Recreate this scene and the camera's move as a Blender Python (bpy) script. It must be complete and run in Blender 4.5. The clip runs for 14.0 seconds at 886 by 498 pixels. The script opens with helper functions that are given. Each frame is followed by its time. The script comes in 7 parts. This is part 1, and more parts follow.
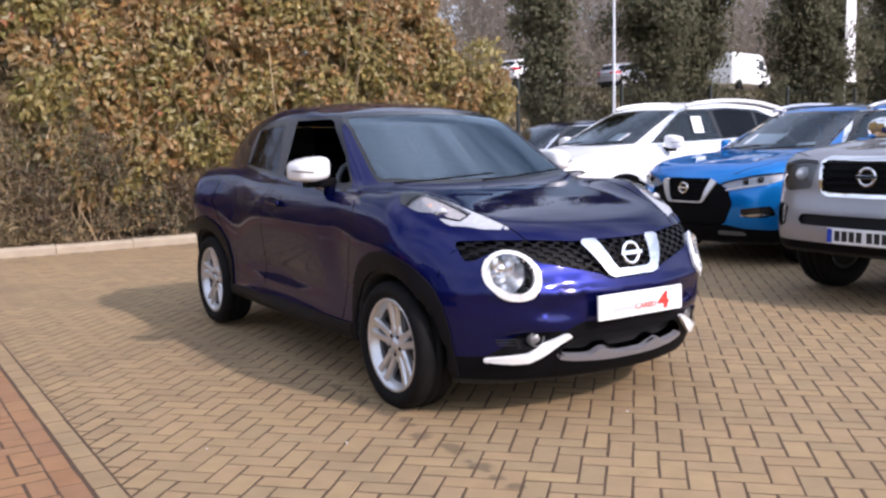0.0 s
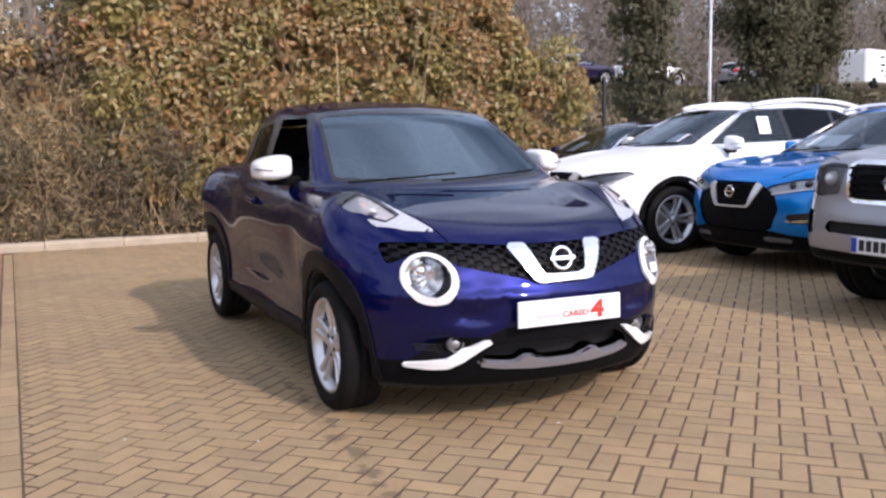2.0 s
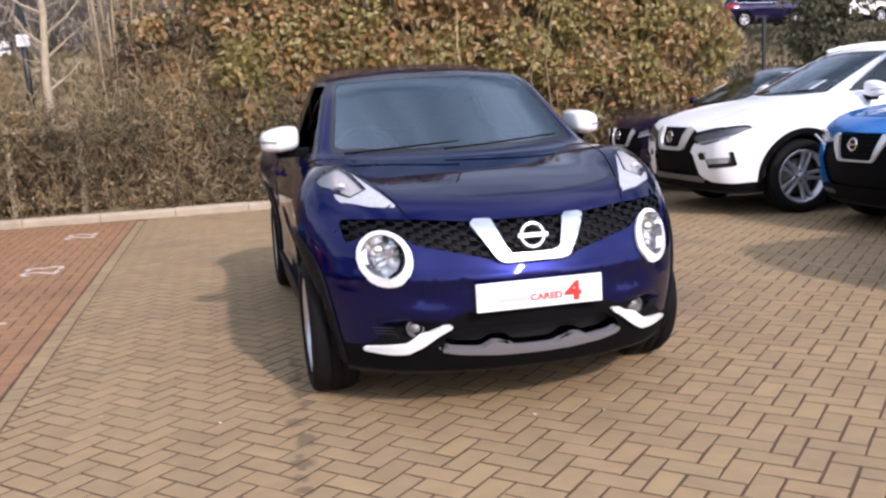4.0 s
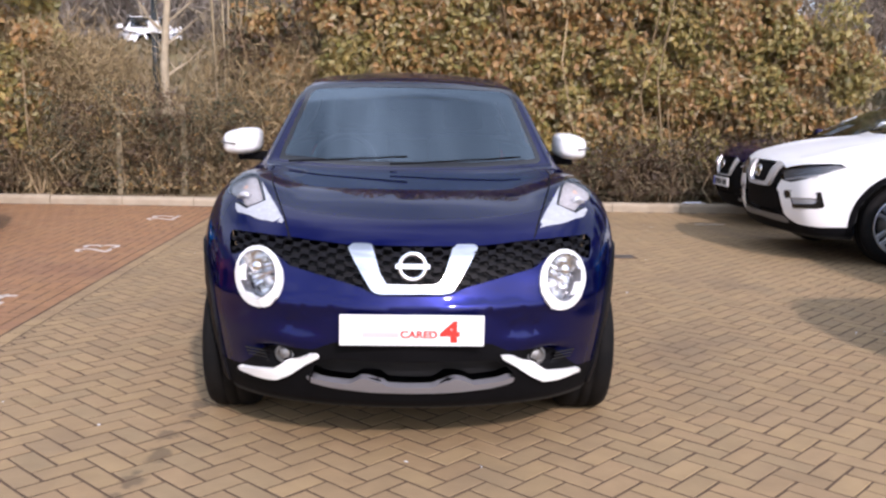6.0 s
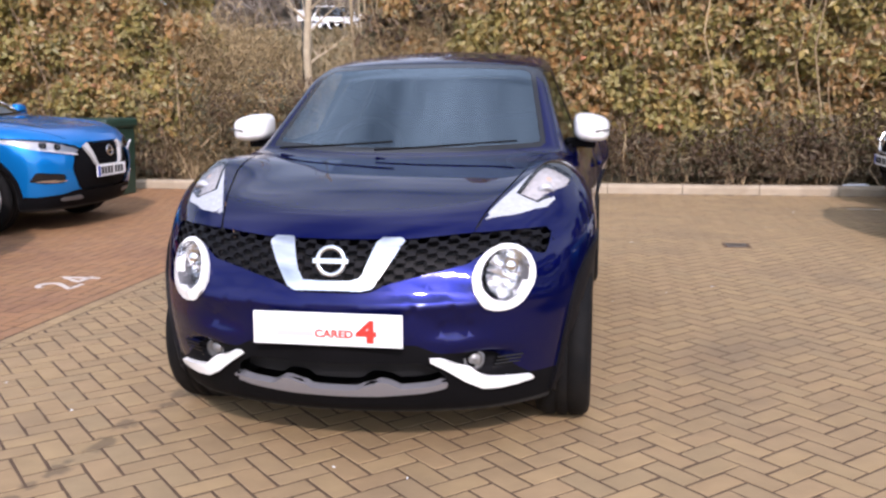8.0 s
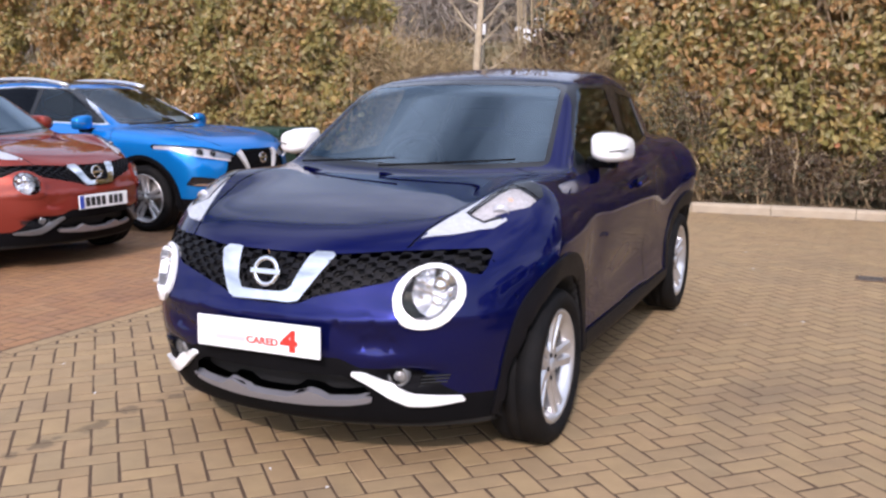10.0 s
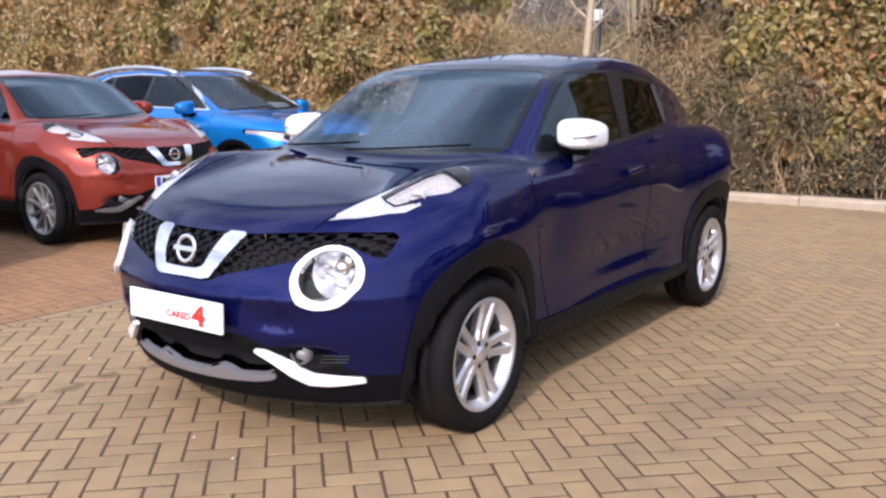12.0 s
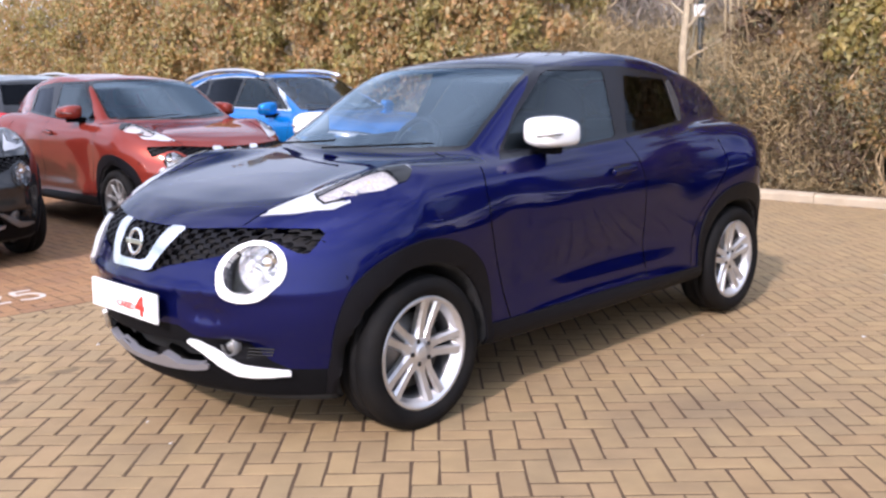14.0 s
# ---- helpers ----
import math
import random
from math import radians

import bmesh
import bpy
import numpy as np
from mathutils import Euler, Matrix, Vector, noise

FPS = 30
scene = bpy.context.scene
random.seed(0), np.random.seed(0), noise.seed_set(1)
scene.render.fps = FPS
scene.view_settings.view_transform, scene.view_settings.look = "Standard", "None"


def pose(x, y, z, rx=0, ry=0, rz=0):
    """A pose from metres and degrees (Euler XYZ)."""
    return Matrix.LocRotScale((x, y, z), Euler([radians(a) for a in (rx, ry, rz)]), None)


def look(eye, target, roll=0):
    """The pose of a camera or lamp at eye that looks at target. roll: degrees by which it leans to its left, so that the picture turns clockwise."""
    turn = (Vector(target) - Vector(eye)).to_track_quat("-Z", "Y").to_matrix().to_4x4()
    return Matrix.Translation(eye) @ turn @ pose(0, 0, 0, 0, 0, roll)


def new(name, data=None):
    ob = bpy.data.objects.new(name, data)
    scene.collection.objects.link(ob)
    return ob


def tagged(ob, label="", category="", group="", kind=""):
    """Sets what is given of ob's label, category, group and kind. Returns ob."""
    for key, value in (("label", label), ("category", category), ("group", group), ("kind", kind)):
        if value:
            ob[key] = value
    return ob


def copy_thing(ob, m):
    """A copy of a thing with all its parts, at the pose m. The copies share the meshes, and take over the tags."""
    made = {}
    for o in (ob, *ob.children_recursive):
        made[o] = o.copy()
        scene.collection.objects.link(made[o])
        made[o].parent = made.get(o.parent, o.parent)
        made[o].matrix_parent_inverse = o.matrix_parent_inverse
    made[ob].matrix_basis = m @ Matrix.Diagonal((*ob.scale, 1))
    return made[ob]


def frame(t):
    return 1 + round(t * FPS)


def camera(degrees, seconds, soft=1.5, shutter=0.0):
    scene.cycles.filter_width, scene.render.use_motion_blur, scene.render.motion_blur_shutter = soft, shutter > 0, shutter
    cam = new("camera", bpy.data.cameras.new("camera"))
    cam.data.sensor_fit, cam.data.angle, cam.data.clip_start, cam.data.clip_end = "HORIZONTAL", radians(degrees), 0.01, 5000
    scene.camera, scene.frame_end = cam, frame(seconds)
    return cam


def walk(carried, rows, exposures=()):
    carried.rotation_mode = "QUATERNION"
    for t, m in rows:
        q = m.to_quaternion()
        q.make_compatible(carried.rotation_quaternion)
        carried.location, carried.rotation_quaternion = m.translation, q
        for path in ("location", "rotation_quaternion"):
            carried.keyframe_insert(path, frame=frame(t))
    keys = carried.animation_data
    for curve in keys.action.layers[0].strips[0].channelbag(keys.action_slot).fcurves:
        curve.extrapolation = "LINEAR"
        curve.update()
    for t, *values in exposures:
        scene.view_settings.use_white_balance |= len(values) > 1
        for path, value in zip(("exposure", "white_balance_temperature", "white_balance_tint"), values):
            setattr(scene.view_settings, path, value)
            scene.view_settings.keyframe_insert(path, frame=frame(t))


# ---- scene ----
cam = camera(51.7, 14.0, soft=2.5)
PATH = [
    (0, (-2.966, -5.004, 1.280), (-1.885, -3.341, 1.040), -1.3),
    (0.5, (-2.762, -5.054, 1.279), (-1.722, -3.366, 1.032), -0.4),
    (1, (-2.586, -5.143, 1.286), (-1.613, -3.413, 1.053), -0.9),
    (1.5, (-2.384, -5.321, 1.282), (-1.497, -3.547, 1.040), -0.6),
    (2, (-2.157, -5.371, 1.266), (-1.312, -3.576, 1.029), -0.9),
    (2.5, (-1.910, -5.350, 1.281), (-1.164, -3.518, 0.999), 0.0),
    (3, (-1.672, -5.419, 1.277), (-1.044, -3.546, 0.977), -0.9),
    (5.5, (-0.305, -5.412, 1.319), (-0.114, -3.450, 0.997), -0.9),
    (6, (-0.042, -5.272, 1.315), (0.049, -3.300, 1.011), 1.1),
    (6.5, (0.161, -5.190, 1.322), (0.177, -3.219, 1.003), 0.4),
    (7, (0.455, -5.166, 1.321), (0.322, -3.198, 1.007), -0.0),
    (7.5, (0.697, -5.075, 1.299), (0.489, -3.117, 0.962), -0.6),
    (8, (0.918, -4.938, 1.320), (0.567, -3.003, 0.974), -0.5),
    (10.5, (2.149, -4.573, 1.344), (1.227, -2.831, 1.020), -0.7),
    (11, (2.365, -4.472, 1.330), (1.357, -2.780, 0.995), -1.3),
    (11.5, (2.537, -4.304, 1.334), (1.466, -2.654, 0.992), -0.1),
    (12, (2.711, -4.180, 1.331), (1.572, -2.577, 0.985), -0.0),
    (12.5, (2.958, -4.077, 1.328), (1.725, -2.543, 0.985), -0.2),
    (13, (3.096, -3.942, 1.310), (1.792, -2.466, 0.972), -0.6),
    (13.5, (3.191, -3.779, 1.313), (1.849, -2.340, 0.970), 0.3),
    (14, (3.310, -3.682, 1.318), (1.933, -2.275, 0.974), -0.5),
]
exposure_rows = [(0.0, -0.15), (2.5, -0.20), (6.0, -0.19), (8.0, -0.08), (10.5, -0.12), (12.0, 0.02), (14.0, 0.20)]
walk(cam, [(t, look(eye, target, roll)) for t, eye, target, roll in PATH], exposure_rows)


# ---- daylight: broken cloud, sun behind the camera's right shoulder ----
SUN_WAY = Vector((-0.42, 1.42, -1.0)).normalized()      # the way the sunlight travels
world = bpy.data.worlds.new("sky")
scene.world = world
world.use_nodes = True
wn, wl = world.node_tree.nodes, world.node_tree.links
wn.clear()
sky = wn.new("ShaderNodeTexSky")
sky.sky_type = "NISHITA"
sky.sun_disc = False
sky.sun_elevation = math.asin(-SUN_WAY.z)
sky.sun_rotation = math.atan2(-SUN_WAY.x, -SUN_WAY.y)
sky.dust_density = 2.0
coords = wn.new("ShaderNodeTexCoord")
cloud = wn.new("ShaderNodeTexNoise")
cloud.inputs["Scale"].default_value = 1.9
cloud.inputs["Detail"].default_value = 4.0
cloud.inputs["Roughness"].default_value = 0.55
cloud.inputs["Distortion"].default_value = 0.4
squash = wn.new("ShaderNodeMapping")
squash.inputs["Scale"].default_value = (1.0, 1.0, 2.2)
edge = wn.new("ShaderNodeValToRGB")
edge.color_ramp.elements[0].position, edge.color_ramp.elements[1].position = 0.31, 0.63
tone = wn.new("ShaderNodeMixRGB")
tone.inputs["Color2"].default_value = (8.9, 9.7, 12.6, 1)
out = wn.new("ShaderNodeOutputWorld")
back = wn.new("ShaderNodeBackground")
back.inputs["Strength"].default_value = 0.15
wl.new(coords.outputs["Generated"], squash.inputs["Vector"])
wl.new(squash.outputs["Vector"], cloud.inputs["Vector"])
wl.new(cloud.outputs["Fac"], edge.inputs["Fac"])
wl.new(edge.outputs["Color"], tone.inputs["Fac"])
wl.new(sky.outputs["Color"], tone.inputs["Color1"])
# the haze brightens smoothly towards the sun
toward = wn.new("ShaderNodeVectorMath")
toward.operation = "DOT_PRODUCT"
toward.inputs[1].default_value = -SUN_WAY
glow = wn.new("ShaderNodeMapRange")
glow.interpolation_type = "SMOOTHSTEP"
glow.inputs["From Min"].default_value, glow.inputs["From Max"].default_value = 0.55, 1.0
glow.inputs["To Min"].default_value, glow.inputs["To Max"].default_value = 1.0, 1.75
haze = wn.new("ShaderNodeVectorMath")
haze.operation = "SCALE"
wl.new(coords.outputs["Generated"], toward.inputs[0])
wl.new(toward.outputs["Value"], glow.inputs["Value"])
wl.new(tone.outputs["Color"], haze.inputs[0])
wl.new(glow.outputs["Result"], haze.inputs["Scale"])
wl.new(haze.outputs["Vector"], back.inputs["Color"])
wl.new(back.outputs["Background"], out.inputs["Surface"])
sun = new("sun", bpy.data.lights.new("sun", "SUN"))
sun.data.energy, sun.data.angle, sun.data.color = 3.85, radians(2.0), (1.0, 0.865, 0.905)
sun.matrix_world = look((20, -20, 20), Vector((20, -20, 20)) + SUN_WAY)

# ---- materials ----
def material(name, colour, rough=0.5, metal=0.0, spread=0.0, scale=8.0, bump=0.0, bump_scale=60.0, coat=0.0,
             second=None, island=False, per_object=False, ramp=None, stain=None, specular=0.5, drip=False):
    """A surface: base colour with two scales of variation, a fine relief, and an optional clear coat.
    ramp: colours picked per island or per object. second: a colour mixed in by a large noise."""
    mat = bpy.data.materials.new(name)
    mat.use_nodes = True
    n, l = mat.node_tree.nodes, mat.node_tree.links
    bsdf = n["Principled BSDF"]
    bsdf.inputs["Roughness"].default_value = rough
    bsdf.inputs["Metallic"].default_value = metal
    bsdf.inputs["Specular IOR Level"].default_value = specular
    bsdf.inputs["Coat Weight"].default_value = coat
    bsdf.inputs["Coat Roughness"].default_value = 0.05
    bsdf.inputs["Coat IOR"].default_value = 1.45
    pos = n.new("ShaderNodeNewGeometry").outputs["Position"]
    base = n.new("ShaderNodeRGB")
    base.outputs[0].default_value = (*colour, 1)
    col = base.outputs[0]
    if ramp:
        r = n.new("ShaderNodeValToRGB")
        r.color_ramp.interpolation = "LINEAR"
        while len(r.color_ramp.elements) < len(ramp):
            r.color_ramp.elements.new(0.5)
        for i, c in enumerate(ramp):
            r.color_ramp.elements[i].position = i / (len(ramp) - 1)
            r.color_ramp.elements[i].color = (*c, 1)
        if island:
            l.new(n.new("ShaderNodeNewGeometry").outputs["Random Per Island"], r.inputs["Fac"])
        else:
            l.new(n.new("ShaderNodeObjectInfo").outputs["Random"], r.inputs["Fac"])
        col = r.outputs["Color"]
    def noise_tex(s, detail=4.0):
        t = n.new("ShaderNodeTexNoise")
        t.inputs["Scale"].default_value, t.inputs["Detail"].default_value = s, detail
        l.new(pos, t.inputs["Vector"])
        return t
    def mix(kind, a, b, fac):
        m = n.new("ShaderNodeMixRGB")
        m.blend_type = kind
        for sock, val in ((m.inputs["Color1"], a), (m.inputs["Color2"], b), (m.inputs["Fac"], fac)):
            if hasattr(val, "is_output"):
                l.new(val, sock)
            else:
                sock.default_value = val
        return m.outputs["Color"]
    if second:
        t = noise_tex(scale * 0.22, 5.0)
        r = n.new("ShaderNodeValToRGB")
        r.color_ramp.elements[0].position, r.color_ramp.elements[1].position = 0.42, 0.62
        l.new(t.outputs["Fac"], r.inputs["Fac"])
        col = mix("MIX", col, (*second, 1), r.outputs["Color"])
    if stain:
        t = noise_tex(stain[1], 6.0)
        r = n.new("ShaderNodeValToRGB")
        r.color_ramp.elements[0].position, r.color_ramp.elements[1].position = 0.52, 0.72
        r.color_ramp.elements[1].color = (stain[2], stain[2], stain[2], 1)
        l.new(t.outputs["Fac"], r.inputs["Fac"])
        col = mix("MIX", col, (*stain[0], 1), r.outputs["Color"])
    if drip:
        # a dribbled oil trail on the paving, along the line x = -0.81 + 0.08 y
        sep = n.new("ShaderNodeSeparateXYZ")
        l.new(pos, sep.inputs[0])
        def op(kind, a, b):
            q = n.new("ShaderNodeMath")
            q.operation = kind
            for sock, val in zip(q.inputs, (a, b)):
                if hasattr(val, "is_output"):
                    l.new(val, sock)
                else:
                    sock.default_value = val
            return q.outputs[0]
        wob = noise_tex(2.2, 2.0).outputs["Fac"]
        off = op("SUBTRACT", op("SUBTRACT", sep.outputs[0], op("MULTIPLY", sep.outputs[1], 0.08)), op("MULTIPLY_ADD", wob, 0.22))
        off.node.inputs[1].links[0].from_node.inputs[2].default_value = -0.92
        near = op("SUBTRACT", 1.0, op("MULTIPLY", op("ABSOLUTE", off, 0.0), 16.0))
        blob = op("MULTIPLY", op("SUBTRACT", noise_tex(9.0, 3.0).outputs["Fac"], 0.46), 9.0)
        inside = op("MULTIPLY", op("LESS_THAN", sep.outputs[1], -0.7), op("GREATER_THAN", sep.outputs[1], -3.4))
        fac = op("MULTIPLY", op("MINIMUM", op("MAXIMUM", op("MULTIPLY", op("MAXIMUM", near, 0.0), blob), 0.0), 0.55), inside)
        col = mix("MIX", col, (0.035, 0.026, 0.018, 1), fac)
    if spread:
        t = noise_tex(scale)
        r = n.new("ShaderNodeMapRange")
        r.inputs["To Min"].default_value, r.inputs["To Max"].default_value = 1 - spread, 1 + spread
        l.new(t.outputs["Fac"], r.inputs["Value"])
        col = mix("MULTIPLY", col, r.outputs["Result"], 1.0)
        g = n.new("ShaderNodeMapRange")
        g.inputs["To Min"].default_value, g.inputs["To Max"].default_value = max(0.02, rough - 0.12 * spread), min(1, rough + 0.25 * spread)
        l.new(noise_tex(scale * 2.3).outputs["Fac"], g.inputs["Value"])
        l.new(g.outputs["Result"], bsdf.inputs["Roughness"])
    l.new(col, bsdf.inputs["Base Color"])
    if bump:
        b = n.new("ShaderNodeBump")
        b.inputs["Strength"].default_value, b.inputs["Distance"].default_value = bump, 0.004
        l.new(noise_tex(bump_scale, 6.0).outputs["Fac"], b.inputs["Height"])
        l.new(b.outputs["Normal"], bsdf.inputs["Normal"])
    return mat


def paint(name, colour, flake=0.5, rough=0.28, coat=1.0):
    """Metallic car paint under a clear coat."""
    mat = material(name, colour, rough=rough, metal=flake, spread=0.06, scale=3.0, coat=coat, specular=0.0)
    mat.node_tree.nodes["Principled BSDF"].inputs["Coat Roughness"].default_value = 0.035
    mat.node_tree.nodes["Principled BSDF"].inputs["Specular Tint"].default_value = (*[0.08 + 0.6 * c for c in colour], 1)
    return mat


def glass(name, tint, gloss=(1.0, 1.0, 1.0), ior=1.52):
    """A tinted pane: clear, with gloss that grows at grazing angles."""
    mat = bpy.data.materials.new(name)
    mat.use_nodes = True
    n, l = mat.node_tree.nodes, mat.node_tree.links
    n.clear()
    clear, shine, mixer = n.new("ShaderNodeBsdfTransparent"), n.new("ShaderNodeBsdfGlossy"), n.new("ShaderNodeMixShader")
    clear.inputs["Color"].default_value = (*tint, 1)
    shine.inputs["Roughness"].default_value = 0.02
    shine.inputs["Color"].default_value = (*gloss, 1)
    fres = n.new("ShaderNodeFresnel")
    fres.inputs["IOR"].default_value = ior
    dirt = n.new("ShaderNodeTexNoise")
    dirt.inputs["Scale"].default_value = 5.0
    l.new(n.new("ShaderNodeTexCoord").outputs["Object"], dirt.inputs["Vector"])
    rr = n.new("ShaderNodeMapRange")
    rr.inputs["To Min"].default_value, rr.inputs["To Max"].default_value = 0.01, 0.06
    l.new(dirt.outputs["Fac"], rr.inputs["Value"])
    l.new(rr.outputs["Result"], shine.inputs["Roughness"])
    l.new(fres.outputs["Fac"], mixer.inputs["Fac"])
    l.new(clear.outputs["BSDF"], mixer.inputs[1])
    l.new(shine.outputs["BSDF"], mixer.inputs[2])
    l.new(mixer.outputs["Shader"], n.new("ShaderNodeOutputMaterial").inputs["Surface"])
    return mat


M = {}
M["paint_purple"] = paint("deep blue metallic paint", (0.0042, 0.0066, 0.079), 0.74, 0.33, 0.78)
M["paint_red"] = paint("burnt red metallic paint", (0.20, 0.030, 0.020), 0.3)
M["paint_blue"] = paint("vivid blue metallic paint", (0.006, 0.19, 0.56), 0.5)
M["paint_white"] = material("white car paint", (0.90, 0.90, 0.90), rough=0.35, spread=0.03, scale=3, coat=0.35)
M["paint_grey"] = paint("silver grey metallic paint", (0.33, 0.33, 0.355), 0.40)
M["paint_dark"] = paint("dark grey metallic paint", (0.03, 0.032, 0.036), 0.4)
M["paint_navy"] = paint("dark purple metallic paint", (0.010, 0.007, 0.040), 0.25)
M["plastic"] = material("black textured plastic", (0.005, 0.005, 0.006), rough=0.65, specular=0.06, spread=0.25, scale=14, bump=0.15, bump_scale=400)
M["cladding"] = material("grey-black grained cladding", (0.006, 0.0058, 0.0075), rough=0.5, specular=0.13, spread=0.25, scale=14, bump=0.15, bump_scale=400)
M["pillar_panel"] = material("dark grey satin panel", (0.045, 0.045, 0.05), rough=0.35, spread=0.15, scale=20)
M["frame"] = material("black window surround", (0.007, 0.007, 0.011), rough=0.25, specular=0.25, spread=0.1, scale=20)
M["gloss_black"] = material("gloss black trim", (0.008, 0.008, 0.009), rough=0.12, spread=0.1, scale=20)
M["seam"] = material("dark panel gap", (0.004, 0.004, 0.005), rough=0.8, spread=0.2)
M["chrome"] = material("chrome", (0.85, 0.85, 0.86), rough=0.08, metal=1.0, spread=0.04, scale=30)
M["bright"] = material("bright silver trim", (0.72, 0.72, 0.73), rough=0.22, metal=0.4, spread=0.06, scale=20)
M["white_trim"] = material("gloss white trim", (0.86, 0.86, 0.85), rough=0.22, spread=0.03, scale=10, coat=0.6)
M["silver"] = material("silver painted alloy", (0.62, 0.62, 0.63), rough=0.30, metal=0.75, spread=0.10, scale=25)
M["dull_silver"] = material("satin silver trim", (0.16, 0.163, 0.172), rough=0.4, metal=0.5, spread=0.08, scale=20)
M["tyre"] = material("tyre rubber", (0.0055, 0.0055, 0.006), rough=0.75, specular=0.15, spread=0.3, scale=30, bump=0.3, bump_scale=160, second=(0.009, 0.008, 0.0075))
M["skid_silver"] = material("satin silver bumper paint", (0.30, 0.30, 0.33), rough=0.36, metal=0.55, spread=0.08, scale=20)
M["rim_grey"] = material("dusty dark silver alloy", (0.30, 0.295, 0.29), rough=0.38, metal=0.6, spread=0.1, scale=20)
M["barrel"] = material("brake-dusted inner rim", (0.10, 0.10, 0.105), rough=0.5, metal=0.5, spread=0.25, scale=25)
M["brake"] = material("brake steel", (0.20, 0.19, 0.18), rough=0.45, metal=0.9, spread=0.2, scale=40)
M["under"] = material("dark underbody", (0.012, 0.012, 0.013), rough=0.9, spread=0.3, scale=10)
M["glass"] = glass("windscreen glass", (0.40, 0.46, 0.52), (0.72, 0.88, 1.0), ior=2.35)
M["glass_clear"] = glass("clear windscreen glass", (0.72, 0.78, 0.80), (0.85, 0.93, 1.0), ior=1.55)
M["glass_side"] = glass("side window glass", (0.20, 0.25, 0.31), (0.8, 0.92, 1.0), ior=1.5)
M["glass_dark"] = glass("privacy glass", (0.022, 0.023, 0.027), (0.5, 0.54, 0.62), ior=1.33)
M["lamp_silver"] = material("silvered lamp housing", (0.46, 0.47, 0.50), rough=0.25, metal=0.15, spread=0.2, scale=45)
M["bowl"] = material("faceted chrome lamp bowl", (0.86, 0.87, 0.89), rough=0.16, metal=1.0, spread=0.05, scale=40, bump=1.0, bump_scale=38)
M["lamp_dark"] = material("smoked lamp lining", (0.24, 0.24, 0.26), rough=0.25, metal=0.7, spread=0.2, scale=45)
M["lamp_hollow"] = material("pale silvered lamp hollow", (0.54, 0.52, 0.52), rough=0.25, metal=0.2, spread=0.3, scale=45)
M["lens"] = glass("lamp lens", (0.97, 0.97, 0.98), ior=1.36)
M["reflector"] = material("lamp reflector", (0.82, 0.83, 0.85), rough=0.2, metal=0.22, spread=0.15, scale=40)
M["lamp_white"] = material("frosted lamp insert", (0.60, 0.61, 0.64), rough=0.3, spread=0.08, scale=30)
M["amber"] = material("pale amber indicator", (0.72, 0.45, 0.30), rough=0.2, spread=0.1, scale=30)
M["tail"] = material("red tail lamp", (0.45, 0.02, 0.03), rough=0.15, spread=0.1, scale=30)
M["fabric"] = material("dark seat fabric", (0.025, 0.025, 0.028), rough=0.9, spread=0.3, scale=40, bump=0.3, bump_scale=300)
M["dash"] = material("dark dashboard", (0.018, 0.018, 0.020), rough=0.7, spread=0.2, scale=30)
M["paper"] = material("white paper", (0.78, 0.79, 0.80), rough=0.7, spread=0.05, scale=12)
M["plate"] = material("white plate", (0.82, 0.82, 0.82), rough=0.35, spread=0.03, scale=20)
M["plate_blue"] = material("blue plate band", (0.02, 0.06, 0.40), rough=0.35, spread=0.05)
M["ink"] = material("black ink", (0.015, 0.015, 0.016), rough=0.5, spread=0.1)
M["ink_red"] = material("red ink", (0.62, 0.03, 0.02), rough=0.5, spread=0.05)
M["ink_grey"] = material("faded grey ink", (0.52, 0.50, 0.50), rough=0.5, spread=0.05)
TAN = [(0.271, 0.186, 0.098), (0.298, 0.206, 0.108), (0.317, 0.215, 0.113), (0.283, 0.202, 0.108), (0.305, 0.211, 0.107), (0.336, 0.233, 0.119), (0.294, 0.197, 0.102)]
RED = [(0.263, 0.134, 0.061), (0.297, 0.154, 0.071), (0.313, 0.168, 0.077), (0.255, 0.134, 0.068), (0.305, 0.170, 0.081), (0.288, 0.151, 0.065)]
BLOCK = dict(rough=0.85, spread=0.22, scale=9, bump=0.5, bump_scale=180)
M["block_tan"] = material("buff concrete block", TAN[1], ramp=TAN, island=True, stain=((0.15, 0.108, 0.07), 0.9, 0.5), drip=True, **BLOCK)
M["block_tan_one"] = material("buff concrete block apart", TAN[1], ramp=TAN, stain=((0.15, 0.108, 0.07), 0.9, 0.5), drip=True, **BLOCK)
M["block_red"] = material("red concrete block", RED[1], ramp=RED, island=True, stain=((0.17, 0.08, 0.05), 0.9, 0.5), **BLOCK)
M["joint"] = material("jointing sand", (0.080, 0.047, 0.025), rough=0.95, spread=0.35, scale=25, bump=0.6, bump_scale=200)
M["kerb"] = material("concrete kerb", (0.40, 0.33, 0.24), rough=0.9, spread=0.2, scale=7, bump=0.5, bump_scale=150, stain=((0.22, 0.17, 0.11), 1.6, 0.6))
M["earth"] = material("rough grass and earth", (0.216, 0.156, 0.085), rough=0.95, spread=0.35, scale=5, bump=0.8, bump_scale=40, second=(0.149, 0.125, 0.058))
M["soil"] = material("bark and soil", (0.10, 0.062, 0.038), rough=0.95, spread=0.45, scale=18, bump=0.9, bump_scale=80, second=(0.16, 0.10, 0.06))
M["mark"] = material("worn white road paint", (0.58, 0.52, 0.46), rough=0.8, spread=0.25, scale=30)
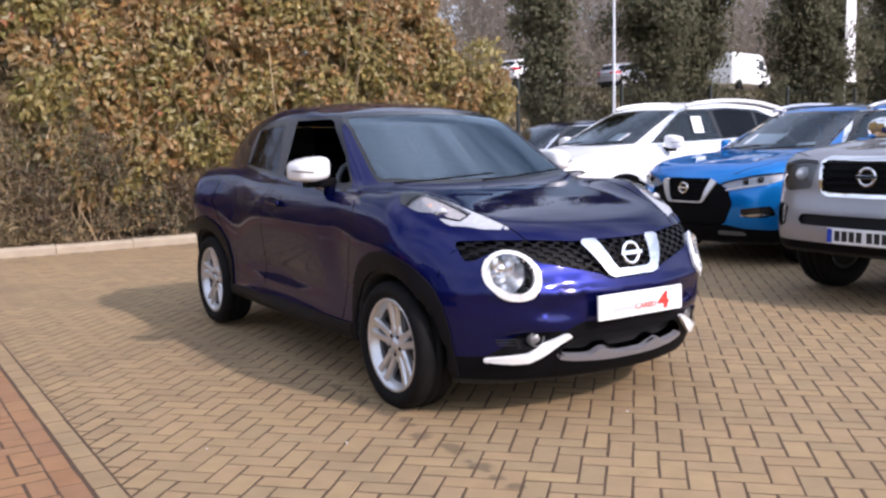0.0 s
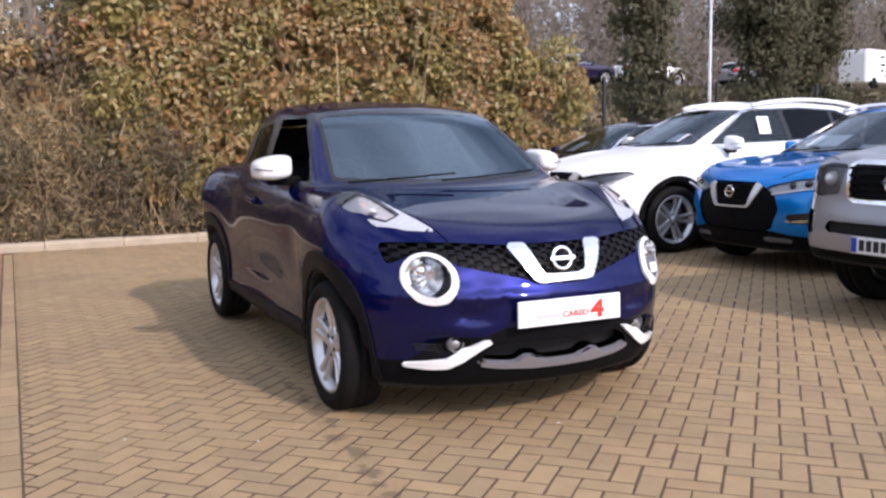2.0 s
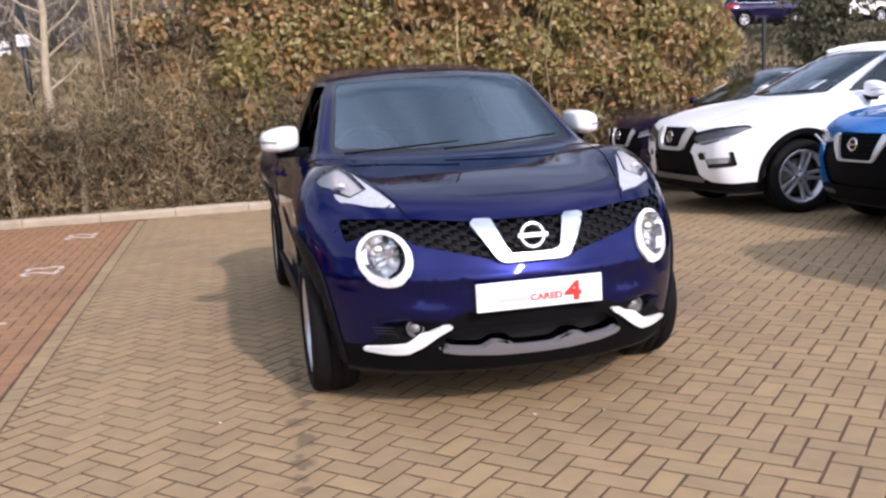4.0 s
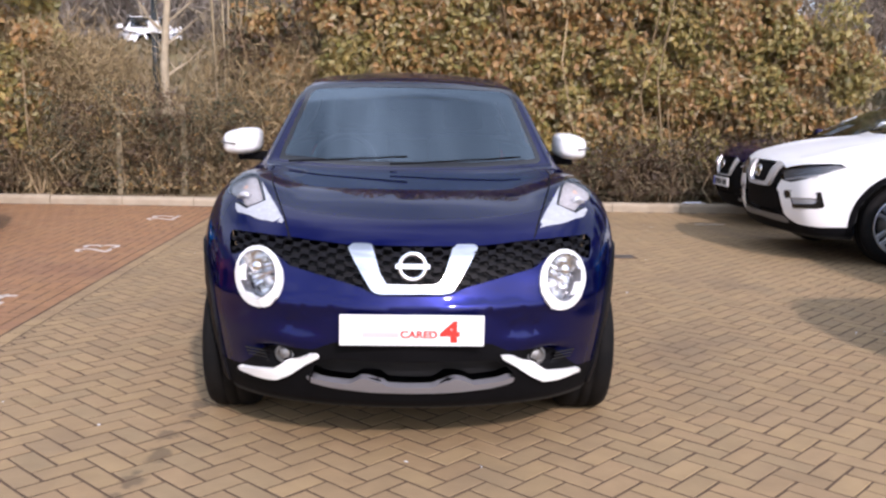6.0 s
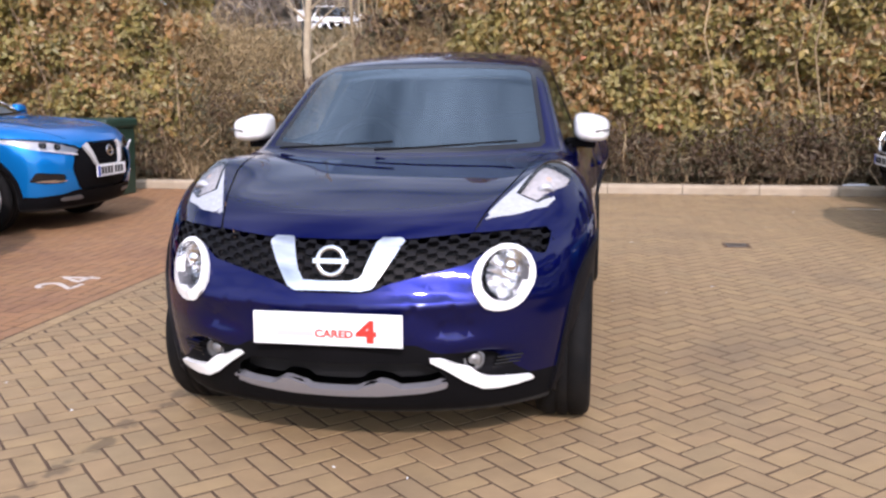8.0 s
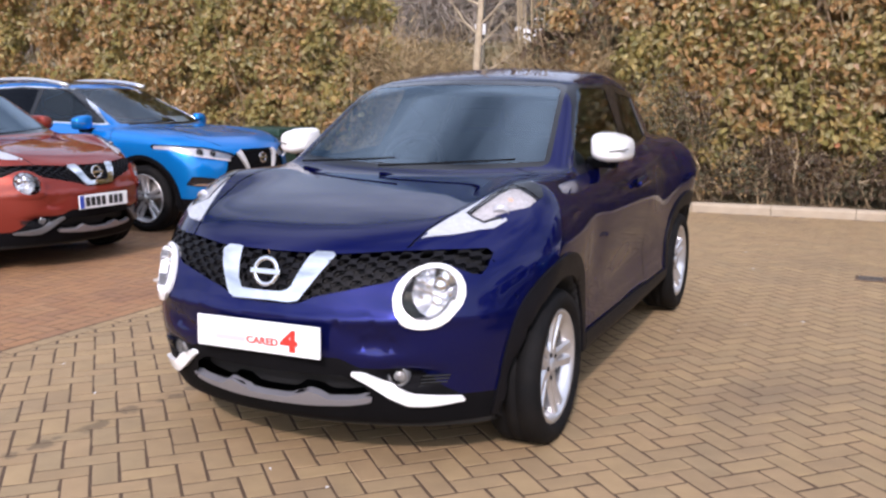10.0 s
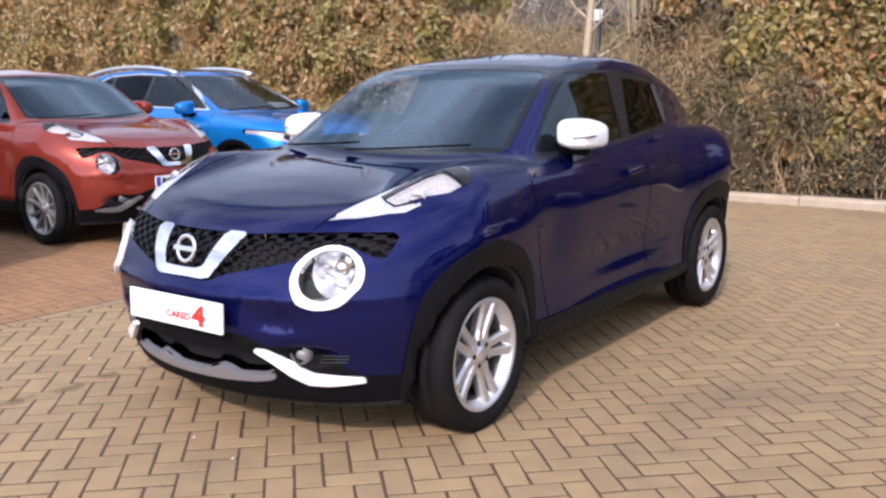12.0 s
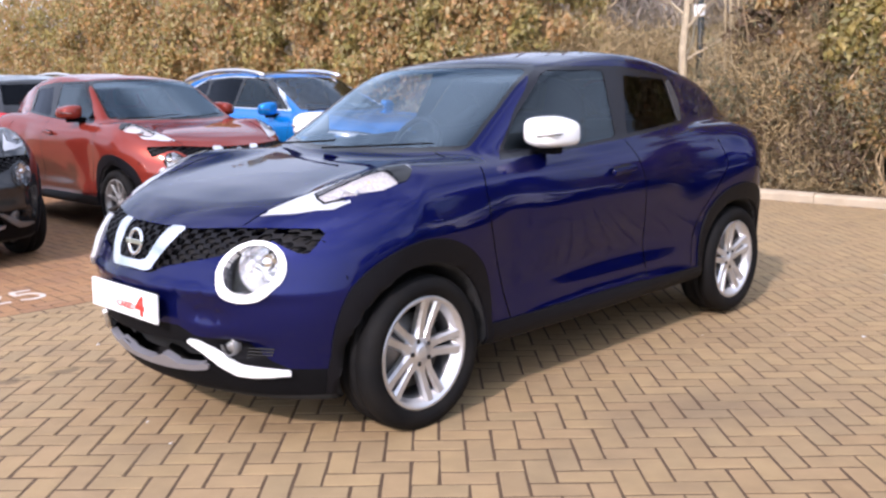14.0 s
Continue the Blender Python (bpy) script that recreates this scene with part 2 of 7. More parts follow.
M["bark"] = material("pale bark", (0.40, 0.33, 0.23), rough=0.9, spread=0.35, scale=14, bump=0.7, bump_scale=60)
M["bark_dark"] = material("dark bark", (0.119, 0.091, 0.063), rough=0.9, spread=0.35, scale=14, bump=0.7, bump_scale=60)
M["twig"] = material("bare twigs", (0.26, 0.18, 0.105), rough=0.9, ramp=[(0.150, 0.104, 0.060), (0.285, 0.204, 0.115), (0.41, 0.305, 0.180)], island=True)
M["twig_grey"] = material("grey-brown bramble stems", (0.25, 0.19, 0.11), rough=0.9, ramp=[(0.165, 0.120, 0.064), (0.31, 0.228, 0.118), (0.46, 0.345, 0.185)], island=True)
M["cane"] = material("pale canes", (0.34, 0.27, 0.17), rough=0.85, ramp=[(0.22, 0.17, 0.10), (0.33, 0.26, 0.16), (0.42, 0.34, 0.22)], island=True)
M["post"] = material("dark green coated steel", (0.012, 0.016, 0.014), rough=0.45, spread=0.15, scale=10)
M["lamp_post"] = material("galvanised steel", (0.55, 0.56, 0.57), rough=0.45, metal=0.4, spread=0.12, scale=6)
M["bin"] = material("dark green plastic", (0.012, 0.040, 0.026), rough=0.5, spread=0.15, scale=8)
M["wood"] = material("weathered timber", (0.27, 0.22, 0.14), rough=0.9, spread=0.3, scale=10, bump=0.5, bump_scale=90)
M["van_white"] = material("white van paint", (0.78, 0.79, 0.80), rough=0.3, spread=0.05, scale=2, coat=0.5)
M["cloth"] = material("white flag cloth", (0.80, 0.80, 0.82), rough=0.8, spread=0.06, scale=5)


def leaf_mat(name, colours, rough=0.40, specular=0.5):
    mat = material(name, colours[0], rough=rough, specular=specular, ramp=colours, island=True, spread=0.25, scale=3.0)
    n, l = mat.node_tree.nodes, mat.node_tree.links
    bsdf, outn = n["Principled BSDF"], n["Material Output"]
    thin = n.new("ShaderNodeBsdfTranslucent")
    l.new(bsdf.inputs["Base Color"].links[0].from_socket, thin.inputs["Color"])
    m = n.new("ShaderNodeMixShader")
    m.inputs["Fac"].default_value = 0.45
    l.new(bsdf.outputs["BSDF"], m.inputs[1])
    l.new(thin.outputs["BSDF"], m.inputs[2])
    l.new(m.outputs["Shader"], outn.inputs["Surface"])
    return mat


M["leaf_mixed"] = leaf_mat("browning hedge leaves", [(0.309, 0.223, 0.083), (0.442, 0.278, 0.113), (0.541, 0.319, 0.127), (0.541, 0.352, 0.174), (0.236, 0.204, 0.075), (0.43, 0.25, 0.12), (0.541, 0.487, 0.285), (0.368, 0.258, 0.105)])
M["leaf_green"] = leaf_mat("yellow-green hedge leaves", [(0.202, 0.193, 0.058), (0.347, 0.303, 0.102), (0.522, 0.386, 0.144), (0.261, 0.224, 0.071), (0.533, 0.451, 0.202), (0.160, 0.155, 0.058)])
M["leaf_rust"] = leaf_mat("rust-red hedge leaves", [(0.457, 0.186, 0.105), (0.566, 0.264, 0.143), (0.363, 0.186, 0.105), (0.567, 0.360, 0.210), (0.337, 0.250, 0.114)])
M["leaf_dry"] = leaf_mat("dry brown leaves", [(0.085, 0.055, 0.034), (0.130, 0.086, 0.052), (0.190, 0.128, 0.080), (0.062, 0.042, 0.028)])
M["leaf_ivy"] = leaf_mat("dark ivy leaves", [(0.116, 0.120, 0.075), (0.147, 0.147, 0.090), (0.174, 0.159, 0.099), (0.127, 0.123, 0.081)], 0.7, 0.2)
M["wheel_rim"] = material("worn grey steering wheel", (0.11, 0.11, 0.115), rough=0.45, spread=0.1, scale=20)
M["leaf_woods"] = leaf_mat("far winter woods", [(0.300, 0.256, 0.223), (0.408, 0.356, 0.308), (0.276, 0.250, 0.203), (0.504, 0.431, 0.378)], 0.7, 0.2)
M["leaf_grass"] = leaf_mat("rough dry grass", [(0.150, 0.118, 0.064), (0.190, 0.148, 0.080), (0.120, 0.104, 0.052), (0.226, 0.172, 0.102)])


# ---- mesh tools ----
def mesh_part(name, verts, faces, mat, parent=None, label="", smooth=True, normals=None):
    me = bpy.data.meshes.new(name)
    me.from_pydata([tuple(map(float, v)) for v in verts], [], [tuple(map(int, f)) for f in faces])
    me.materials.append(mat)
    me.polygons.foreach_set("use_smooth", [smooth] * len(me.polygons))
    me.update()
    if normals is not None:
        me.normals_split_custom_set_from_vertices([tuple(map(float, v)) for v in normals])
    ob = new(name, me)
    if parent is not None:
        ob.parent = parent
    if label:
        ob["label"] = label
    return ob


def part(name, bm, mat, parent=None, label="", smooth=False):
    me = bpy.data.meshes.new(name)
    bm.to_mesh(me)
    bm.free()
    me.materials.append(mat)
    me.polygons.foreach_set("use_smooth", [smooth] * len(me.polygons))
    ob = new(name, me)
    if parent is not None:
        ob.parent = parent
    if label:
        ob["label"] = label
    return ob


def thing(name, m, label, category, group="", kind=""):
    ob = new(name)
    ob.empty_display_size = 0.1
    ob.matrix_basis = m
    return tagged(ob, label, category, group, kind)


def box_bm(lo, hi, bevel=0.0, bm=None, m=None):
    bm = bm or bmesh.new()
    made = bmesh.ops.create_cube(bm, size=1.0)["verts"]
    lo, hi = Vector(lo), Vector(hi)
    for v in made:
        v.co = Vector([(lo[i] + hi[i]) / 2 + v.co[i] * (hi[i] - lo[i]) for i in range(3)])
    if bevel:
        es = list({e for v in made for e in v.link_edges})
        made = bmesh.ops.bevel(bm, geom=es, offset=bevel, segments=2, profile=0.6, affect="EDGES")["verts"]
    if m is not None:
        bmesh.ops.transform(bm, matrix=m, verts=list({v for v in made}))
    return bm


def tube(points, radii, sides=8, cap=True):
    """Vertices and faces of a tapered tube along points."""
    pts = [Vector(p) for p in points]
    verts, faces = [], []
    up = Vector((0.31, 0.17, 0.93))
    for i, p in enumerate(pts):
        d = (pts[min(i + 1, len(pts) - 1)] - pts[max(i - 1, 0)]).normalized()
        a = d.cross(up if abs(d.dot(up)) < 0.95 else Vector((1, 0, 0))).normalized()
        b = d.cross(a)
        r = radii[i] if hasattr(radii, "__len__") else radii
        for k in range(sides):
            t = 2 * math.pi * k / sides
            verts.append(p + (a * math.cos(t) + b * math.sin(t)) * r)
    for i in range(len(pts) - 1):
        for k in range(sides):
            k2 = (k + 1) % sides
            faces.append((i * sides + k, i * sides + k2, (i + 1) * sides + k2, (i + 1) * sides + k))
    if cap:
        faces.append(tuple(reversed(range(sides))))
        faces.append(tuple((len(pts) - 1) * sides + k for k in range(sides)))
    return verts, faces


def join(pieces):
    verts, faces = [], []
    for v, f in pieces:
        o = len(verts)
        verts.extend(v)
        faces.extend(tuple(i + o for i in q) for q in f)
    return verts, faces


def lathe(profile, sides=40, axis="x", closed=False):
    """Turn (along, radius) pairs round an axis."""
    verts, faces = [], []
    for a, r in profile:
        for k in range(sides):
            t = 2 * math.pi * k / sides
            c, s = r * math.cos(t), r * math.sin(t)
            verts.append((a, c, s) if axis == "x" else (c, a, s) if axis == "y" else (c, s, a))
    n = len(profile)
    for i in range(n if closed else n - 1):
        j = (i + 1) % n
        for k in range(sides):
            k2 = (k + 1) % sides
            faces.append((i * sides + k, j * sides + k, j * sides + k2, i * sides + k2))
    return verts, faces


def lerp(v, table):
    xs, ys = zip(*table)
    return np.interp(v, xs, ys)


def smooth_lerp(v, table):
    """Interpolation with rounded knots."""
    xs, ys = zip(*table)
    v = np.asarray(v, float)
    return sum(np.interp(v + d, xs, ys) * w for d, w in ((-0.06, 0.15), (-0.03, 0.2), (0.0, 0.3), (0.03, 0.2), (0.06, 0.15)))


def smax(a, b, k):
    h = np.clip(0.5 + 0.5 * (a - b) / k, 0, 1)
    return b + (a - b) * h + k * h * (1 - h)


def smin(a, b, k):
    return -smax(-a, -b, k)


def gauss(v):
    return np.exp(-v * v)


def sd_poly(px, py, poly):
    """Signed distance to a polygon, below zero inside."""
    d = np.full(px.shape, 1e9)
    inside = np.zeros(px.shape, bool)
    n = len(poly)
    for i in range(n):
        ax, ay = poly[i]
        bx, by = poly[(i + 1) % n]
        ex, ey = bx - ax, by - ay
        wx, wy = px - ax, py - ay
        t = np.clip((wx * ex + wy * ey) / (ex * ex + ey * ey + 1e-12), 0, 1)
        d = np.minimum(d, (wx - ex * t) ** 2 + (wy - ey * t) ** 2)
        hit = ((ay > py) != (by > py)) & (px < (bx - ax) * (py - ay) / (by - ay + 1e-12) + ax)
        inside ^= hit
    d = np.sqrt(d)
    return np.where(inside, -d, d)


def sd_line(px, py, line):
    d = np.full(px.shape, 1e9)
    for (ax, ay), (bx, by) in zip(line, line[1:]):
        ex, ey = bx - ax, by - ay
        wx, wy = px - ax, py - ay
        t = np.clip((wx * ex + wy * ey) / (ex * ex + ey * ey + 1e-12), 0, 1)
        d = np.minimum(d, (wx - ex * t) ** 2 + (wy - ey * t) ** 2)
    return np.sqrt(d)


def sd_ellipse(px, py, cx, cy, rx, ry):
    q = np.sqrt(((px - cx) / rx) ** 2 + ((py - cy) / ry) ** 2)
    return (q - 1) * min(rx, ry)


class Shell:
    """A smooth skin where field(x, y, z) is nought, cut into regions that become parts."""

    def __init__(self, field, lo, hi, step=0.03):
        self.field = field
        ax = [np.arange(l, h + step, step) for l, h in zip(lo, hi)]
        X, Y, Z = np.meshgrid(*ax, indexing="ij")
        V = field(X, Y, Z)
        ins = V < 0
        nx, ny, nz = (s - 1 for s in V.shape)
        pos, cnt = np.zeros((nx, ny, nz, 3)), np.zeros((nx, ny, nz))
        P = np.stack([X, Y, Z], -1)
        for axis in range(3):
            o = [b for b in range(3) if b != axis]
            for da in (0, 1):
                for db in (0, 1):
                    s0, s1 = [slice(None)] * 3, [slice(None)] * 3
                    dims = (nx, ny, nz)
                    s0[axis], s1[axis] = slice(0, dims[axis]), slice(1, dims[axis] + 1)
                    for q, dq in zip(o, (da, db)):
                        s0[q] = s1[q] = slice(dq, dims[q] + dq)
                    s0, s1 = tuple(s0), tuple(s1)
                    a, b = V[s0], V[s1]
                    m = (a < 0) != (b < 0)
                    t = np.where(m, a / np.where(m, a - b, 1), 0)[..., None]
                    pos += np.where(m[..., None], P[s0] + (P[s1] - P[s0]) * t, 0)
                    cnt += m
        act = cnt > 0
        idx = np.full(cnt.shape, -1)
        idx[act] = np.arange(act.sum())
        verts = pos[act] / cnt[act][:, None]
        quads = []
        for axis in range(3):
            b, c = (axis + 1) % 3, (axis + 2) % 3
            s0, s1 = [slice(None)] * 3, [slice(None)] * 3
            s0[axis], s1[axis] = slice(0, -1), slice(1, None)
            m = ins[tuple(s0)] != ins[tuple(s1)]
            flip = ins[tuple(s0)]
            ii = np.argwhere(m)
            fl = flip[m]
            ok = (ii[:, b] > 0) & (ii[:, c] > 0) & (ii[:, b] < cnt.shape[b]) & (ii[:, c] < cnt.shape[c])
            ii, fl = ii[ok], fl[ok]
            q = []
            for db, dc in ((1, 1), (0, 1), (0, 0), (1, 0)):
                j = ii.copy()
                j[:, b] -= db
                j[:, c] -= dc
                q.append(idx[j[:, 0], j[:, 1], j[:, 2]])
            q = np.stack(q, 1)
            q[~fl] = q[~fl][:, ::-1]
            quads.append(q)
        quads = np.concatenate(quads)
        quads = quads[(quads >= 0).all(1)]
        self.v = verts
        for _ in range(3):
            self.v = self.pull(self.v)
        self.t = np.concatenate([quads[:, [0, 1, 2]], quads[:, [0, 2, 3]]])
        self.lab = np.array(["body"] * len(self.t), dtype="<U24")

    def grad(self, v, e=0.003):
        x, y, z = v.T
        f = self.field
        return np.stack([f(x + e, y, z) - f(x - e, y, z), f(x, y + e, z) - f(x, y - e, z), f(x, y, z + e) - f(x, y, z - e)], 1) / (2 * e)

    def pull(self, v):
        g = self.grad(v)
        d = self.field(*v.T)
        step = (d / np.maximum((g * g).sum(1), 0.05))[:, None] * g
        n = np.linalg.norm(step, axis=1, keepdims=True)
        return v - step * np.minimum(1, 0.02 / np.maximum(n, 1e-9))

    def refine(self, label):
        """Split every triangle of a region into four."""
        sel = self.lab == label
        t = self.t[sel]
        e = np.sort(np.concatenate([t[:, [0, 1]], t[:, [1, 2]], t[:, [2, 0]]]), 1)
        u, inv = np.unique(e, axis=0, return_inverse=True)
        inv = inv.ravel()
        mid = len(self.v) + np.arange(len(u))
        self.v = np.concatenate([self.v, (self.v[u[:, 0]] + self.v[u[:, 1]]) / 2])
        n = len(t)
        a, b, c = mid[inv[:n]], mid[inv[n:2 * n]], mid[inv[2 * n:]]
        nt = np.concatenate([np.stack(k, 1) for k in ((t[:, 0], a, c), (a, t[:, 1], b), (c, b, t[:, 2]), (a, b, c))])
        self.t = np.concatenate([self.t[~sel], nt])
        self.lab = np.concatenate([self.lab[~sel], np.array([label] * len(nt), dtype="<U24")])

    def cut(self, label, field, within=("body",)):
        """Cut along field = 0; triangles below nought in the given regions take the label."""
        f = field(np.abs(self.v[:, 0]), self.v[:, 1], self.v[:, 2])
        f = np.where(np.abs(f) < 4e-4, 4e-4, f)
        s = f < 0
        ts = s[self.t]
        k = ts.sum(1)
        okl = np.isin(self.lab, within)
        mixed = (k > 0) & (k < 3) & okl
        t, lab = self.t[mixed], self.lab[mixed]
        lone = np.where(ts[mixed].sum(1) == 1, np.argmax(ts[mixed], 1), np.argmin(ts[mixed], 1))
        r = np.arange(len(t))
        p, q, w = t[r, lone], t[r, (lone + 1) % 3], t[r, (lone + 2) % 3]
        e = np.sort(np.concatenate([np.stack([p, q], 1), np.stack([p, w], 1)]), 1)
        if len(e) == 0:
            self.lab[(k == 3) & okl] = label
            return
        u, inv = np.unique(e, axis=0, return_inverse=True)
        inv = inv.ravel()
        fa, fb = f[u[:, 0]], f[u[:, 1]]
        tt = (fa / (fa - fb))[:, None]
        base = len(self.v)
        self.v = np.concatenate([self.v, self.v[u[:, 0]] * (1 - tt) + self.v[u[:, 1]] * tt])
        m1, m2 = base + inv[:len(t)], base + inv[len(t):]
        tri1 = np.stack([p, m1, m2], 1)
        tri2, tri3 = np.stack([m1, q, w], 1), np.stack([m1, w, m2], 1)
        inside = s[p]
        l1 = np.where(inside, label, lab)
        l2 = np.where(inside, lab, label)
        self.lab[(k == 3) & okl] = label
        keep = ~mixed
        self.t = np.concatenate([self.t[keep], tri1, tri2, tri3])
        self.lab = np.concatenate([self.lab[keep], l1, l2, l2]).astype("<U24")

    def emit(self, label, name, mat, parent, offset=0.0, skirt=0.0, text="", side=0, end=0, walls=False, pick=None):
        """A region as a mesh, moved along its normals, with walls that reach inwards round its edge."""
        sel = self.lab == label
        if side:
            sel &= np.sign(self.v[self.t].mean(1)[:, 0]) == side
        if end:
            sel &= np.sign(self.v[self.t].mean(1)[:, 1]) == end
        t = self.t[sel] if pick is None else pick
        if not len(t):
            return None
        u, inv = np.unique(t, return_inverse=True)
        v, t = self.v[u], inv.reshape(-1, 3)
        g = self.grad(v)
        n = g / np.maximum(np.linalg.norm(g, axis=1, keepdims=True), 1e-6)
        v = v + n * offset
        faces = t
        if skirt:
            e = np.concatenate([t[:, [0, 1]], t[:, [1, 2]], t[:, [2, 0]]])
            key = np.sort(e, 1)
            uu, first, c = np.unique(key, axis=0, return_index=True, return_counts=True)
            be = e[first[c == 1]]
            bu, binv = np.unique(be, return_inverse=True)
            bi = binv.reshape(-1, 2)
            b0 = len(v)
            rim, low = v[bu], v[bu] - n[bu] * skirt
            v = np.concatenate([v, rim, low])
            side_n = n[bu]
            n = np.concatenate([n, side_n, side_n])
            kk = len(bu)
            wall = np.concatenate([np.stack([b0 + bi[:, 1], b0 + bi[:, 0], b0 + kk + bi[:, 0]], 1), np.stack([b0 + bi[:, 1], b0 + kk + bi[:, 0], b0 + kk + bi[:, 1]], 1)])
            faces = wall if walls else np.concatenate([t, wall])
        return mesh_part(name, v, faces, mat, parent, text, normals=None if skirt else n)


    def emit_pieces(self, label, name, mat, parent, offset):
        """Each connected piece of a region as a mesh of its own."""
        t = self.t[self.lab == label]
        lead = {}
        def root(a):
            while lead.setdefault(a, a) != a:
                lead[a] = lead[lead[a]]
                a = lead[a]
            return a
        for a, b, c in t.tolist():
            lead[root(a)] = root(c)
            lead[root(b)] = root(c)
        key = np.array([root(a) for a in t[:, 0].tolist()])
        for k in np.unique(key):
            if (key == k).sum() > 6:
                self.emit(label, name, mat, parent, offset, pick=t[key == k])


# ---- cars: each is built with its nose towards -y, its middle over the origin ----
def car_field(p):
    """The outer skin of a car from its tables: front, rear, side, top, roof line and screen."""
    def field(x, y, z):
        x = np.abs(x)
        xo = np.maximum(x - p["corner"], 0)
        front = smooth_lerp(z, p["front"]) + p["bow"] * x * x + p["corner_bow"] * xo * xo - y
        for dy, xc, xs, zc, zs in p.get("dents", ()):
            front = front + dy * gauss((x - xc) / xs) * gauss((z - zc) / zs)
        rear = y - smooth_lerp(z, p["rear"]) + p.get("rear_bow", 0.22) * x * x + p.get("rear_corner", 0.5) * xo * xo
        w = smooth_lerp(z, p["side"])
        for dw, yc, ys, zc, zs in p["bulges"]:
            w = w + dw * gauss((y - yc) / ys) * gauss((z - zc) / zs)
        nose = np.maximum(p["taper"] - y, 0)
        tailw = np.maximum(y - 1.45, 0)
        side = x - w + 0.16 * nose * nose + 0.12 * tailw * tailw
        t = smooth_lerp(y, p["top"]) - p["crown"] * x * x
        for dz, xc, xs, yc, ys in p["lifts"]:
            t = t + dz * gauss((x - xc) / xs) * gauss((y - yc) / ys)
        top = (z - t) * 0.95
        low = lerp(y, p["low"]) - z
        lower = smax(smax(smax(front, rear, 0.04), side, p["edge"]), top, p["shoulder"])
        lower = smax(lower, low, 0.05)
        s = p["screen"]                                       # y and z at the foot, y and z at the head, bow
        k = (s[2] - s[0]) / (s[3] - s[1])
        g_front = (s[0] + (z - s[1]) * k + s[4] * x * x - y) / math.sqrt(1 + k * k)
        h = p["hatch"]
        kr = (h[0] - h[2]) / (h[3] - h[1])
        g_rear = (y - h[0] + (z - h[1]) * kr + 0.12 * x * x) / math.sqrt(1 + kr * kr)
        gw = p["cabin"]                                       # half width at the belt, belt height, lean, rear taper
        g_side = (x - gw[0] + (z - gw[1]) * gw[2] + gw[3] * np.maximum(y - 0.3, 0) ** 2 + 0.05 * np.maximum(-0.2 - y, 0)) / math.sqrt(1 + gw[2] ** 2)
        roof = z - smooth_lerp(y, p["roof"]) + p["roof_crown"] * x * x
        g = smax(smax(smax(smax(g_front, g_rear, 0.05), g_side, 0.05), roof, 0.06), gw[1] - 0.12 - z, 0.03)
        f = smin(lower, g, p.get("blend", 0.03))
        for yc in p["axles"]:
            d = np.sqrt((y - yc) ** 2 + (z - p["hub"]) ** 2)
            f = np.maximum(f, -np.maximum(d - p["arch"], 0.48 - x))
        return f
    return field


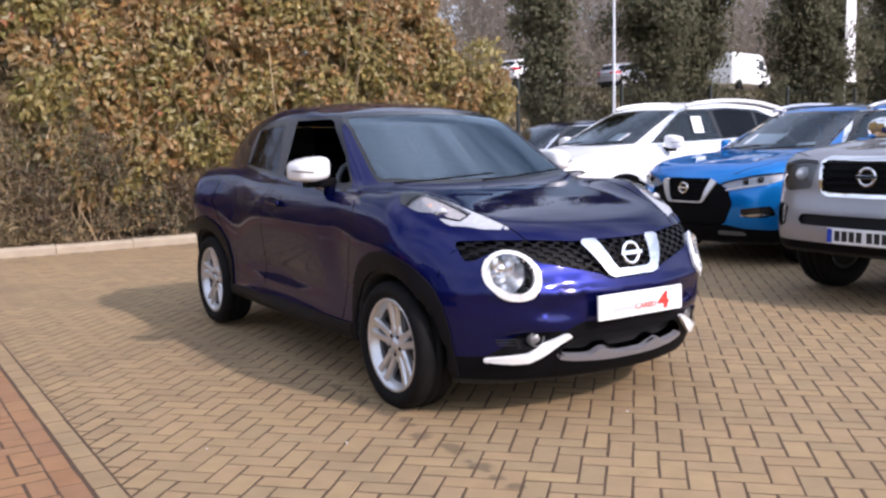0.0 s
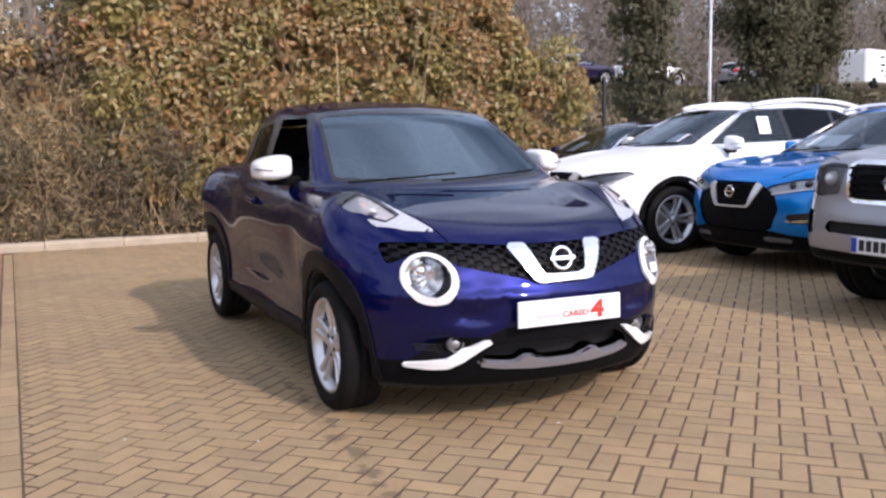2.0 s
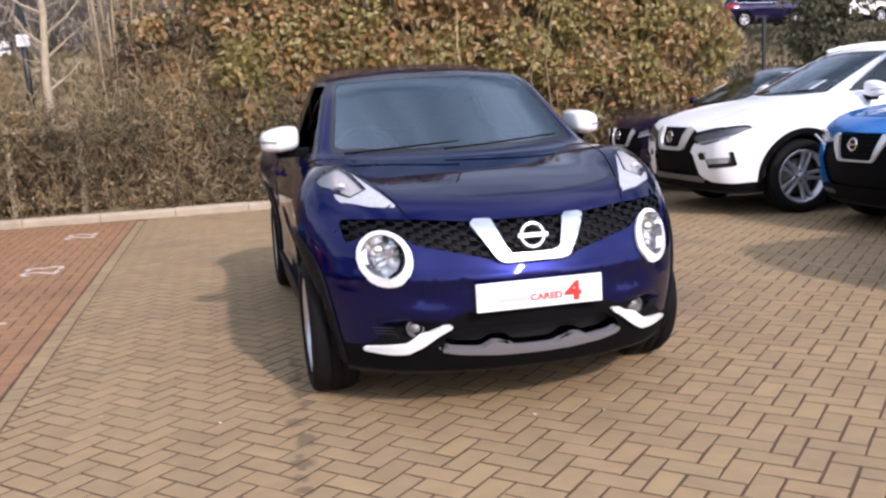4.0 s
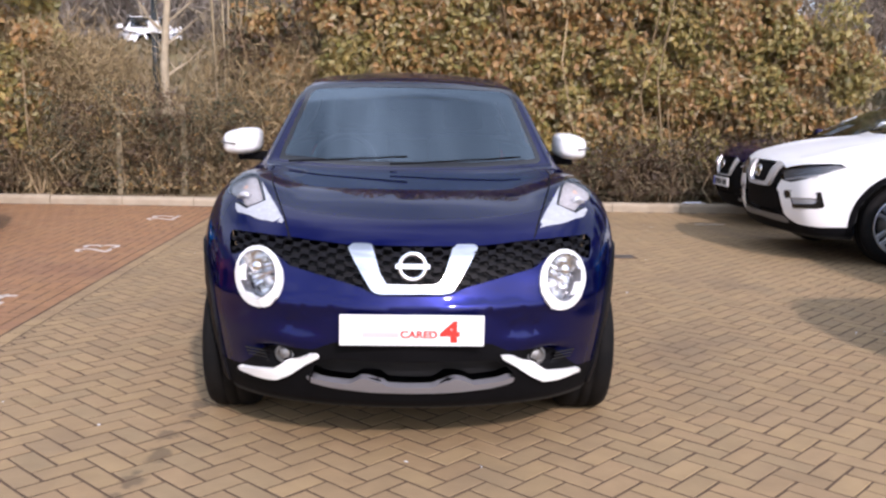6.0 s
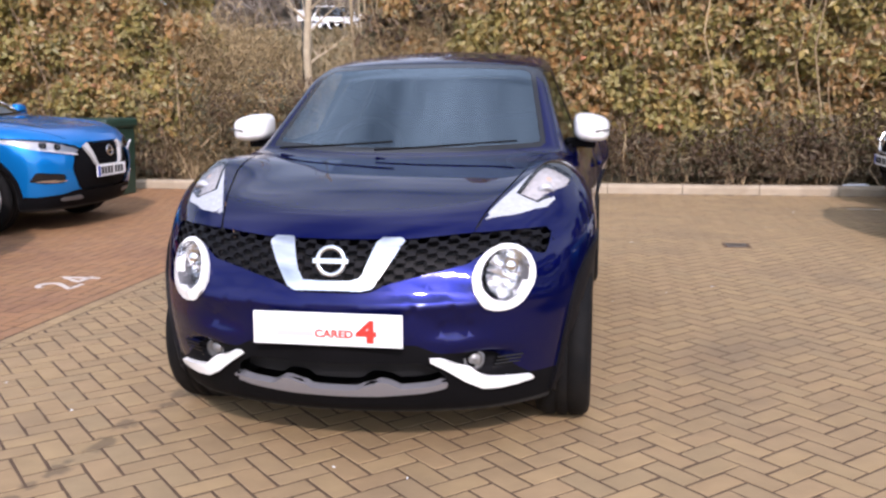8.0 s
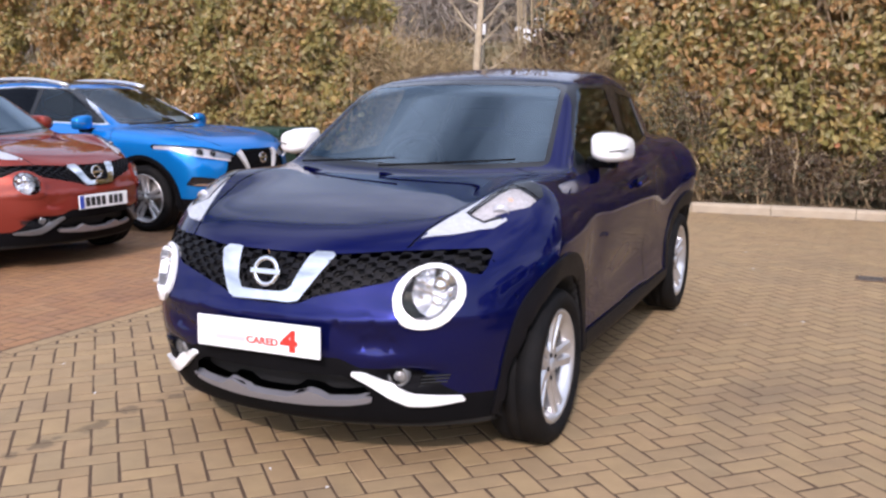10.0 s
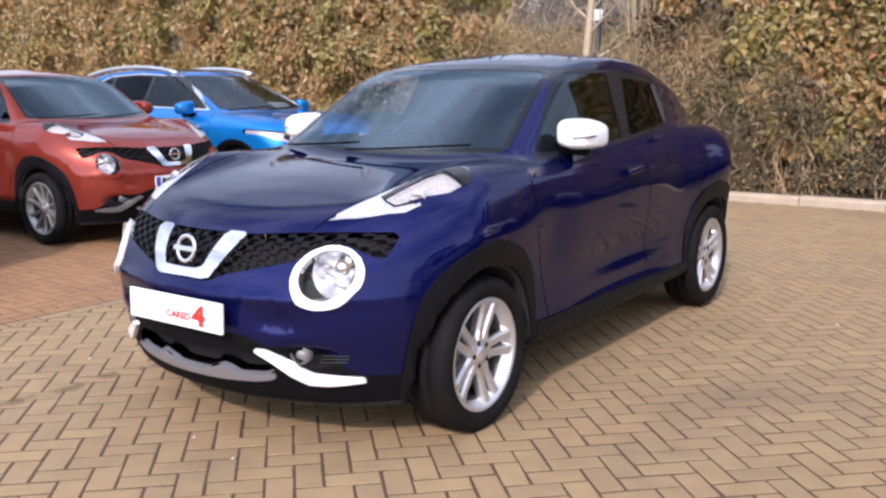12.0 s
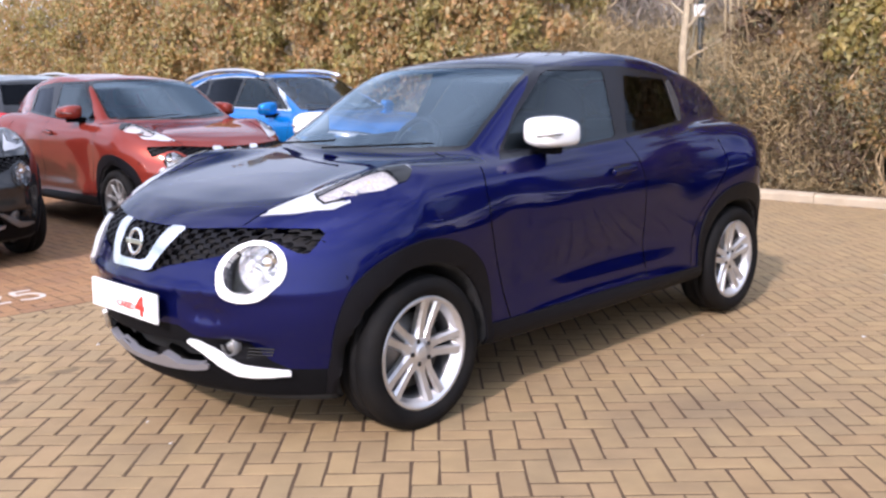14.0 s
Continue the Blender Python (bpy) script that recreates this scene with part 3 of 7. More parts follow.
def wheel(name, parent, m, radius, width, rim, mats, spokes=5, double=True, turn=0.35):
    """A wheel lying along x, its face towards +x; parts: tyre, rim, spokes, hub cap, disc."""
    w = new(name)
    w.empty_display_size = 0.05
    w.parent = parent
    w.matrix_basis = m
    hw = width / 2
    prof = [(-hw * 0.75, rim), (-hw * 0.98, rim + 0.02), (-hw, (rim + radius) / 2), (-hw * 0.93, radius - 0.018), (-hw * 0.72, radius - 0.003), (-hw * 0.3, radius),
            (-hw * 0.26, radius - 0.008), (-hw * 0.20, radius - 0.008), (-hw * 0.16, radius), (hw * 0.16, radius), (hw * 0.20, radius - 0.008), (hw * 0.26, radius - 0.008), (hw * 0.3, radius),
            (hw * 0.72, radius - 0.003), (hw * 0.93, radius - 0.018), (hw, (rim + radius) / 2), (hw * 0.98, rim + 0.02), (hw * 0.80, rim)]
    v, f = lathe(prof, 56)
    mesh_part("tyre", v, f, mats["tyre"], w)
    v, f = lathe([(-hw * 0.75, rim - 0.004), (-hw * 0.6, rim - 0.03), (hw * 0.3, rim - 0.045), (hw * 0.45, rim - 0.036)], 56)
    mesh_part("barrel", v, f, M["barrel"], w)
    v, f = lathe([(hw * 0.45, rim - 0.036), (hw * 0.62, rim - 0.022), (hw * 0.84, rim - 0.014), (hw * 0.88, rim - 0.002), (hw * 0.80, rim + 0.006), (hw * 0.7, rim - 0.002)], 56)
    mesh_part("rim", v, f, mats["rim"], w)
    face = hw * 0.62
    for i in range(spokes):
        a0 = 2 * math.pi * i / spokes + turn
        for s in ((-1, 1) if double else (0,)):
            rows = []
            for r, wd, dx in ((0.045, 0.030, 0.0), (0.09, 0.019, -0.002), (rim * 0.7, 0.0190, 0.006), (rim - 0.012, 0.0235 if double else 0.03, 0.016)):
                if not double:
                    wd *= 1.5 if spokes < 8 else 0.72
                off = s * (0.017 + 0.11 * max(0, r - 0.05))
                for q, xx in ((-wd, face + dx - 0.012), (-wd * 0.62, face + dx), (wd * 0.62, face + dx), (wd, face + dx - 0.012), (wd * 0.8, face + dx - 0.04), (-wd * 0.8, face + dx - 0.04)):
                    ca, sa = math.cos(a0), math.sin(a0)
                    rows.append((xx, ca * r - sa * (off + q), sa * r + ca * (off + q)))
            fs = [(j * 6 + k, j * 6 + (k + 1) % 6, (j + 1) * 6 + (k + 1) % 6, (j + 1) * 6 + k) for j in range(3) for k in range(6)]
            mesh_part("spoke", rows, fs, mats["rim"], w, smooth=False)
    v, f = lathe([(face - 0.03, 0.07), (face - 0.004, 0.066), (face + 0.002, 0.05), (face + 0.001, 0.034), (face + 0.008, 0.031), (face + 0.011, 0.02), (face + 0.012, 0.001)], 28)
    mesh_part("hub_cap", v, f, mats["rim"], w)
    for i in range(5):
        a = 2 * math.pi * (i + 0.5) / 5 + turn
        v, f = lathe([(face - 0.01, 0.011), (face + 0.004, 0.010), (face + 0.006, 0.006), (face + 0.006, 0.0005)], 8)
        mesh_part("wheel_nut", [(p[0], p[1] + 0.048 * math.cos(a), p[2] + 0.048 * math.sin(a)) for p in v], f, M["seam"], w)
    v, f = lathe([(-0.012, 0.06), (-0.012, rim - 0.075), (0.012, rim - 0.075), (0.012, 0.06), (0.03, 0.058), (0.03, 0.001)], 32)
    mesh_part("brake_disc", v, f, M["brake"], w)
    v, f = lathe([(-hw * 0.7, rim - 0.03), (-hw * 0.7, 0.001)], 24)
    mesh_part("back_plate", v, f, M["under"], w)
    return w


def wheels(car, p, mats, **kw):
    for yc in p["axles"]:
        for s in (1, -1):
            m = pose(s * p["track"], yc, p["radius"] + p.get("ride", 0)) @ (pose(0, 0, 0, 0, 0, 0) if s > 0 else pose(0, 0, 0, 0, 0, 180))
            wheel("wheel", car, m, p["radius"], p["tyre"], p["rim"], mats, turn=0.02 if s > 0 and yc < 0 else 0.35, **kw)


def text_mesh(name, body, size, mat, parent, m, label="", bold=0.0, width=None):
    cu = bpy.data.curves.new(name, "FONT")
    cu.body, cu.size, cu.extrude, cu.offset = body, size, 0.0008, bold
    cu.align_x, cu.align_y = "LEFT", "BOTTOM_BASELINE"
    tmp = bpy.data.objects.new(name, cu)
    scene.collection.objects.link(tmp)
    me = bpy.data.meshes.new_from_object(tmp.evaluated_get(bpy.context.evaluated_depsgraph_get()))
    bpy.data.objects.remove(tmp)
    xs = [v.co.x for v in me.vertices]
    if width:
        k = width / (max(xs) - min(xs))
        x0 = min(xs)
        for v in me.vertices:
            v.co.x = (v.co.x - x0) * k
    me.materials.clear()
    me.materials.append(mat)
    ob = new(name, me)
    ob.parent = parent
    ob.matrix_basis = m
    if label:
        ob["label"] = label
    return ob


def plate_bars(car, y, z, seed, x=0.0, tilt=0):
    """A registration plate whose characters are plain bars."""
    pl = part("number_plate", box_bm((-0.26, -0.006, -0.056), (0.26, 0.006, 0.056), 0.004), M["plate"], car, "white number plate with dark bars")
    pl.matrix_basis = pose(x, y, z, tilt)
    part("plate_band", box_bm((-0.256, -0.009, -0.05), (-0.215, -0.0062, 0.05)), M["plate_blue"], pl)
    rnd = random.Random(seed)
    cx = -0.195
    for i in range(7):
        w = 0.040
        if i == 4:
            cx += 0.022
        part("plate_bar", box_bm((cx, -0.009, -0.036), (cx + w, -0.0062, 0.036)), M["ink"], pl)
        cx += w + 0.016
    return pl


def interior(car, lo_y, belt, width, screen_y, right_hand=True):
    """Dashboard, steering wheel, seats and floor."""
    part("dashboard", box_bm((-width, screen_y - 0.05, 0.55), (width, screen_y + 0.55, belt - 0.07), 0.05), M["dash"], car)
    part("cabin_floor", box_bm((-width, screen_y + 0.5, 0.28), (width, 1.5, 0.34)), M["under"], car)
    sx = -0.36 if right_hand else 0.36
    v, f = lathe([(0.016 * math.cos(a), 0.175 + 0.016 * math.sin(a)) for a in np.linspace(0, 2 * math.pi, 10)[:-1]], 36, "y", closed=True)
    sw = mesh_part("steering_wheel", v, f, M["wheel_rim"], car)
    sw.matrix_basis = pose(sx, screen_y + 0.66, belt - 0.045, -24)
    part("wheel_boss", box_bm((-0.075, -0.02, -0.06), (0.075, 0.02, 0.06), 0.015), M["dash"], sw)
    part("wheel_spoke", box_bm((-0.17, -0.01, -0.02), (0.17, 0.01, 0.012), 0.006), M["dash"], sw)
    part("column_cowl", box_bm((sx - 0.17, screen_y + 0.42, belt - 0.12), (sx + 0.17, screen_y + 0.6, belt - 0.01), 0.05), M["dash"], car)
    for x in (-0.36, 0.36):
        st = part("front_seat", box_bm((x - 0.25, screen_y + 0.95, 0.35), (x + 0.25, screen_y + 1.45, 0.62), 0.06), M["fabric"], car)
        bm = box_bm((x - 0.24, -0.07, 0.0), (x + 0.24, 0.07, 0.62), 0.06)
        b = part("seat_back", bm, M["fabric"], st)
        b.matrix_basis = pose(0, screen_y + 1.45, 0.55, -14)
        bm = box_bm((x - 0.13, -0.05, 0.66), (x + 0.13, 0.05, 0.85), 0.045)
        h = part("headrest", bm, M["fabric"], st)
        h.matrix_basis = pose(0, screen_y + 1.45, 0.55, -14)
    part("rear_bench", box_bm((-width + 0.1, 1.0, 0.5), (width - 0.1, 1.25, belt + 0.05), 0.06), M["fabric"], car)
    part("inner_mirror", box_bm((-0.12, screen_y + 0.78, belt + 0.26), (0.12, screen_y + 0.81, belt + 0.33), 0.012), M["gloss_black"], car)


def door_mirror(car, s, x, y, z, shell_mat, w=0.20, h=0.135, d=0.13):
    """A door mirror: rounded shell, grey repeater slit, black foot, mirror glass behind."""
    verts, faces, n1, n2 = [], [], 24, 14
    for i in range(n2 + 1):
        a = -math.pi / 2 + math.pi * i / n2
        for k in range(n1):
            b = 2 * math.pi * k / n1
            def se(c, e):
                return math.copysign(abs(c) ** e, c)
            px = se(math.cos(a), 0.45) * se(math.cos(b), 0.42)
            py = se(math.cos(a), 0.50) * se(math.sin(b), 0.72)
            pz = se(math.sin(a), 0.52)
            taper = 1 - 0.22 * max(0, px * 1.0) + 0.05 * min(0, px)
            yy = py * d / 2 if py < 0 else py * d / 5
            verts.append((s * px * w / 2, yy + 0.03 * max(0, px), pz * h / 2 * taper - 0.010 * px))
    for i in range(n2):
        for k in range(n1):
            q = (i * n1 + k, i * n1 + (k + 1) % n1, (i + 1) * n1 + (k + 1) % n1, (i + 1) * n1 + k)
            faces.append(q if s > 0 else q[::-1])
    mr = mesh_part("door_mirror", verts, faces, shell_mat, car)
    mr.matrix_basis = pose(x * s, y, z)
    fx = sorted((s * 0.02, s * w * 0.495))
    bm = box_bm((fx[0], -d / 2 - 0.002, -0.011), (fx[1], -d / 2 + 0.06, -0.004), 0.002)
    for v in bm.verts:
        v.co.z += 0.10 * abs(v.co.x) - 0.006
        v.co.y += 0.045 * max(0, (abs(v.co.x) / (w / 2))) ** 3
    part("repeater", bm, M["brake"], mr)
    fx = sorted((-s * (w * 0.36), s * w * 0.34))
    part("mirror_glass", box_bm((fx[0], d / 5 - 0.004, -h * 0.32), (fx[1], d / 5 + 0.002, h * 0.31), 0.003), M["chrome"], mr)
    fx = sorted((-s * (w * 0.5 + 0.06), s * w * 0.12))
    bm = box_bm((fx[0], -0.035, -h / 2 - 0.03), (fx[1], 0.025, -h / 2 + 0.018), 0.012)
    part("mirror_foot", bm, M["plastic"], mr)
    return mr


def badge(car, y, z, r, mat, lean=0.0, x=0.0):
    """A round emblem: a ring with a bar across it."""
    v, f = lathe([(a[0] * 0.006, r * 0.84 + a[1] * r * 0.14) for a in ((-1, -1), (-1, 1), (0.6, 1), (1, 0.5), (1, -0.5), (0.6, -1))], 32, "y", closed=True)
    b = mesh_part("emblem", [(p[0], -p[1], p[2]) for p in v], [q[::-1] for q in f], mat, car, "round chrome emblem with a bar")
    b.matrix_basis = pose(x, y, z, lean)
    part("emblem_bar", box_bm((-r * 1.12, -0.009, -r * 0.17), (r * 1.12, 0.003, r * 0.17), 0.002), mat, b)
    return b


JUKE = dict(
    front=[(0.10, -1.86), (0.20, -1.93), (0.30, -1.99), (0.40, -2.025), (0.50, -2.045), (0.60, -2.045), (0.70, -2.02), (0.78, -1.985), (0.86, -1.935), (0.95, -1.83), (1.1, -1.55)],
    bow=0.44, corner=0.48, corner_bow=1.3, rear_bow=0.28, rear_corner=1.5,
    rear=[(0.1, 1.84), (0.4, 1.98), (0.75, 2.0), (1.0, 1.94), (1.2, 1.82)],
    side=[(0.10, 0.76), (0.22, 0.81), (0.32, 0.835), (0.5, 0.835), (0.65, 0.845), (0.80, 0.855), (0.92, 0.850), (1.0, 0.825), (1.08, 0.785), (1.2, 0.72)],
    bulges=[(0.010, -1.27, 0.40, 0.68, 0.26), (0.042, 1.36, 0.34, 0.87, 0.19), (-0.034, 0.05, 0.60, 0.51, 0.17), (0.010, 0.05, 0.55, 0.450, 0.045), (0.010, 0.05, 0.8, 0.88, 0.10), (0.022, 0.0, 0.75, 0.315, 0.05), (0.020, 1.50, 0.22, 1.03, 0.09), (0.030, 1.36, 0.20, 0.93, 0.12), (-0.014, 0.74, 0.20, 0.90, 0.16), (0.016, -1.25, 0.34, 0.80, 0.11), (-0.012, -0.72, 0.16, 0.74, 0.18), (-0.022, -1.74, 0.22, 0.40, 0.09)],
    dents=[(0.022, 0.42, 0.09, 0.552, 0.023), (-0.016, 0.36, 0.36, 0.640, 0.022), (-0.026, 0.54, 0.12, 0.715, 0.10), (0.05, 0.510, 0.085, 0.430, 0.030)], taper=-1.35,
    top=[(-2.2, 0.72), (-2.0, 0.835), (-1.93, 0.868), (-1.8, 0.918), (-1.6, 0.965), (-1.4, 1.0), (-1.1, 1.04), (-0.9, 1.062), (-0.5, 1.08), (0, 1.09), (0.5, 1.105), (1.0, 1.14), (1.4, 1.14), (1.7, 1.09), (2.1, 0.98)],
    crown=0.03, lifts=[(0.055, 0.70, 0.14, -1.32, 0.34)],
    low=[(-2.2, 0.26), (-1.9, 0.215), (-1.6, 0.20), (-1.2, 0.22), (-0.85, 0.275), (0.8, 0.275), (1.5, 0.26), (2.1, 0.34)],
    edge=0.10, shoulder=0.09, blend=0.035,
    screen=(-0.995, 1.055, -0.275, 1.485, 0.36), hatch=(1.93, 1.03, 1.46, 1.40),
    cabin=(0.755, 1.06, 0.43, 0.105),
    roof=[(-0.4, 1.445), (-0.1, 1.497), (0.2, 1.53), (0.45, 1.545), (0.7, 1.533), (0.9, 1.505), (1.05, 1.478), (1.2, 1.445), (1.35, 1.408), (1.45, 1.38), (1.7, 1.30)],
    roof_crown=0.13, axles=(-1.265, 1.265), hub=0.335, arch=0.347, radius=0.310, tyre=0.215, rim=0.225, track=0.757, ride=0.024)


def dealer_plate(car):
    """The show plate on the front: red lettering after a faint grey bar."""
    pl = part("show_plate", box_bm((-0.26, -0.006, -0.056), (0.26, 0.006, 0.056), 0.004), M["plate"], car, "white show plate with red lettering")
    pl.matrix_basis = pose(0, -2.068, 0.563, -2)
    up = pose(0, 0, 0, 90)
    part("faded_bar", box_bm((-0.178, -0.0075, -0.026), (-0.046, -0.0062, -0.006)), M["ink_grey"], pl)
    text_mesh("lettering", "CARED", 0.035, M["ink_red"], pl, pose(-0.042, -0.0068, -0.026) @ up, bold=0.0012, width=0.133)
    text_mesh("numeral", "4", 0.100, M["ink_red"], pl, pose(0.100, -0.0068, -0.038) @ up, bold=0.0045, width=0.072)
    part("plate_holder", box_bm((-0.20, 0.006, -0.05), (0.20, 0.05, 0.05), 0.004), M["plastic"], pl)
    return pl


def honeycomb(x, z, a, bar):
    """Distance field of a hexagonal mesh: below nought on the bars."""
    u, v = x / (a * 1.85), z / a
    best = None
    for ou, ov in ((0, 0), (0.5, 0.5)):
        du, dv = np.abs((u - ou) - np.round(u - ou)), np.abs((v - ov) - np.round(v - ov))
        h = np.maximum(dv * 2, du * 2 * 0.86 + dv) * a / 2
        best = h if best is None else np.minimum(best, h)
    return (a / 2 * 0.86 - best) * 0.8 - bar


def build_juke(name, m, label, c):
    """A small rounded crossover with round lamps in its bumper and boomerang lamps on its wings. c: materials by use."""
    car = thing(name, m, label, "car", "parked cars")
    p = JUKE
    S = Shell(car_field(p), (-1.0, -2.2, 0.12), (1.0, 2.2, 1.65), 0.032)
    rad = lambda x, y, z: np.minimum(*[np.sqrt((y - a) ** 2 + (z - p["hub"]) ** 2) for a in p["axles"]])
    S.cut("wheelhouse", lambda x, y, z: rad(x, y, z) - p["arch"] - 0.018)
    S.cut("under", lambda x, y, z: z - np.where(np.abs(y) < 0.95, 0.292, 0.235))
    screen = [(-0.1, 1.068), (0.30, 1.070), (0.640, 1.085), (0.632, 1.13), (0.548, 1.425), (0.505, 1.452), (0.25, 1.464), (-0.1, 1.467)]
    S.cut("frit", lambda x, y, z: np.maximum(sd_poly(x, z, screen), y - 0.12))
    S.cut("windscreen", lambda x, y, z: np.maximum(sd_poly(x, z, screen) + 0.022, y - 0.10), ("frit",))
    dlo = [(-0.72, 1.045), (-0.50, 1.240), (-0.25, 1.425), (-0.18, 1.446), (0.43, 1.446), (0.88, 1.405), (0.945, 1.385), (0.985, 1.265), (0.925, 1.137), (0.86, 1.128), (0.19, 1.083), (-0.17, 1.064)]
    S.cut("window_frame", lambda x, y, z: np.maximum(sd_poly(y, z, dlo), 0.42 - x))
    fw = [(-0.665, 1.080), (-0.49, 1.228), (-0.225, 1.408), (-0.165, 1.426), (0.266, 1.424), (0.183, 1.099), (-0.17, 1.080)]
    rw = [(0.286, 1.108), (0.439, 1.400), (0.868, 1.372), (0.856, 1.148)]
    S.cut("glass_f", lambda x, y, z: np.maximum(sd_poly(y, z, fw), 0.42 - x), ("window_frame",))
    S.cut("glass_r", lambda x, y, z: np.maximum(sd_poly(y, z, rw), 0.42 - x), ("window_frame",))
    cpan = [(0.886, 1.377), (0.938, 1.368), (0.970, 1.262), (0.915, 1.150), (0.874, 1.146)]
    S.cut("pillar_panel", lambda x, y, z: np.maximum(sd_poly(y, z, cpan), 0.42 - x), ("window_frame",))
    back = [(-0.1, 1.12), (0.52, 1.13), (0.44, 1.38), (-0.1, 1.40)]
    S.cut("rear_glass", lambda x, y, z: np.maximum(sd_poly(x, z, back), 1.3 - y))
    tail = [(0.56, 0.93), (0.66, 1.06), (0.74, 1.06), (0.76, 0.98), (0.70, 0.92)]
    S.cut("tail_lamp", lambda x, y, z: np.maximum(sd_poly(x, z, tail), 1.70 - y))
    # lamps and grille
    ring = lambda x, z: sd_ellipse(x, z, 0.570, 0.714, 0.098, 0.104)
    eye = lambda x, z: sd_ellipse(x, z, 0.573, 0.722, 0.074, 0.082)
    S.cut("lamp_ring", lambda x, y, z: np.maximum(ring(x, z), y + 1.4))
    S.refine("lamp_ring")
    S.cut("lamp_eye", lambda x, y, z: np.maximum(eye(x, z), y + 1.4), ("lamp_ring",))
    grille = [(-0.1, 0.845), (0.25, 0.846), (0.44, 0.860), (0.58, 0.864), (0.70, 0.860), (0.722, 0.852), (0.712, 0.778), (0.696, 0.770), (0.60, 0.822), (0.52, 0.808), (0.455, 0.766), (0.323, 0.736), (0.193, 0.706), (0.13, 0.678), (-0.1, 0.676)]
    S.cut("grille", lambda x, y, z: np.maximum(sd_poly(x, z, grille), y + 1.3))
    wing = [(0.485, -1.765), (0.585, -1.515), (0.645, -1.36), (0.665, -1.28), (0.70, -1.215), (0.75, -1.225), (0.785, -1.275), (0.765, -1.40), (0.715, -1.480), (0.655, -1.560), (0.732, -1.500), (0.70, -1.580), (0.60, -1.690)]
    S.cut("wing_lamp", lambda x, y, z: np.maximum(sd_poly(x, y, wing), 0.82 - z))
    S.refine("wing_lamp")
    upper = [(0.58, -1.58), (0.63, -1.38), (0.68, -1.22), (0.80, -1.22), (0.785, -1.40), (0.72, -1.52), (0.665, -1.60), (0.62, -1.60)]
    S.refine("wing_lamp")
    S.cut("wing_dark", lambda x, y, z: np.maximum(sd_poly(x, y, upper) + 0.012, 0.82 - z), ("wing_lamp",))
    S.cut("wing_edge", lambda x, y, z: np.maximum(np.abs(sd_poly(x, y, upper) + 0.010) - 0.0045, 0.82 - z), ("wing_lamp", "wing_dark"))
    S.cut("wing_tip", lambda x, y, z: np.maximum(-1.315 - y, 0.82 - z), ("wing_dark",))
    # lower bumper and cladding
    low = [(-0.1, 0.500), (0.29, 0.500), (0.36, 0.466), (0.43, 0.462), (0.50, 0.464), (0.56, 0.440), (0.62, 0.385), (0.66, 0.352), (0.75, 0.345), (0.98, 0.37), (0.98, 0.0), (-0.1, 0.0)]
    S.cut("valance", lambda x, y, z: np.maximum(sd_poly(x, z, low), y + 1.42))
    mouth = [(-0.1, 0.432), (0.30, 0.434), (0.365, 0.396), (0.385, 0.366), (0.34, 0.346), (0.225, 0.338), (0.19, 0.366), (0.125, 0.368), (0.088, 0.334), (-0.1, 0.332)]
    S.cut("mouth", lambda x, y, z: np.maximum(sd_poly(x, z, mouth), y + 1.42), ("valance",))
    skid = [(-0.1, 0.372), (0.06, 0.374), (0.10, 0.345), (0.172, 0.370), (0.30, 0.368), (0.395, 0.352), (0.38, 0.334), (0.30, 0.318), (0.15, 0.308), (-0.1, 0.306)]
    S.cut("skid", lambda x, y, z: np.maximum(sd_poly(x, z, skid), y + 1.42), ("valance",))
    S.refine("valance")
    lip = [(0.320, 0.452), (0.373, 0.449), (0.455, 0.402), (0.515, 0.369), (0.662, 0.346), (0.660, 0.331), (0.560, 0.324), (0.500, 0.329), (0.440, 0.364)]
    S.cut("lip", lambda x, y, z: np.maximum(sd_poly(x, z, lip), y + 1.42), ("valance", "mouth", "body", "skid"))
    S.cut("arch_trim", lambda x, y, z: np.maximum(np.maximum(rad(x, y, z) - 0.400 - 0.054 * np.clip((z - 0.40) / 0.25, 0, 1), 0.6 - x), 0.25 - z), ("body", "valance"))
    S.cut("sill", lambda x, y, z: np.maximum(np.maximum(z - 0.362 + 0.012 * y, np.abs(y - 0.0) - 0.95), 0.5 - x))
    S.cut("sill_rear", lambda x, y, z: np.maximum(z - 0.45, 1.4 - y))
    # panels
    hood = [(-0.1, -2.3), (0.40, -2.05), (0.452, -1.87), (0.53, -1.60), (0.59, -1.36), (0.63, -1.10), (0.645, -0.90), (0.5, -0.86), (-0.1, -0.86)]
    S.cut("hood", lambda x, y, z: np.maximum(np.maximum(sd_poly(x, y, hood), 0.848 + 0.05 * x * x - z), y + 0.6))
    fd = [(-0.87, 1.03), (-0.90, 0.95), (-0.885, 0.80), (-0.80, 0.55), (-0.735, 0.368), (0.37, 0.362), (0.29, 0.80), (0.235, 1.095), (0.33, 1.45), (-0.18, 1.45), (-0.27, 1.42)]
    rd = [(0.37, 0.362), (0.80, 0.355), (0.80, 0.50), (0.85, 0.63), (0.99, 0.76), (1.10, 0.90), (1.08, 1.05), (1.0, 1.26), (0.95, 1.40), (0.33, 1.45), (0.235, 1.095), (0.29, 0.80)]
    seams = [fd[:5] + [(0.37, 0.362)], rd[1:7], [(0.37, 0.362), (0.29, 0.80), (0.235, 1.095)]]
    S.cut("front_door", lambda x, y, z: np.maximum(sd_poly(y, z, fd), 0.50 - x))
    S.cut("rear_door", lambda x, y, z: np.maximum(sd_poly(y, z, rd), 0.50 - x))
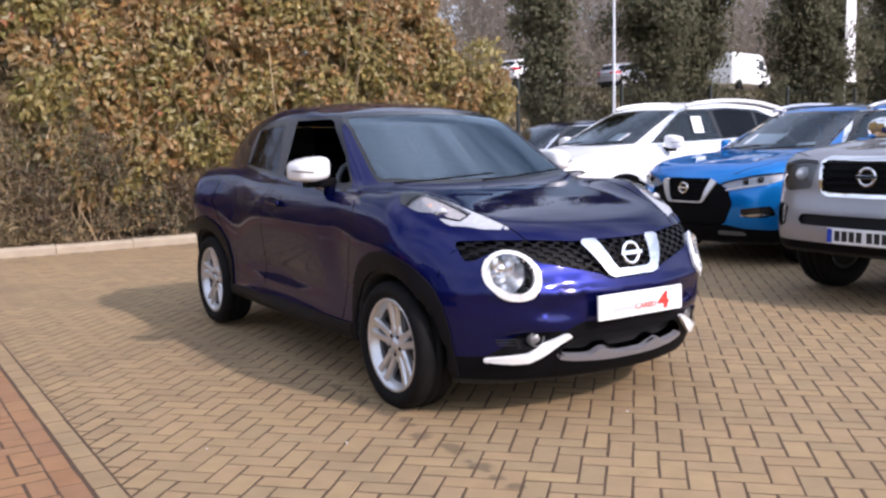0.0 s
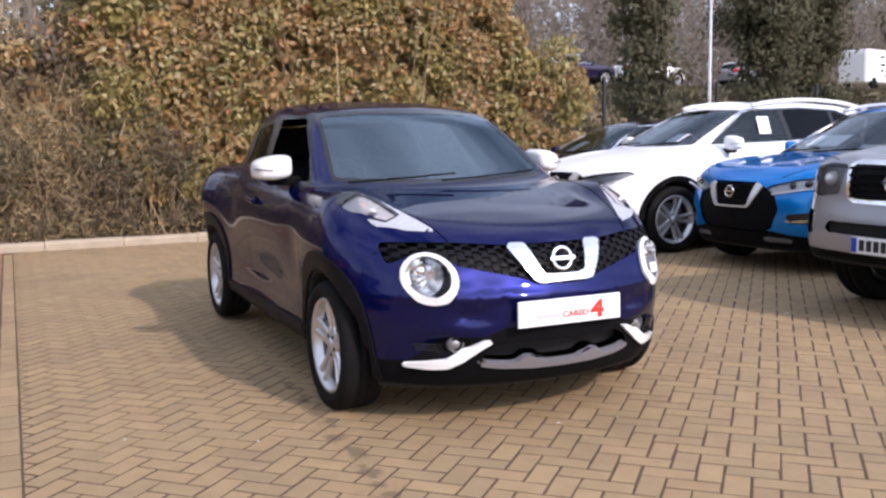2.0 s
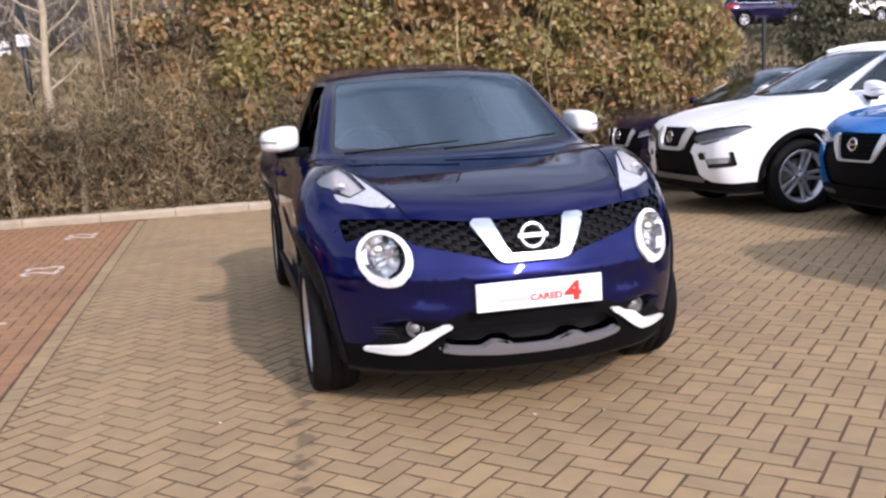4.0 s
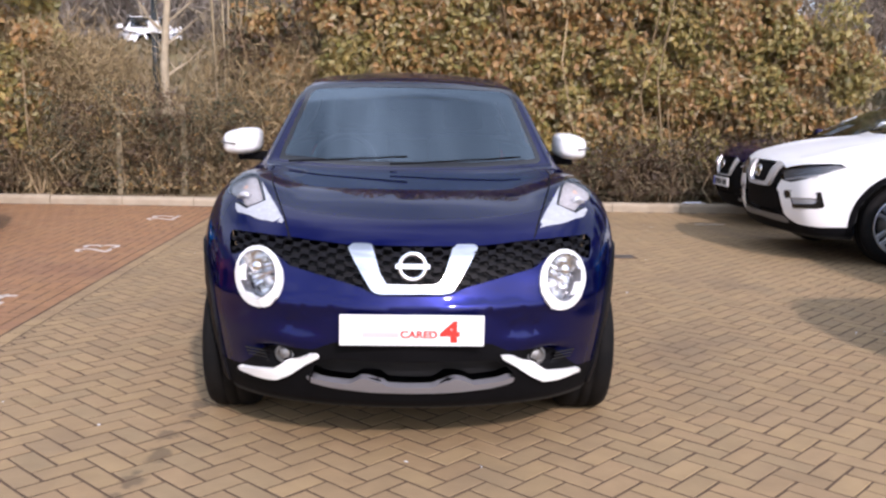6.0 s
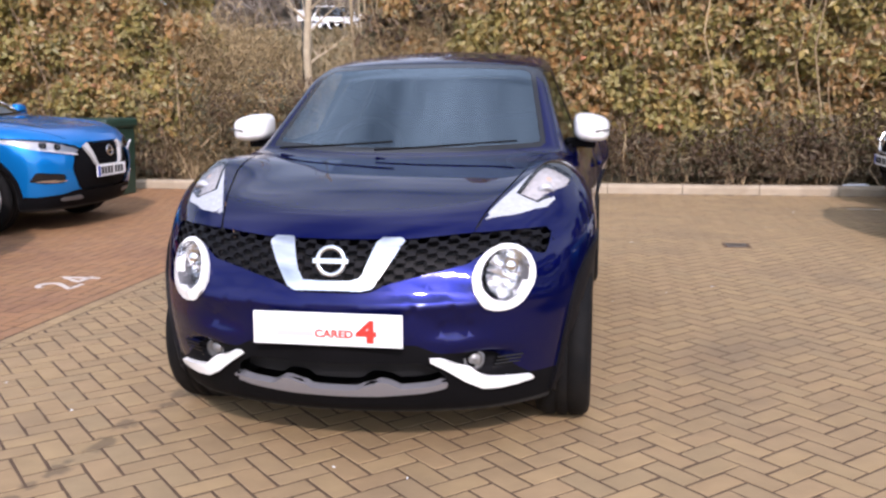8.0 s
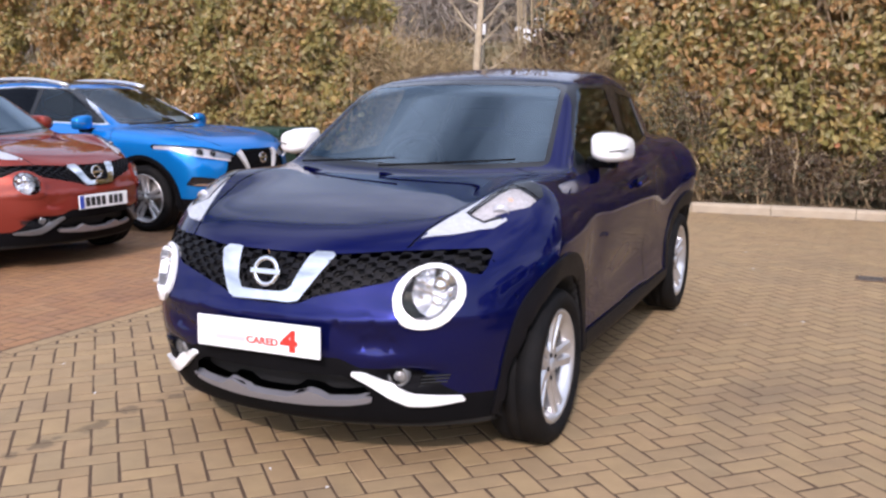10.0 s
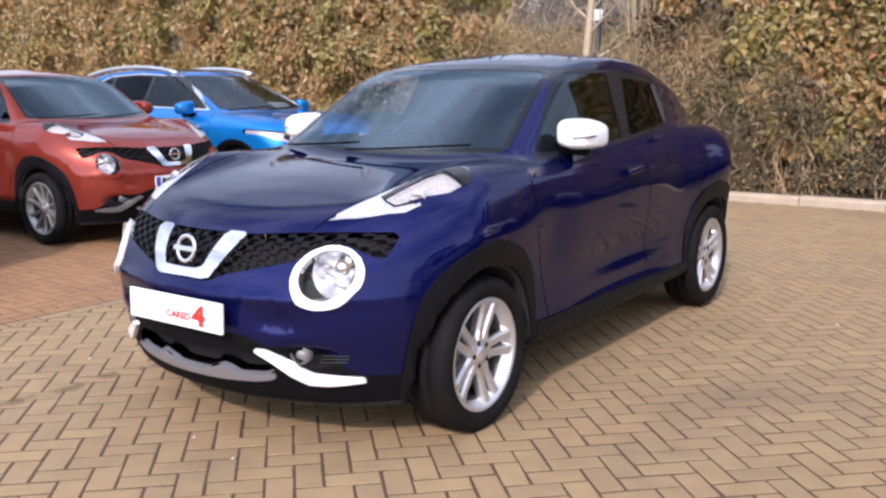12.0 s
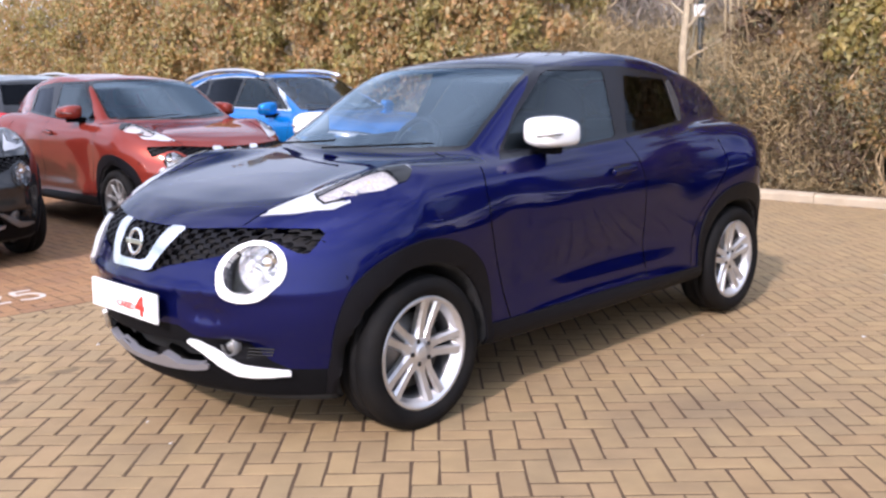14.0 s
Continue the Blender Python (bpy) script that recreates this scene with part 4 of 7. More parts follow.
    groove = 0.0035
    paints = ("body", "front_door", "rear_door", "hood", "window_frame")
    for ln in seams:
        S.cut("seam", lambda x, y, z, ln=ln: np.maximum(sd_line(y, z, ln) - groove, 0.55 - x), paints)
    S.cut("seam", lambda x, y, z: np.maximum(np.maximum(sd_line(x, y, hood[1:8]) - groove, 0.846 - z), y + 0.6), paints)
    bump_gap = [(-1.70, 0.845), (-1.62, 0.80), (-1.595, 0.62)]
    S.cut("seam", lambda x, y, z: np.maximum(sd_line(y, z, bump_gap) - 0.003, 0.6 - x), paints)
    S.cut("seam", lambda x, y, z: np.maximum(sd_line(y, z, [(1.12, 1.02), (1.24, 0.86), (1.28, 0.77)]) - 0.003, 0.6 - x), paints)
    # parts
    S.emit("body", "body", c["paint"], car)
    S.emit("hood", "bonnet", c["paint"], car)
    for s in (1, -1):
        fdo = S.emit("front_door", "front_door", c["paint"], car, side=s)
        rdo = S.emit("rear_door", "rear_door", c["paint"], car, side=s)
        S.emit("glass_f", "window_pane", M["glass_side"], fdo, -0.004, side=s)
        S.emit("glass_r", "window_pane", M["glass_dark"], rdo, -0.004, side=s)
        S.emit("window_frame", "window_frame", M["frame"], car, -0.001, side=s)
        S.emit("pillar_panel", "pillar_panel", M["pillar_panel"], car, 0.002, 0.01, side=s, text="dark grey pillar panel with a recessed handle")
        for e in (1, -1):
            S.emit("arch_trim", "wheel_arch_trim", M["cladding"], car, 0.011, 0.04, side=s, end=e)
            S.emit("wheelhouse", "wheel_well", M["under"], car, side=s, end=e)
        S.emit("sill", "sill_cladding", M["cladding"], car, 0.014, 0.03, side=s)
        S.emit("lip", "bumper_accent", c["accent_lip"], car, 0.018, 0.03, side=s, text=c["lip_text"])
        S.emit("tail_lamp", "tail_lamp", M["tail"], car, 0.01, 0.02, side=s)
        wl_ = S.emit("wing_lamp", "wing_lamp", M["lamp_silver"], car, 0.003, 0.01, side=s)
        dk = S.emit("wing_dark", "lamp_window", M["lens"], wl_, 0.003, side=s)
        S.emit("wing_dark", "lamp_hollow", M["lamp_hollow"], wl_, -0.012, side=s)
        S.emit("wing_edge", "lamp_divider", M["gloss_black"], wl_, 0.004, side=s)
        S.emit("wing_tip", "lamp_tip", M["gloss_black"], wl_, 0.004, side=s)
        v, f = lathe([(-0.004, 0.001), (0.0, 0.022), (-0.012, 0.040), (0.02, 0.042)], 20, "y")
        b = mesh_part("position_lamp", v, f, M["lamp_silver"], wl_)
        b.matrix_basis = pose(s * 0.688, -1.485, 0.960, 30, 0, s * 20)
        b.scale = (0.8, 0.8, 0.8)
        v, f = lathe([(-0.012, 0.001), (-0.010, 0.010), (-0.004, 0.015), (0.01, 0.016)], 16, "y")
        v = mesh_part("indicator", v, f, M["amber"], wl_)
        v.matrix_basis = pose(s * 0.690, -1.40, 0.990, 20, 0, s * 14)
        v.scale = (1.3, 1.1, 1.1)
        rg = S.emit("lamp_ring", "lamp_ring", c["ring"], car, 0.014, 0.03, side=s, text=c["ring_text"])
        S.emit("lamp_eye", "lamp_bezel", M["lamp_dark"], rg, 0.012, 0.055, side=s, walls=True)
        S.emit("lamp_eye", "lamp_lens", M["lens"], rg, -0.030, side=s)
        # reflector bowl, projector and bezel
        axis = pose(s * 0.578, -1.818, 0.722, 0, 0, s * 24)
        v, f = lathe([(0.040, 0.002), (0.038, 0.03), (0.026, 0.055), (0.004, 0.073), (-0.024, 0.083)], 32, "y")
        bowl = mesh_part("reflector_bowl", v, f, M["bowl"], rg)
        bowl.matrix_basis = axis
        bowl.scale = (0.98, 1, 1.08)
        v, f = lathe([(-0.012, 0.002), (-0.010, 0.012), (-0.004, 0.022), (0.004, 0.028), (0.03, 0.032), (0.07, 0.034)], 24, "y")
        pr = mesh_part("projector", [(q[0] + s * 0.018, q[1], q[2] + 0.02) for q in v], f, M["chrome"], rg)
        pr.matrix_basis = axis
        v, f = lathe([(-0.006, 0.002), (0.0, 0.016), (0.03, 0.02), (0.06, 0.022)], 20, "y")
        pr = mesh_part("side_bulb", [(q[0] - s * 0.03, q[1], q[2] - 0.035) for q in v], f, M["reflector"], rg)
        pr.matrix_basis = axis
        for k in range(3):
            b = part("reflector_rib", box_bm((-0.07, 0.01, -0.003), (0.07, 0.05, 0.003)), M["bowl"], rg)
            b.matrix_basis = axis @ pose(0, 0, -0.045 + 0.028 * k, 0, s * 25)
        # fog lamp in its black pocket
        v, f = lathe([(-0.004, 0.001), (-0.002, 0.012), (0.004, 0.022), (0.0, 0.028), (-0.006, 0.030), (0.03, 0.031)], 28, "y")
        fg = mesh_part("fog_lamp", v, f, M["rim_grey"], car)
        fg.matrix_basis = pose(s * 0.474, -1.905, 0.430, 0, 0, s * 14)
        v, f = lathe([(-0.016, 0.001), (-0.013, 0.016), (-0.005, 0.027)], 28, "y")
        mesh_part("fog_lens", v, f, M["lens"], fg)
        v, f = lathe([(-0.009, 0.030), (-0.010, 0.036), (0.02, 0.040)], 28, "y")
        mesh_part("fog_bezel", v, f, M["dull_silver"], fg)
        for k in range(4):
            b = part("vent_slat", box_bm((-0.05, -0.012, -0.003), (0.05, 0.012, 0.003), 0.002), M["gloss_black"], car)
            b.matrix_basis = pose(s * (0.590 - 0.006 * k), -1.842, 0.432 - 0.013 * k, 0, 0, s * 34)
        door_mirror(car, s, 0.868 if s < 0 else 0.836, -0.44 if s < 0 else -0.425, 1.153, c["mirror"], 0.205 if s < 0 else 0.172, 0.135, 0.25 if s < 0 else 0.33)
        for yy, zz, xx in ((0.07, 0.95, 0.872),):
            h = part("door_handle", box_bm((-0.012, -0.095, -0.014), (0.012, 0.095, 0.014), 0.010), c["paint"], car)
            h.matrix_basis = pose(s * xx, yy, zz, 4)
            b = part("handle_cup", box_bm((-0.004, -0.07, -0.022), (0.004, 0.07, 0.022), 0.003), M["seam"], h)
            b.matrix_basis = pose(-s * 0.014, 0, 0)
    S.emit_pieces("seam", "panel_gap", M["seam"], car, -0.007)
    S.emit("frit", "screen_edge", M["gloss_black"], car, -0.001)
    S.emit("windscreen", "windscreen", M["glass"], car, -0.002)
    S.emit("rear_glass", "rear_window", M["glass_dark"], car, -0.002)
    S.emit("under", "underbody", M["under"], car)
    S.emit("sill_rear", "rear_valance", M["plastic"], car)
    S.emit("valance", "lower_bumper", M["plastic"], car)
    S.emit("mouth", "lower_intake", M["seam"], car, -0.06)
    S.emit("skid", "skid_plate", M["skid_silver"], car, 0.010, 0.03, text="satin silver skid plate")
    # grille: recessed backing, honeycomb, chrome bracket
    S.emit("grille", "grille_backing", M["seam"], car, -0.045)
    vee = [(0.150, 0.842), (0.247, 0.842), (0.172, 0.730), (0.150, 0.696), (0.125, 0.681), (-0.1, 0.680), (-0.1, 0.712), (0.094, 0.716), (0.108, 0.732)]
    S.cut("vee", lambda x, y, z: np.maximum(sd_poly(x, z, vee), y + 1.5), ("grille",))
    for _ in range(2):
        S.refine("grille")
    S.cut("mesh", lambda x, y, z: np.maximum(honeycomb(x + 0.01, z - 0.02 - 0.10 * x, 0.037, 0.0042), y + 1.3), ("grille",))
    S.emit("mesh", "grille_mesh", M["cladding"], car, -0.006, 0.014)
    S.emit("vee", "grille_bracket", M["chrome"], car, 0.018, 0.03, text="chrome V-shaped grille bracket")
    badge(car, -2.002, 0.783, 0.056, M["chrome"], -12)
    # wipers
    for x0, x1, y0 in ((-0.10, 0.52, -0.97), (-0.58, -0.02, -0.95)):
        pts = []
        for k in range(7):
            x = x0 + (x1 - x0) * k / 6
            pts.append((x, -0.990 + 0.36 * x * x + 0.014 * k / 6 - 0.004, 1.082 + 0.006 * k))
        v, f = tube(pts, 0.005, 6)
        mesh_part("wiper", v, f, M["plastic"], car)
    interior(car, -1, 1.06, 0.62, -0.80)
    wheels(car, p, dict(tyre=M["tyre"], rim=c["rim"]), **c["spokes"])
    return car


CROSSOVER = dict(
    front=[(0.10, -1.98), (0.22, -2.06), (0.32, -2.12), (0.45, -2.16), (0.60, -2.175), (0.72, -2.165), (0.84, -2.12), (0.92, -2.06), (1.0, -1.93), (1.1, -1.7)],
    bow=0.30, corner=0.58, corner_bow=1.5,
    rear=[(0.1, 2.0), (0.4, 2.17), (0.8, 2.18), (1.1, 2.1), (1.3, 2.0)],
    side=[(0.10, 0.78), (0.22, 0.83), (0.32, 0.86), (0.5, 0.865), (0.70, 0.885), (0.84, 0.895), (0.95, 0.875), (1.05, 0.835), (1.2, 0.76)],
    bulges=[(0.022, -1.32, 0.42, 0.62, 0.24), (0.022, 1.32, 0.45, 0.66, 0.26), (-0.02, 0.05, 0.6, 0.50, 0.16)],
    taper=-1.45,
    top=[(-2.3, 0.80), (-2.08, 0.915), (-1.95, 0.965), (-1.7, 1.005), (-1.4, 1.04), (-1.1, 1.068), (-0.9, 1.08), (-0.5, 1.09), (0, 1.10), (0.8, 1.13), (1.4, 1.15), (2.2, 1.08)],
    crown=0.05, lifts=[(0.025, 0.62, 0.14, -1.5, 0.45)],
    low=[(-2.3, 0.26), (-2.0, 0.21), (1.5, 0.21), (2.2, 0.32)],
    edge=0.10, shoulder=0.08, blend=0.035,
    screen=(-1.03, 1.065, -0.06, 1.505, 0.34), hatch=(2.08, 1.08, 1.74, 1.50),
    cabin=(0.775, 1.08, 0.40, 0.045),
    roof=[(-0.4, 1.45), (-0.1, 1.515), (0.2, 1.555), (0.5, 1.575), (0.9, 1.575), (1.3, 1.55), (1.7, 1.49), (2.0, 1.42)],
    roof_crown=0.12, axles=(-1.323, 1.323), hub=0.345, arch=0.385, radius=0.345, tyre=0.22, rim=0.246, track=0.785)


TALL = dict(CROSSOVER, front=[(z, y - 0.06) for z, y in CROSSOVER["front"]], bow=0.20, corner=0.66, corner_bow=2.2,
            top=[(-2.36, 0.76), (-2.14, 0.855), (-2.0, 0.91), (-1.75, 0.968), (-1.4, 1.022), (-1.15, 1.055), (-0.9, 1.085), (-0.5, 1.095), (0, 1.10), (0.8, 1.13), (1.4, 1.15), (2.2, 1.08)],
            screen=(-1.13, 1.065, -0.17, 1.50, 0.34), roof=[(-0.5, 1.44), (-0.2, 1.51), (0.1, 1.55), (0.5, 1.575), (0.9, 1.575), (1.3, 1.55), (1.7, 1.49), (2.0, 1.42)])


def build_crossover(name, m, label, c, p=CROSSOVER):
    """A five-door crossover with a U-shaped chrome grille, slim lamps, roof rails and black cladding."""
    car = thing(name, m, label, "car", "parked cars")
    tall = p is TALL
    back_by = -0.05 if tall else 0.0
    S = Shell(car_field(p), (-1.02, -2.32, 0.12), (1.02, 2.3, 1.68), 0.036)
    rad = lambda x, y, z: np.minimum(*[np.sqrt((y - a) ** 2 + (z - p["hub"]) ** 2) for a in p["axles"]])
    S.cut("wheelhouse", lambda x, y, z: rad(x, y, z) - p["arch"] - 0.018)
    S.cut("under", lambda x, y, z: z - 0.24)
    screen = [(-0.1, 1.082), (0.3, 1.085), (0.64, 1.10), (0.615, 1.15), (0.52, 1.455), (0.48, 1.472), (-0.1, 1.488)]
    S.cut("frit", lambda x, y, z: np.maximum(sd_poly(x, z, screen), y - 0.14))
    S.cut("windscreen", lambda x, y, z: np.maximum(sd_poly(x, z, screen) + 0.022, y - 0.12), ("frit",))
    dlo = [(-0.78 + back_by, 1.085), (-0.55 + back_by, 1.22), (-0.15 + back_by, 1.445), (-0.04 + back_by, 1.478), (0.6, 1.505), (1.2, 1.478), (1.62, 1.36), (1.70, 1.22), (1.45, 1.155), (0.3, 1.11)]
    S.cut("bright", lambda x, y, z: np.maximum(sd_poly(y, z, dlo), 0.42 - x))
    S.cut("window_frame", lambda x, y, z: np.maximum(sd_poly(y, z, dlo) + 0.013, 0.42 - x), ("bright",))
    fw = [(-0.60 + back_by, 1.125), (-0.50 + back_by, 1.20), (-0.13 + back_by, 1.42), (-0.03 + back_by, 1.447), (0.27, 1.462), (0.34, 1.135)]
    rw = [(0.41, 1.14), (0.35, 1.465), (0.65, 1.475), (1.08, 1.455), (1.10, 1.17)]
    qw = [(1.15, 1.175), (1.14, 1.445), (1.22, 1.44), (1.55, 1.345), (1.60, 1.24), (1.42, 1.185)]
    S.cut("glass_f", lambda x, y, z: np.maximum(sd_poly(y, z, fw), 0.42 - x), ("window_frame",))
    S.cut("glass_r", lambda x, y, z: np.maximum(sd_poly(y, z, rw), 0.42 - x), ("window_frame",))
    S.cut("glass_q", lambda x, y, z: np.maximum(sd_poly(y, z, qw), 0.42 - x), ("window_frame",))
    if not tall:
        S.cut("sunroof", lambda x, y, z: np.maximum(np.maximum(np.abs(y - 0.68) - 0.62, x - 0.47), 1.45 - z))
    back = [(-0.1, 1.16), (0.58, 1.17), (0.52, 1.42), (-0.1, 1.44)]
    S.cut("rear_glass", lambda x, y, z: np.maximum(sd_poly(x, z, back), 1.5 - y))
    tail = [(0.40, 0.94), (0.55, 1.06), (0.9, 1.10), (0.92, 0.92), (0.7, 0.88)]
    S.cut("tail_lamp", lambda x, y, z: np.maximum(sd_poly(x, z, tail), 1.6 - y))
    lamp = [(0.36, 0.775), (0.42, 0.812), (0.66, 0.872), (0.90, 0.905), (0.90, 0.86), (0.80, 0.795), (0.60, 0.752), (0.47, 0.745)]
    if tall:
        lamp = [(0.35, 0.740), (0.42, 0.792), (0.62, 0.828), (0.84, 0.852), (0.89, 0.845), (0.83, 0.770), (0.72, 0.710), (0.57, 0.672), (0.44, 0.685)]
    S.cut("lamp", lambda x, y, z: np.maximum(sd_poly(x, z, lamp), y + 1.45))
    grille = [(-0.1, 0.840), (0.26, 0.838), (0.40, 0.775), (0.47, 0.735), (0.52, 0.60), (0.44, 0.42), (0.36, 0.385), (-0.1, 0.38)]
    if tall:
        grille = [(-0.1, 0.836), (0.30, 0.832), (0.40, 0.80), (0.46, 0.74), (0.40, 0.66), (0.36, 0.61), (0.40, 0.58), (0.46, 0.40), (-0.1, 0.395)]
    S.cut("grille", lambda x, y, z: np.maximum(sd_poly(x, z, grille), y + 1.5))
    vee = [(0.272, 0.834), (0.318, 0.830), (0.336, 0.805), (0.228, 0.625), (0.205, 0.602), (-0.1, 0.600), (-0.1, 0.618), (0.190, 0.621), (0.208, 0.640)]
    if tall:
        vee = [(0.25, 0.830), (0.345, 0.824), (0.255, 0.645), (0.21, 0.615), (-0.1, 0.612), (-0.1, 0.645), (0.165, 0.648), (0.185, 0.67)]
    S.refine("grille")
    S.cut("vee", lambda x, y, z: np.maximum(sd_poly(x, z, vee), y + 1.5), ("grille",))
    low = [(-0.1, 0.40), (0.36, 0.40), (0.44, 0.40), (0.60, 0.37), (0.80, 0.355), (1.0, 0.40), (1.0, 0.0), (-0.1, 0.0)]
    if tall:
        low = [(-0.1, 0.41), (0.44, 0.41), (0.50, 0.36), (0.60, 0.325), (0.80, 0.315), (1.0, 0.36), (1.0, 0.0), (-0.1, 0.0)]
    S.cut("valance", lambda x, y, z: np.maximum(sd_poly(x, z, low), y + 1.5))
    skid = [(0.34, 0.345), (0.62, 0.335), (0.60, 0.30), (0.36, 0.30)]
    if tall:
        skid = [(-0.1, 0.375), (0.44, 0.375), (0.52, 0.34), (0.50, 0.315), (-0.1, 0.33)]
    S.cut("skid", lambda x, y, z: np.maximum(sd_poly(x, z, skid), y + 1.5), ("valance",))
    fog = [(0.58, 0.555), (0.80, 0.585), (0.83, 0.50), (0.76, 0.475), (0.60, 0.475)]
    if tall:
        fog = [(0.57, 0.545), (0.80, 0.56), (0.82, 0.49), (0.60, 0.470)]
    S.cut("fog", lambda x, y, z: np.maximum(sd_poly(x, z, fog), y + 1.4))
    if tall:
        pocket = [(0.47, 0.595), (0.585, 0.61), (0.575, 0.535), (0.49, 0.53)]
        S.cut("pocket", lambda x, y, z: np.maximum(sd_poly(x, z, pocket), y + 1.4))
    fogbar = [(0.56, 0.505), (0.62, 0.497), (0.80, 0.525), (0.82, 0.50), (0.62, 0.476)]
    if tall:
        fogbar = [(0.58, 0.492), (0.80, 0.512), (0.79, 0.625), (0.815, 0.625), (0.82, 0.478), (0.60, 0.455)]
    S.cut("fogbar", lambda x, y, z: np.maximum(sd_poly(x, z, fogbar), y + 1.4), ("fog", "body"))
    S.cut("arch_trim", lambda x, y, z: np.maximum(np.maximum(rad(x, y, z) - 0.45, 0.6 - x), 0.25 - z), ("body", "valance"))
    S.cut("sill", lambda x, y, z: np.maximum(np.maximum(z - 0.40, np.abs(y) - 1.0), 0.5 - x))
    S.cut("sill_rear", lambda x, y, z: np.maximum(z - 0.46, 1.45 - y))
    hood = [(-0.1, -2.4), (0.34, -2.10), (0.50, -2.0), (0.68, -1.80), (0.74, -1.5), (0.74, -1.1), (0.70, -0.90), (-0.1, -0.90)]
    S.cut("hood", lambda x, y, z: np.maximum(np.maximum(sd_poly(x, y, hood), 0.878 - z), y + 0.6))
    fd = [(-0.87, 1.06), (-0.91, 0.95), (-0.88, 0.75), (-0.80, 0.40), (0.37, 0.40), (0.385, 1.05), (0.33, 1.52), (-0.06, 1.49), (-0.30, 1.37)]
    rd = [(0.37, 0.40), (0.86, 0.40), (0.90, 0.58), (1.04, 0.75), (1.13, 0.95), (1.14, 1.50), (0.33, 1.52), (0.385, 1.05)]
    S.cut("front_door", lambda x, y, z: np.maximum(sd_poly(y, z, fd), 0.50 - x))
    S.cut("rear_door", lambda x, y, z: np.maximum(sd_poly(y, z, rd), 0.50 - x))
    paints = ("body", "front_door", "rear_door", "hood")
    for ln in (fd[:6], rd[1:6], [(0.37, 0.40), (0.385, 1.10)]):
        S.cut("seam", lambda x, y, z, ln=ln: np.maximum(sd_line(y, z, ln) - 0.004, 0.55 - x), paints)
    S.cut("seam", lambda x, y, z: np.maximum(np.maximum(sd_line(x, y, hood[1:7]) - 0.004, 0.876 - z), y + 0.6), paints)
    S.emit("body", "body", c["paint"], car)
    S.emit("hood", "bonnet", c["paint"], car)
    for s in (1, -1):
        fdo = S.emit("front_door", "front_door", c["paint"], car, side=s)
        rdo = S.emit("rear_door", "rear_door", c["paint"], car, side=s)
        S.emit("glass_f", "window_pane", M["glass_side"], fdo, -0.004, side=s)
        S.emit("glass_r", "window_pane", M["glass_dark"], rdo, -0.004, side=s)
        S.emit("glass_q", "quarter_window", M["glass_dark"], car, -0.004, side=s)
        S.emit("window_frame", "window_frame", M["gloss_black"], car, -0.001, side=s)
        S.emit("bright", "window_trim", M["chrome"], car, 0.003, 0.008, side=s)
        for e in (1, -1):
            S.emit("arch_trim", "wheel_arch_trim", M["plastic"], car, 0.012, 0.04, side=s, end=e)
            S.emit("wheelhouse", "wheel_well", M["under"], car, side=s, end=e)
        S.emit("sill", "sill_cladding", M["plastic"], car, 0.010, 0.03, side=s)
        S.emit("tail_lamp", "tail_lamp", M["tail"], car, 0.008, 0.02, side=s)
        hl = S.emit("lamp", "headlamp", M["lens"], car, 0.003, side=s)
        S.emit("lamp", "lamp_backing", M["dull_silver"] if tall else M["lamp_silver"], hl, -0.03, side=s)
        for k, (lx, ly, lz) in enumerate(((0.60, -2.01, 0.805), (0.71, -1.94, 0.825))):
            if tall:
                ly, lz = ly - 0.06, lz - 0.03
            v, f = lathe([(-0.02, 0.001), (-0.015, 0.018), (0.0, 0.028), (0.05, 0.030)], 20, "y")
            b = mesh_part("projector", v, f, M["gloss_black"], hl)
            b.matrix_basis = pose(s * lx, ly, lz, 0, 0, s * 22)
        b = part("running_light", box_bm((-0.20, -0.008, -0.008), (0.20, 0.008, 0.008), 0.004), M["lamp_white"], hl)
        b.matrix_basis = pose(s * 0.64, -2.035 - (0.07 if tall else 0), 0.765 - (0.045 if tall else 0), 0, -s * 9, s * (18 if tall else 24))
        S.emit("fog", "fog_pocket", M["lamp_silver"] if tall else M["gloss_black"], car, -0.012, side=s)
        if tall:
            S.emit("pocket", "intake_pocket", M["gloss_black"], car, -0.010, side=s)
            v, f = lathe([(-0.012, 0.001), (-0.008, 0.012), (0.0, 0.020), (0.02, 0.022)], 18, "y")
            b = mesh_part("parking_lamp", v, f, M["chrome"], car)
            b.matrix_basis = pose(s * 0.53, -2.12, 0.567, 0, 0, s * 12)
        S.emit("fogbar", "fog_trim", M["gloss_black"] if tall else M["chrome"], car, 0.006, 0.02, side=s)
        S.emit("skid", "skid_plate", M["dull_silver"], car, 0.006, 0.02, side=s)
        door_mirror(car, s, 0.93, -0.58 + 0.5 * back_by, 1.115, c["mirror"], 0.22, 0.15, 0.14)
        for yy in (0.10, 1.0):
            h = part("door_handle", box_bm((-0.012, -0.10, -0.014), (0.012, 0.10, 0.014), 0.010), c["paint"], car)
            h.matrix_basis = pose(s * 0.895, yy, 0.955, 3)
        pts = [(s * (0.585 - 0.02 * max(0, (y - 1))), y, float(smooth_lerp(np.array([y]), p["roof"])[0]) - 0.022 + 0.026 * math.sin(math.pi * (y + 0.05) / 1.85) ** 0.35) for y in np.linspace(-0.049, 1.799, 13)]
        v, f = tube(pts, 0.023, 8)
        mesh_part("roof_rail", v, f, c.get("rail", M["silver"]), car)
    S.emit_pieces("seam", "panel_gap", M["seam"], car, -0.007)
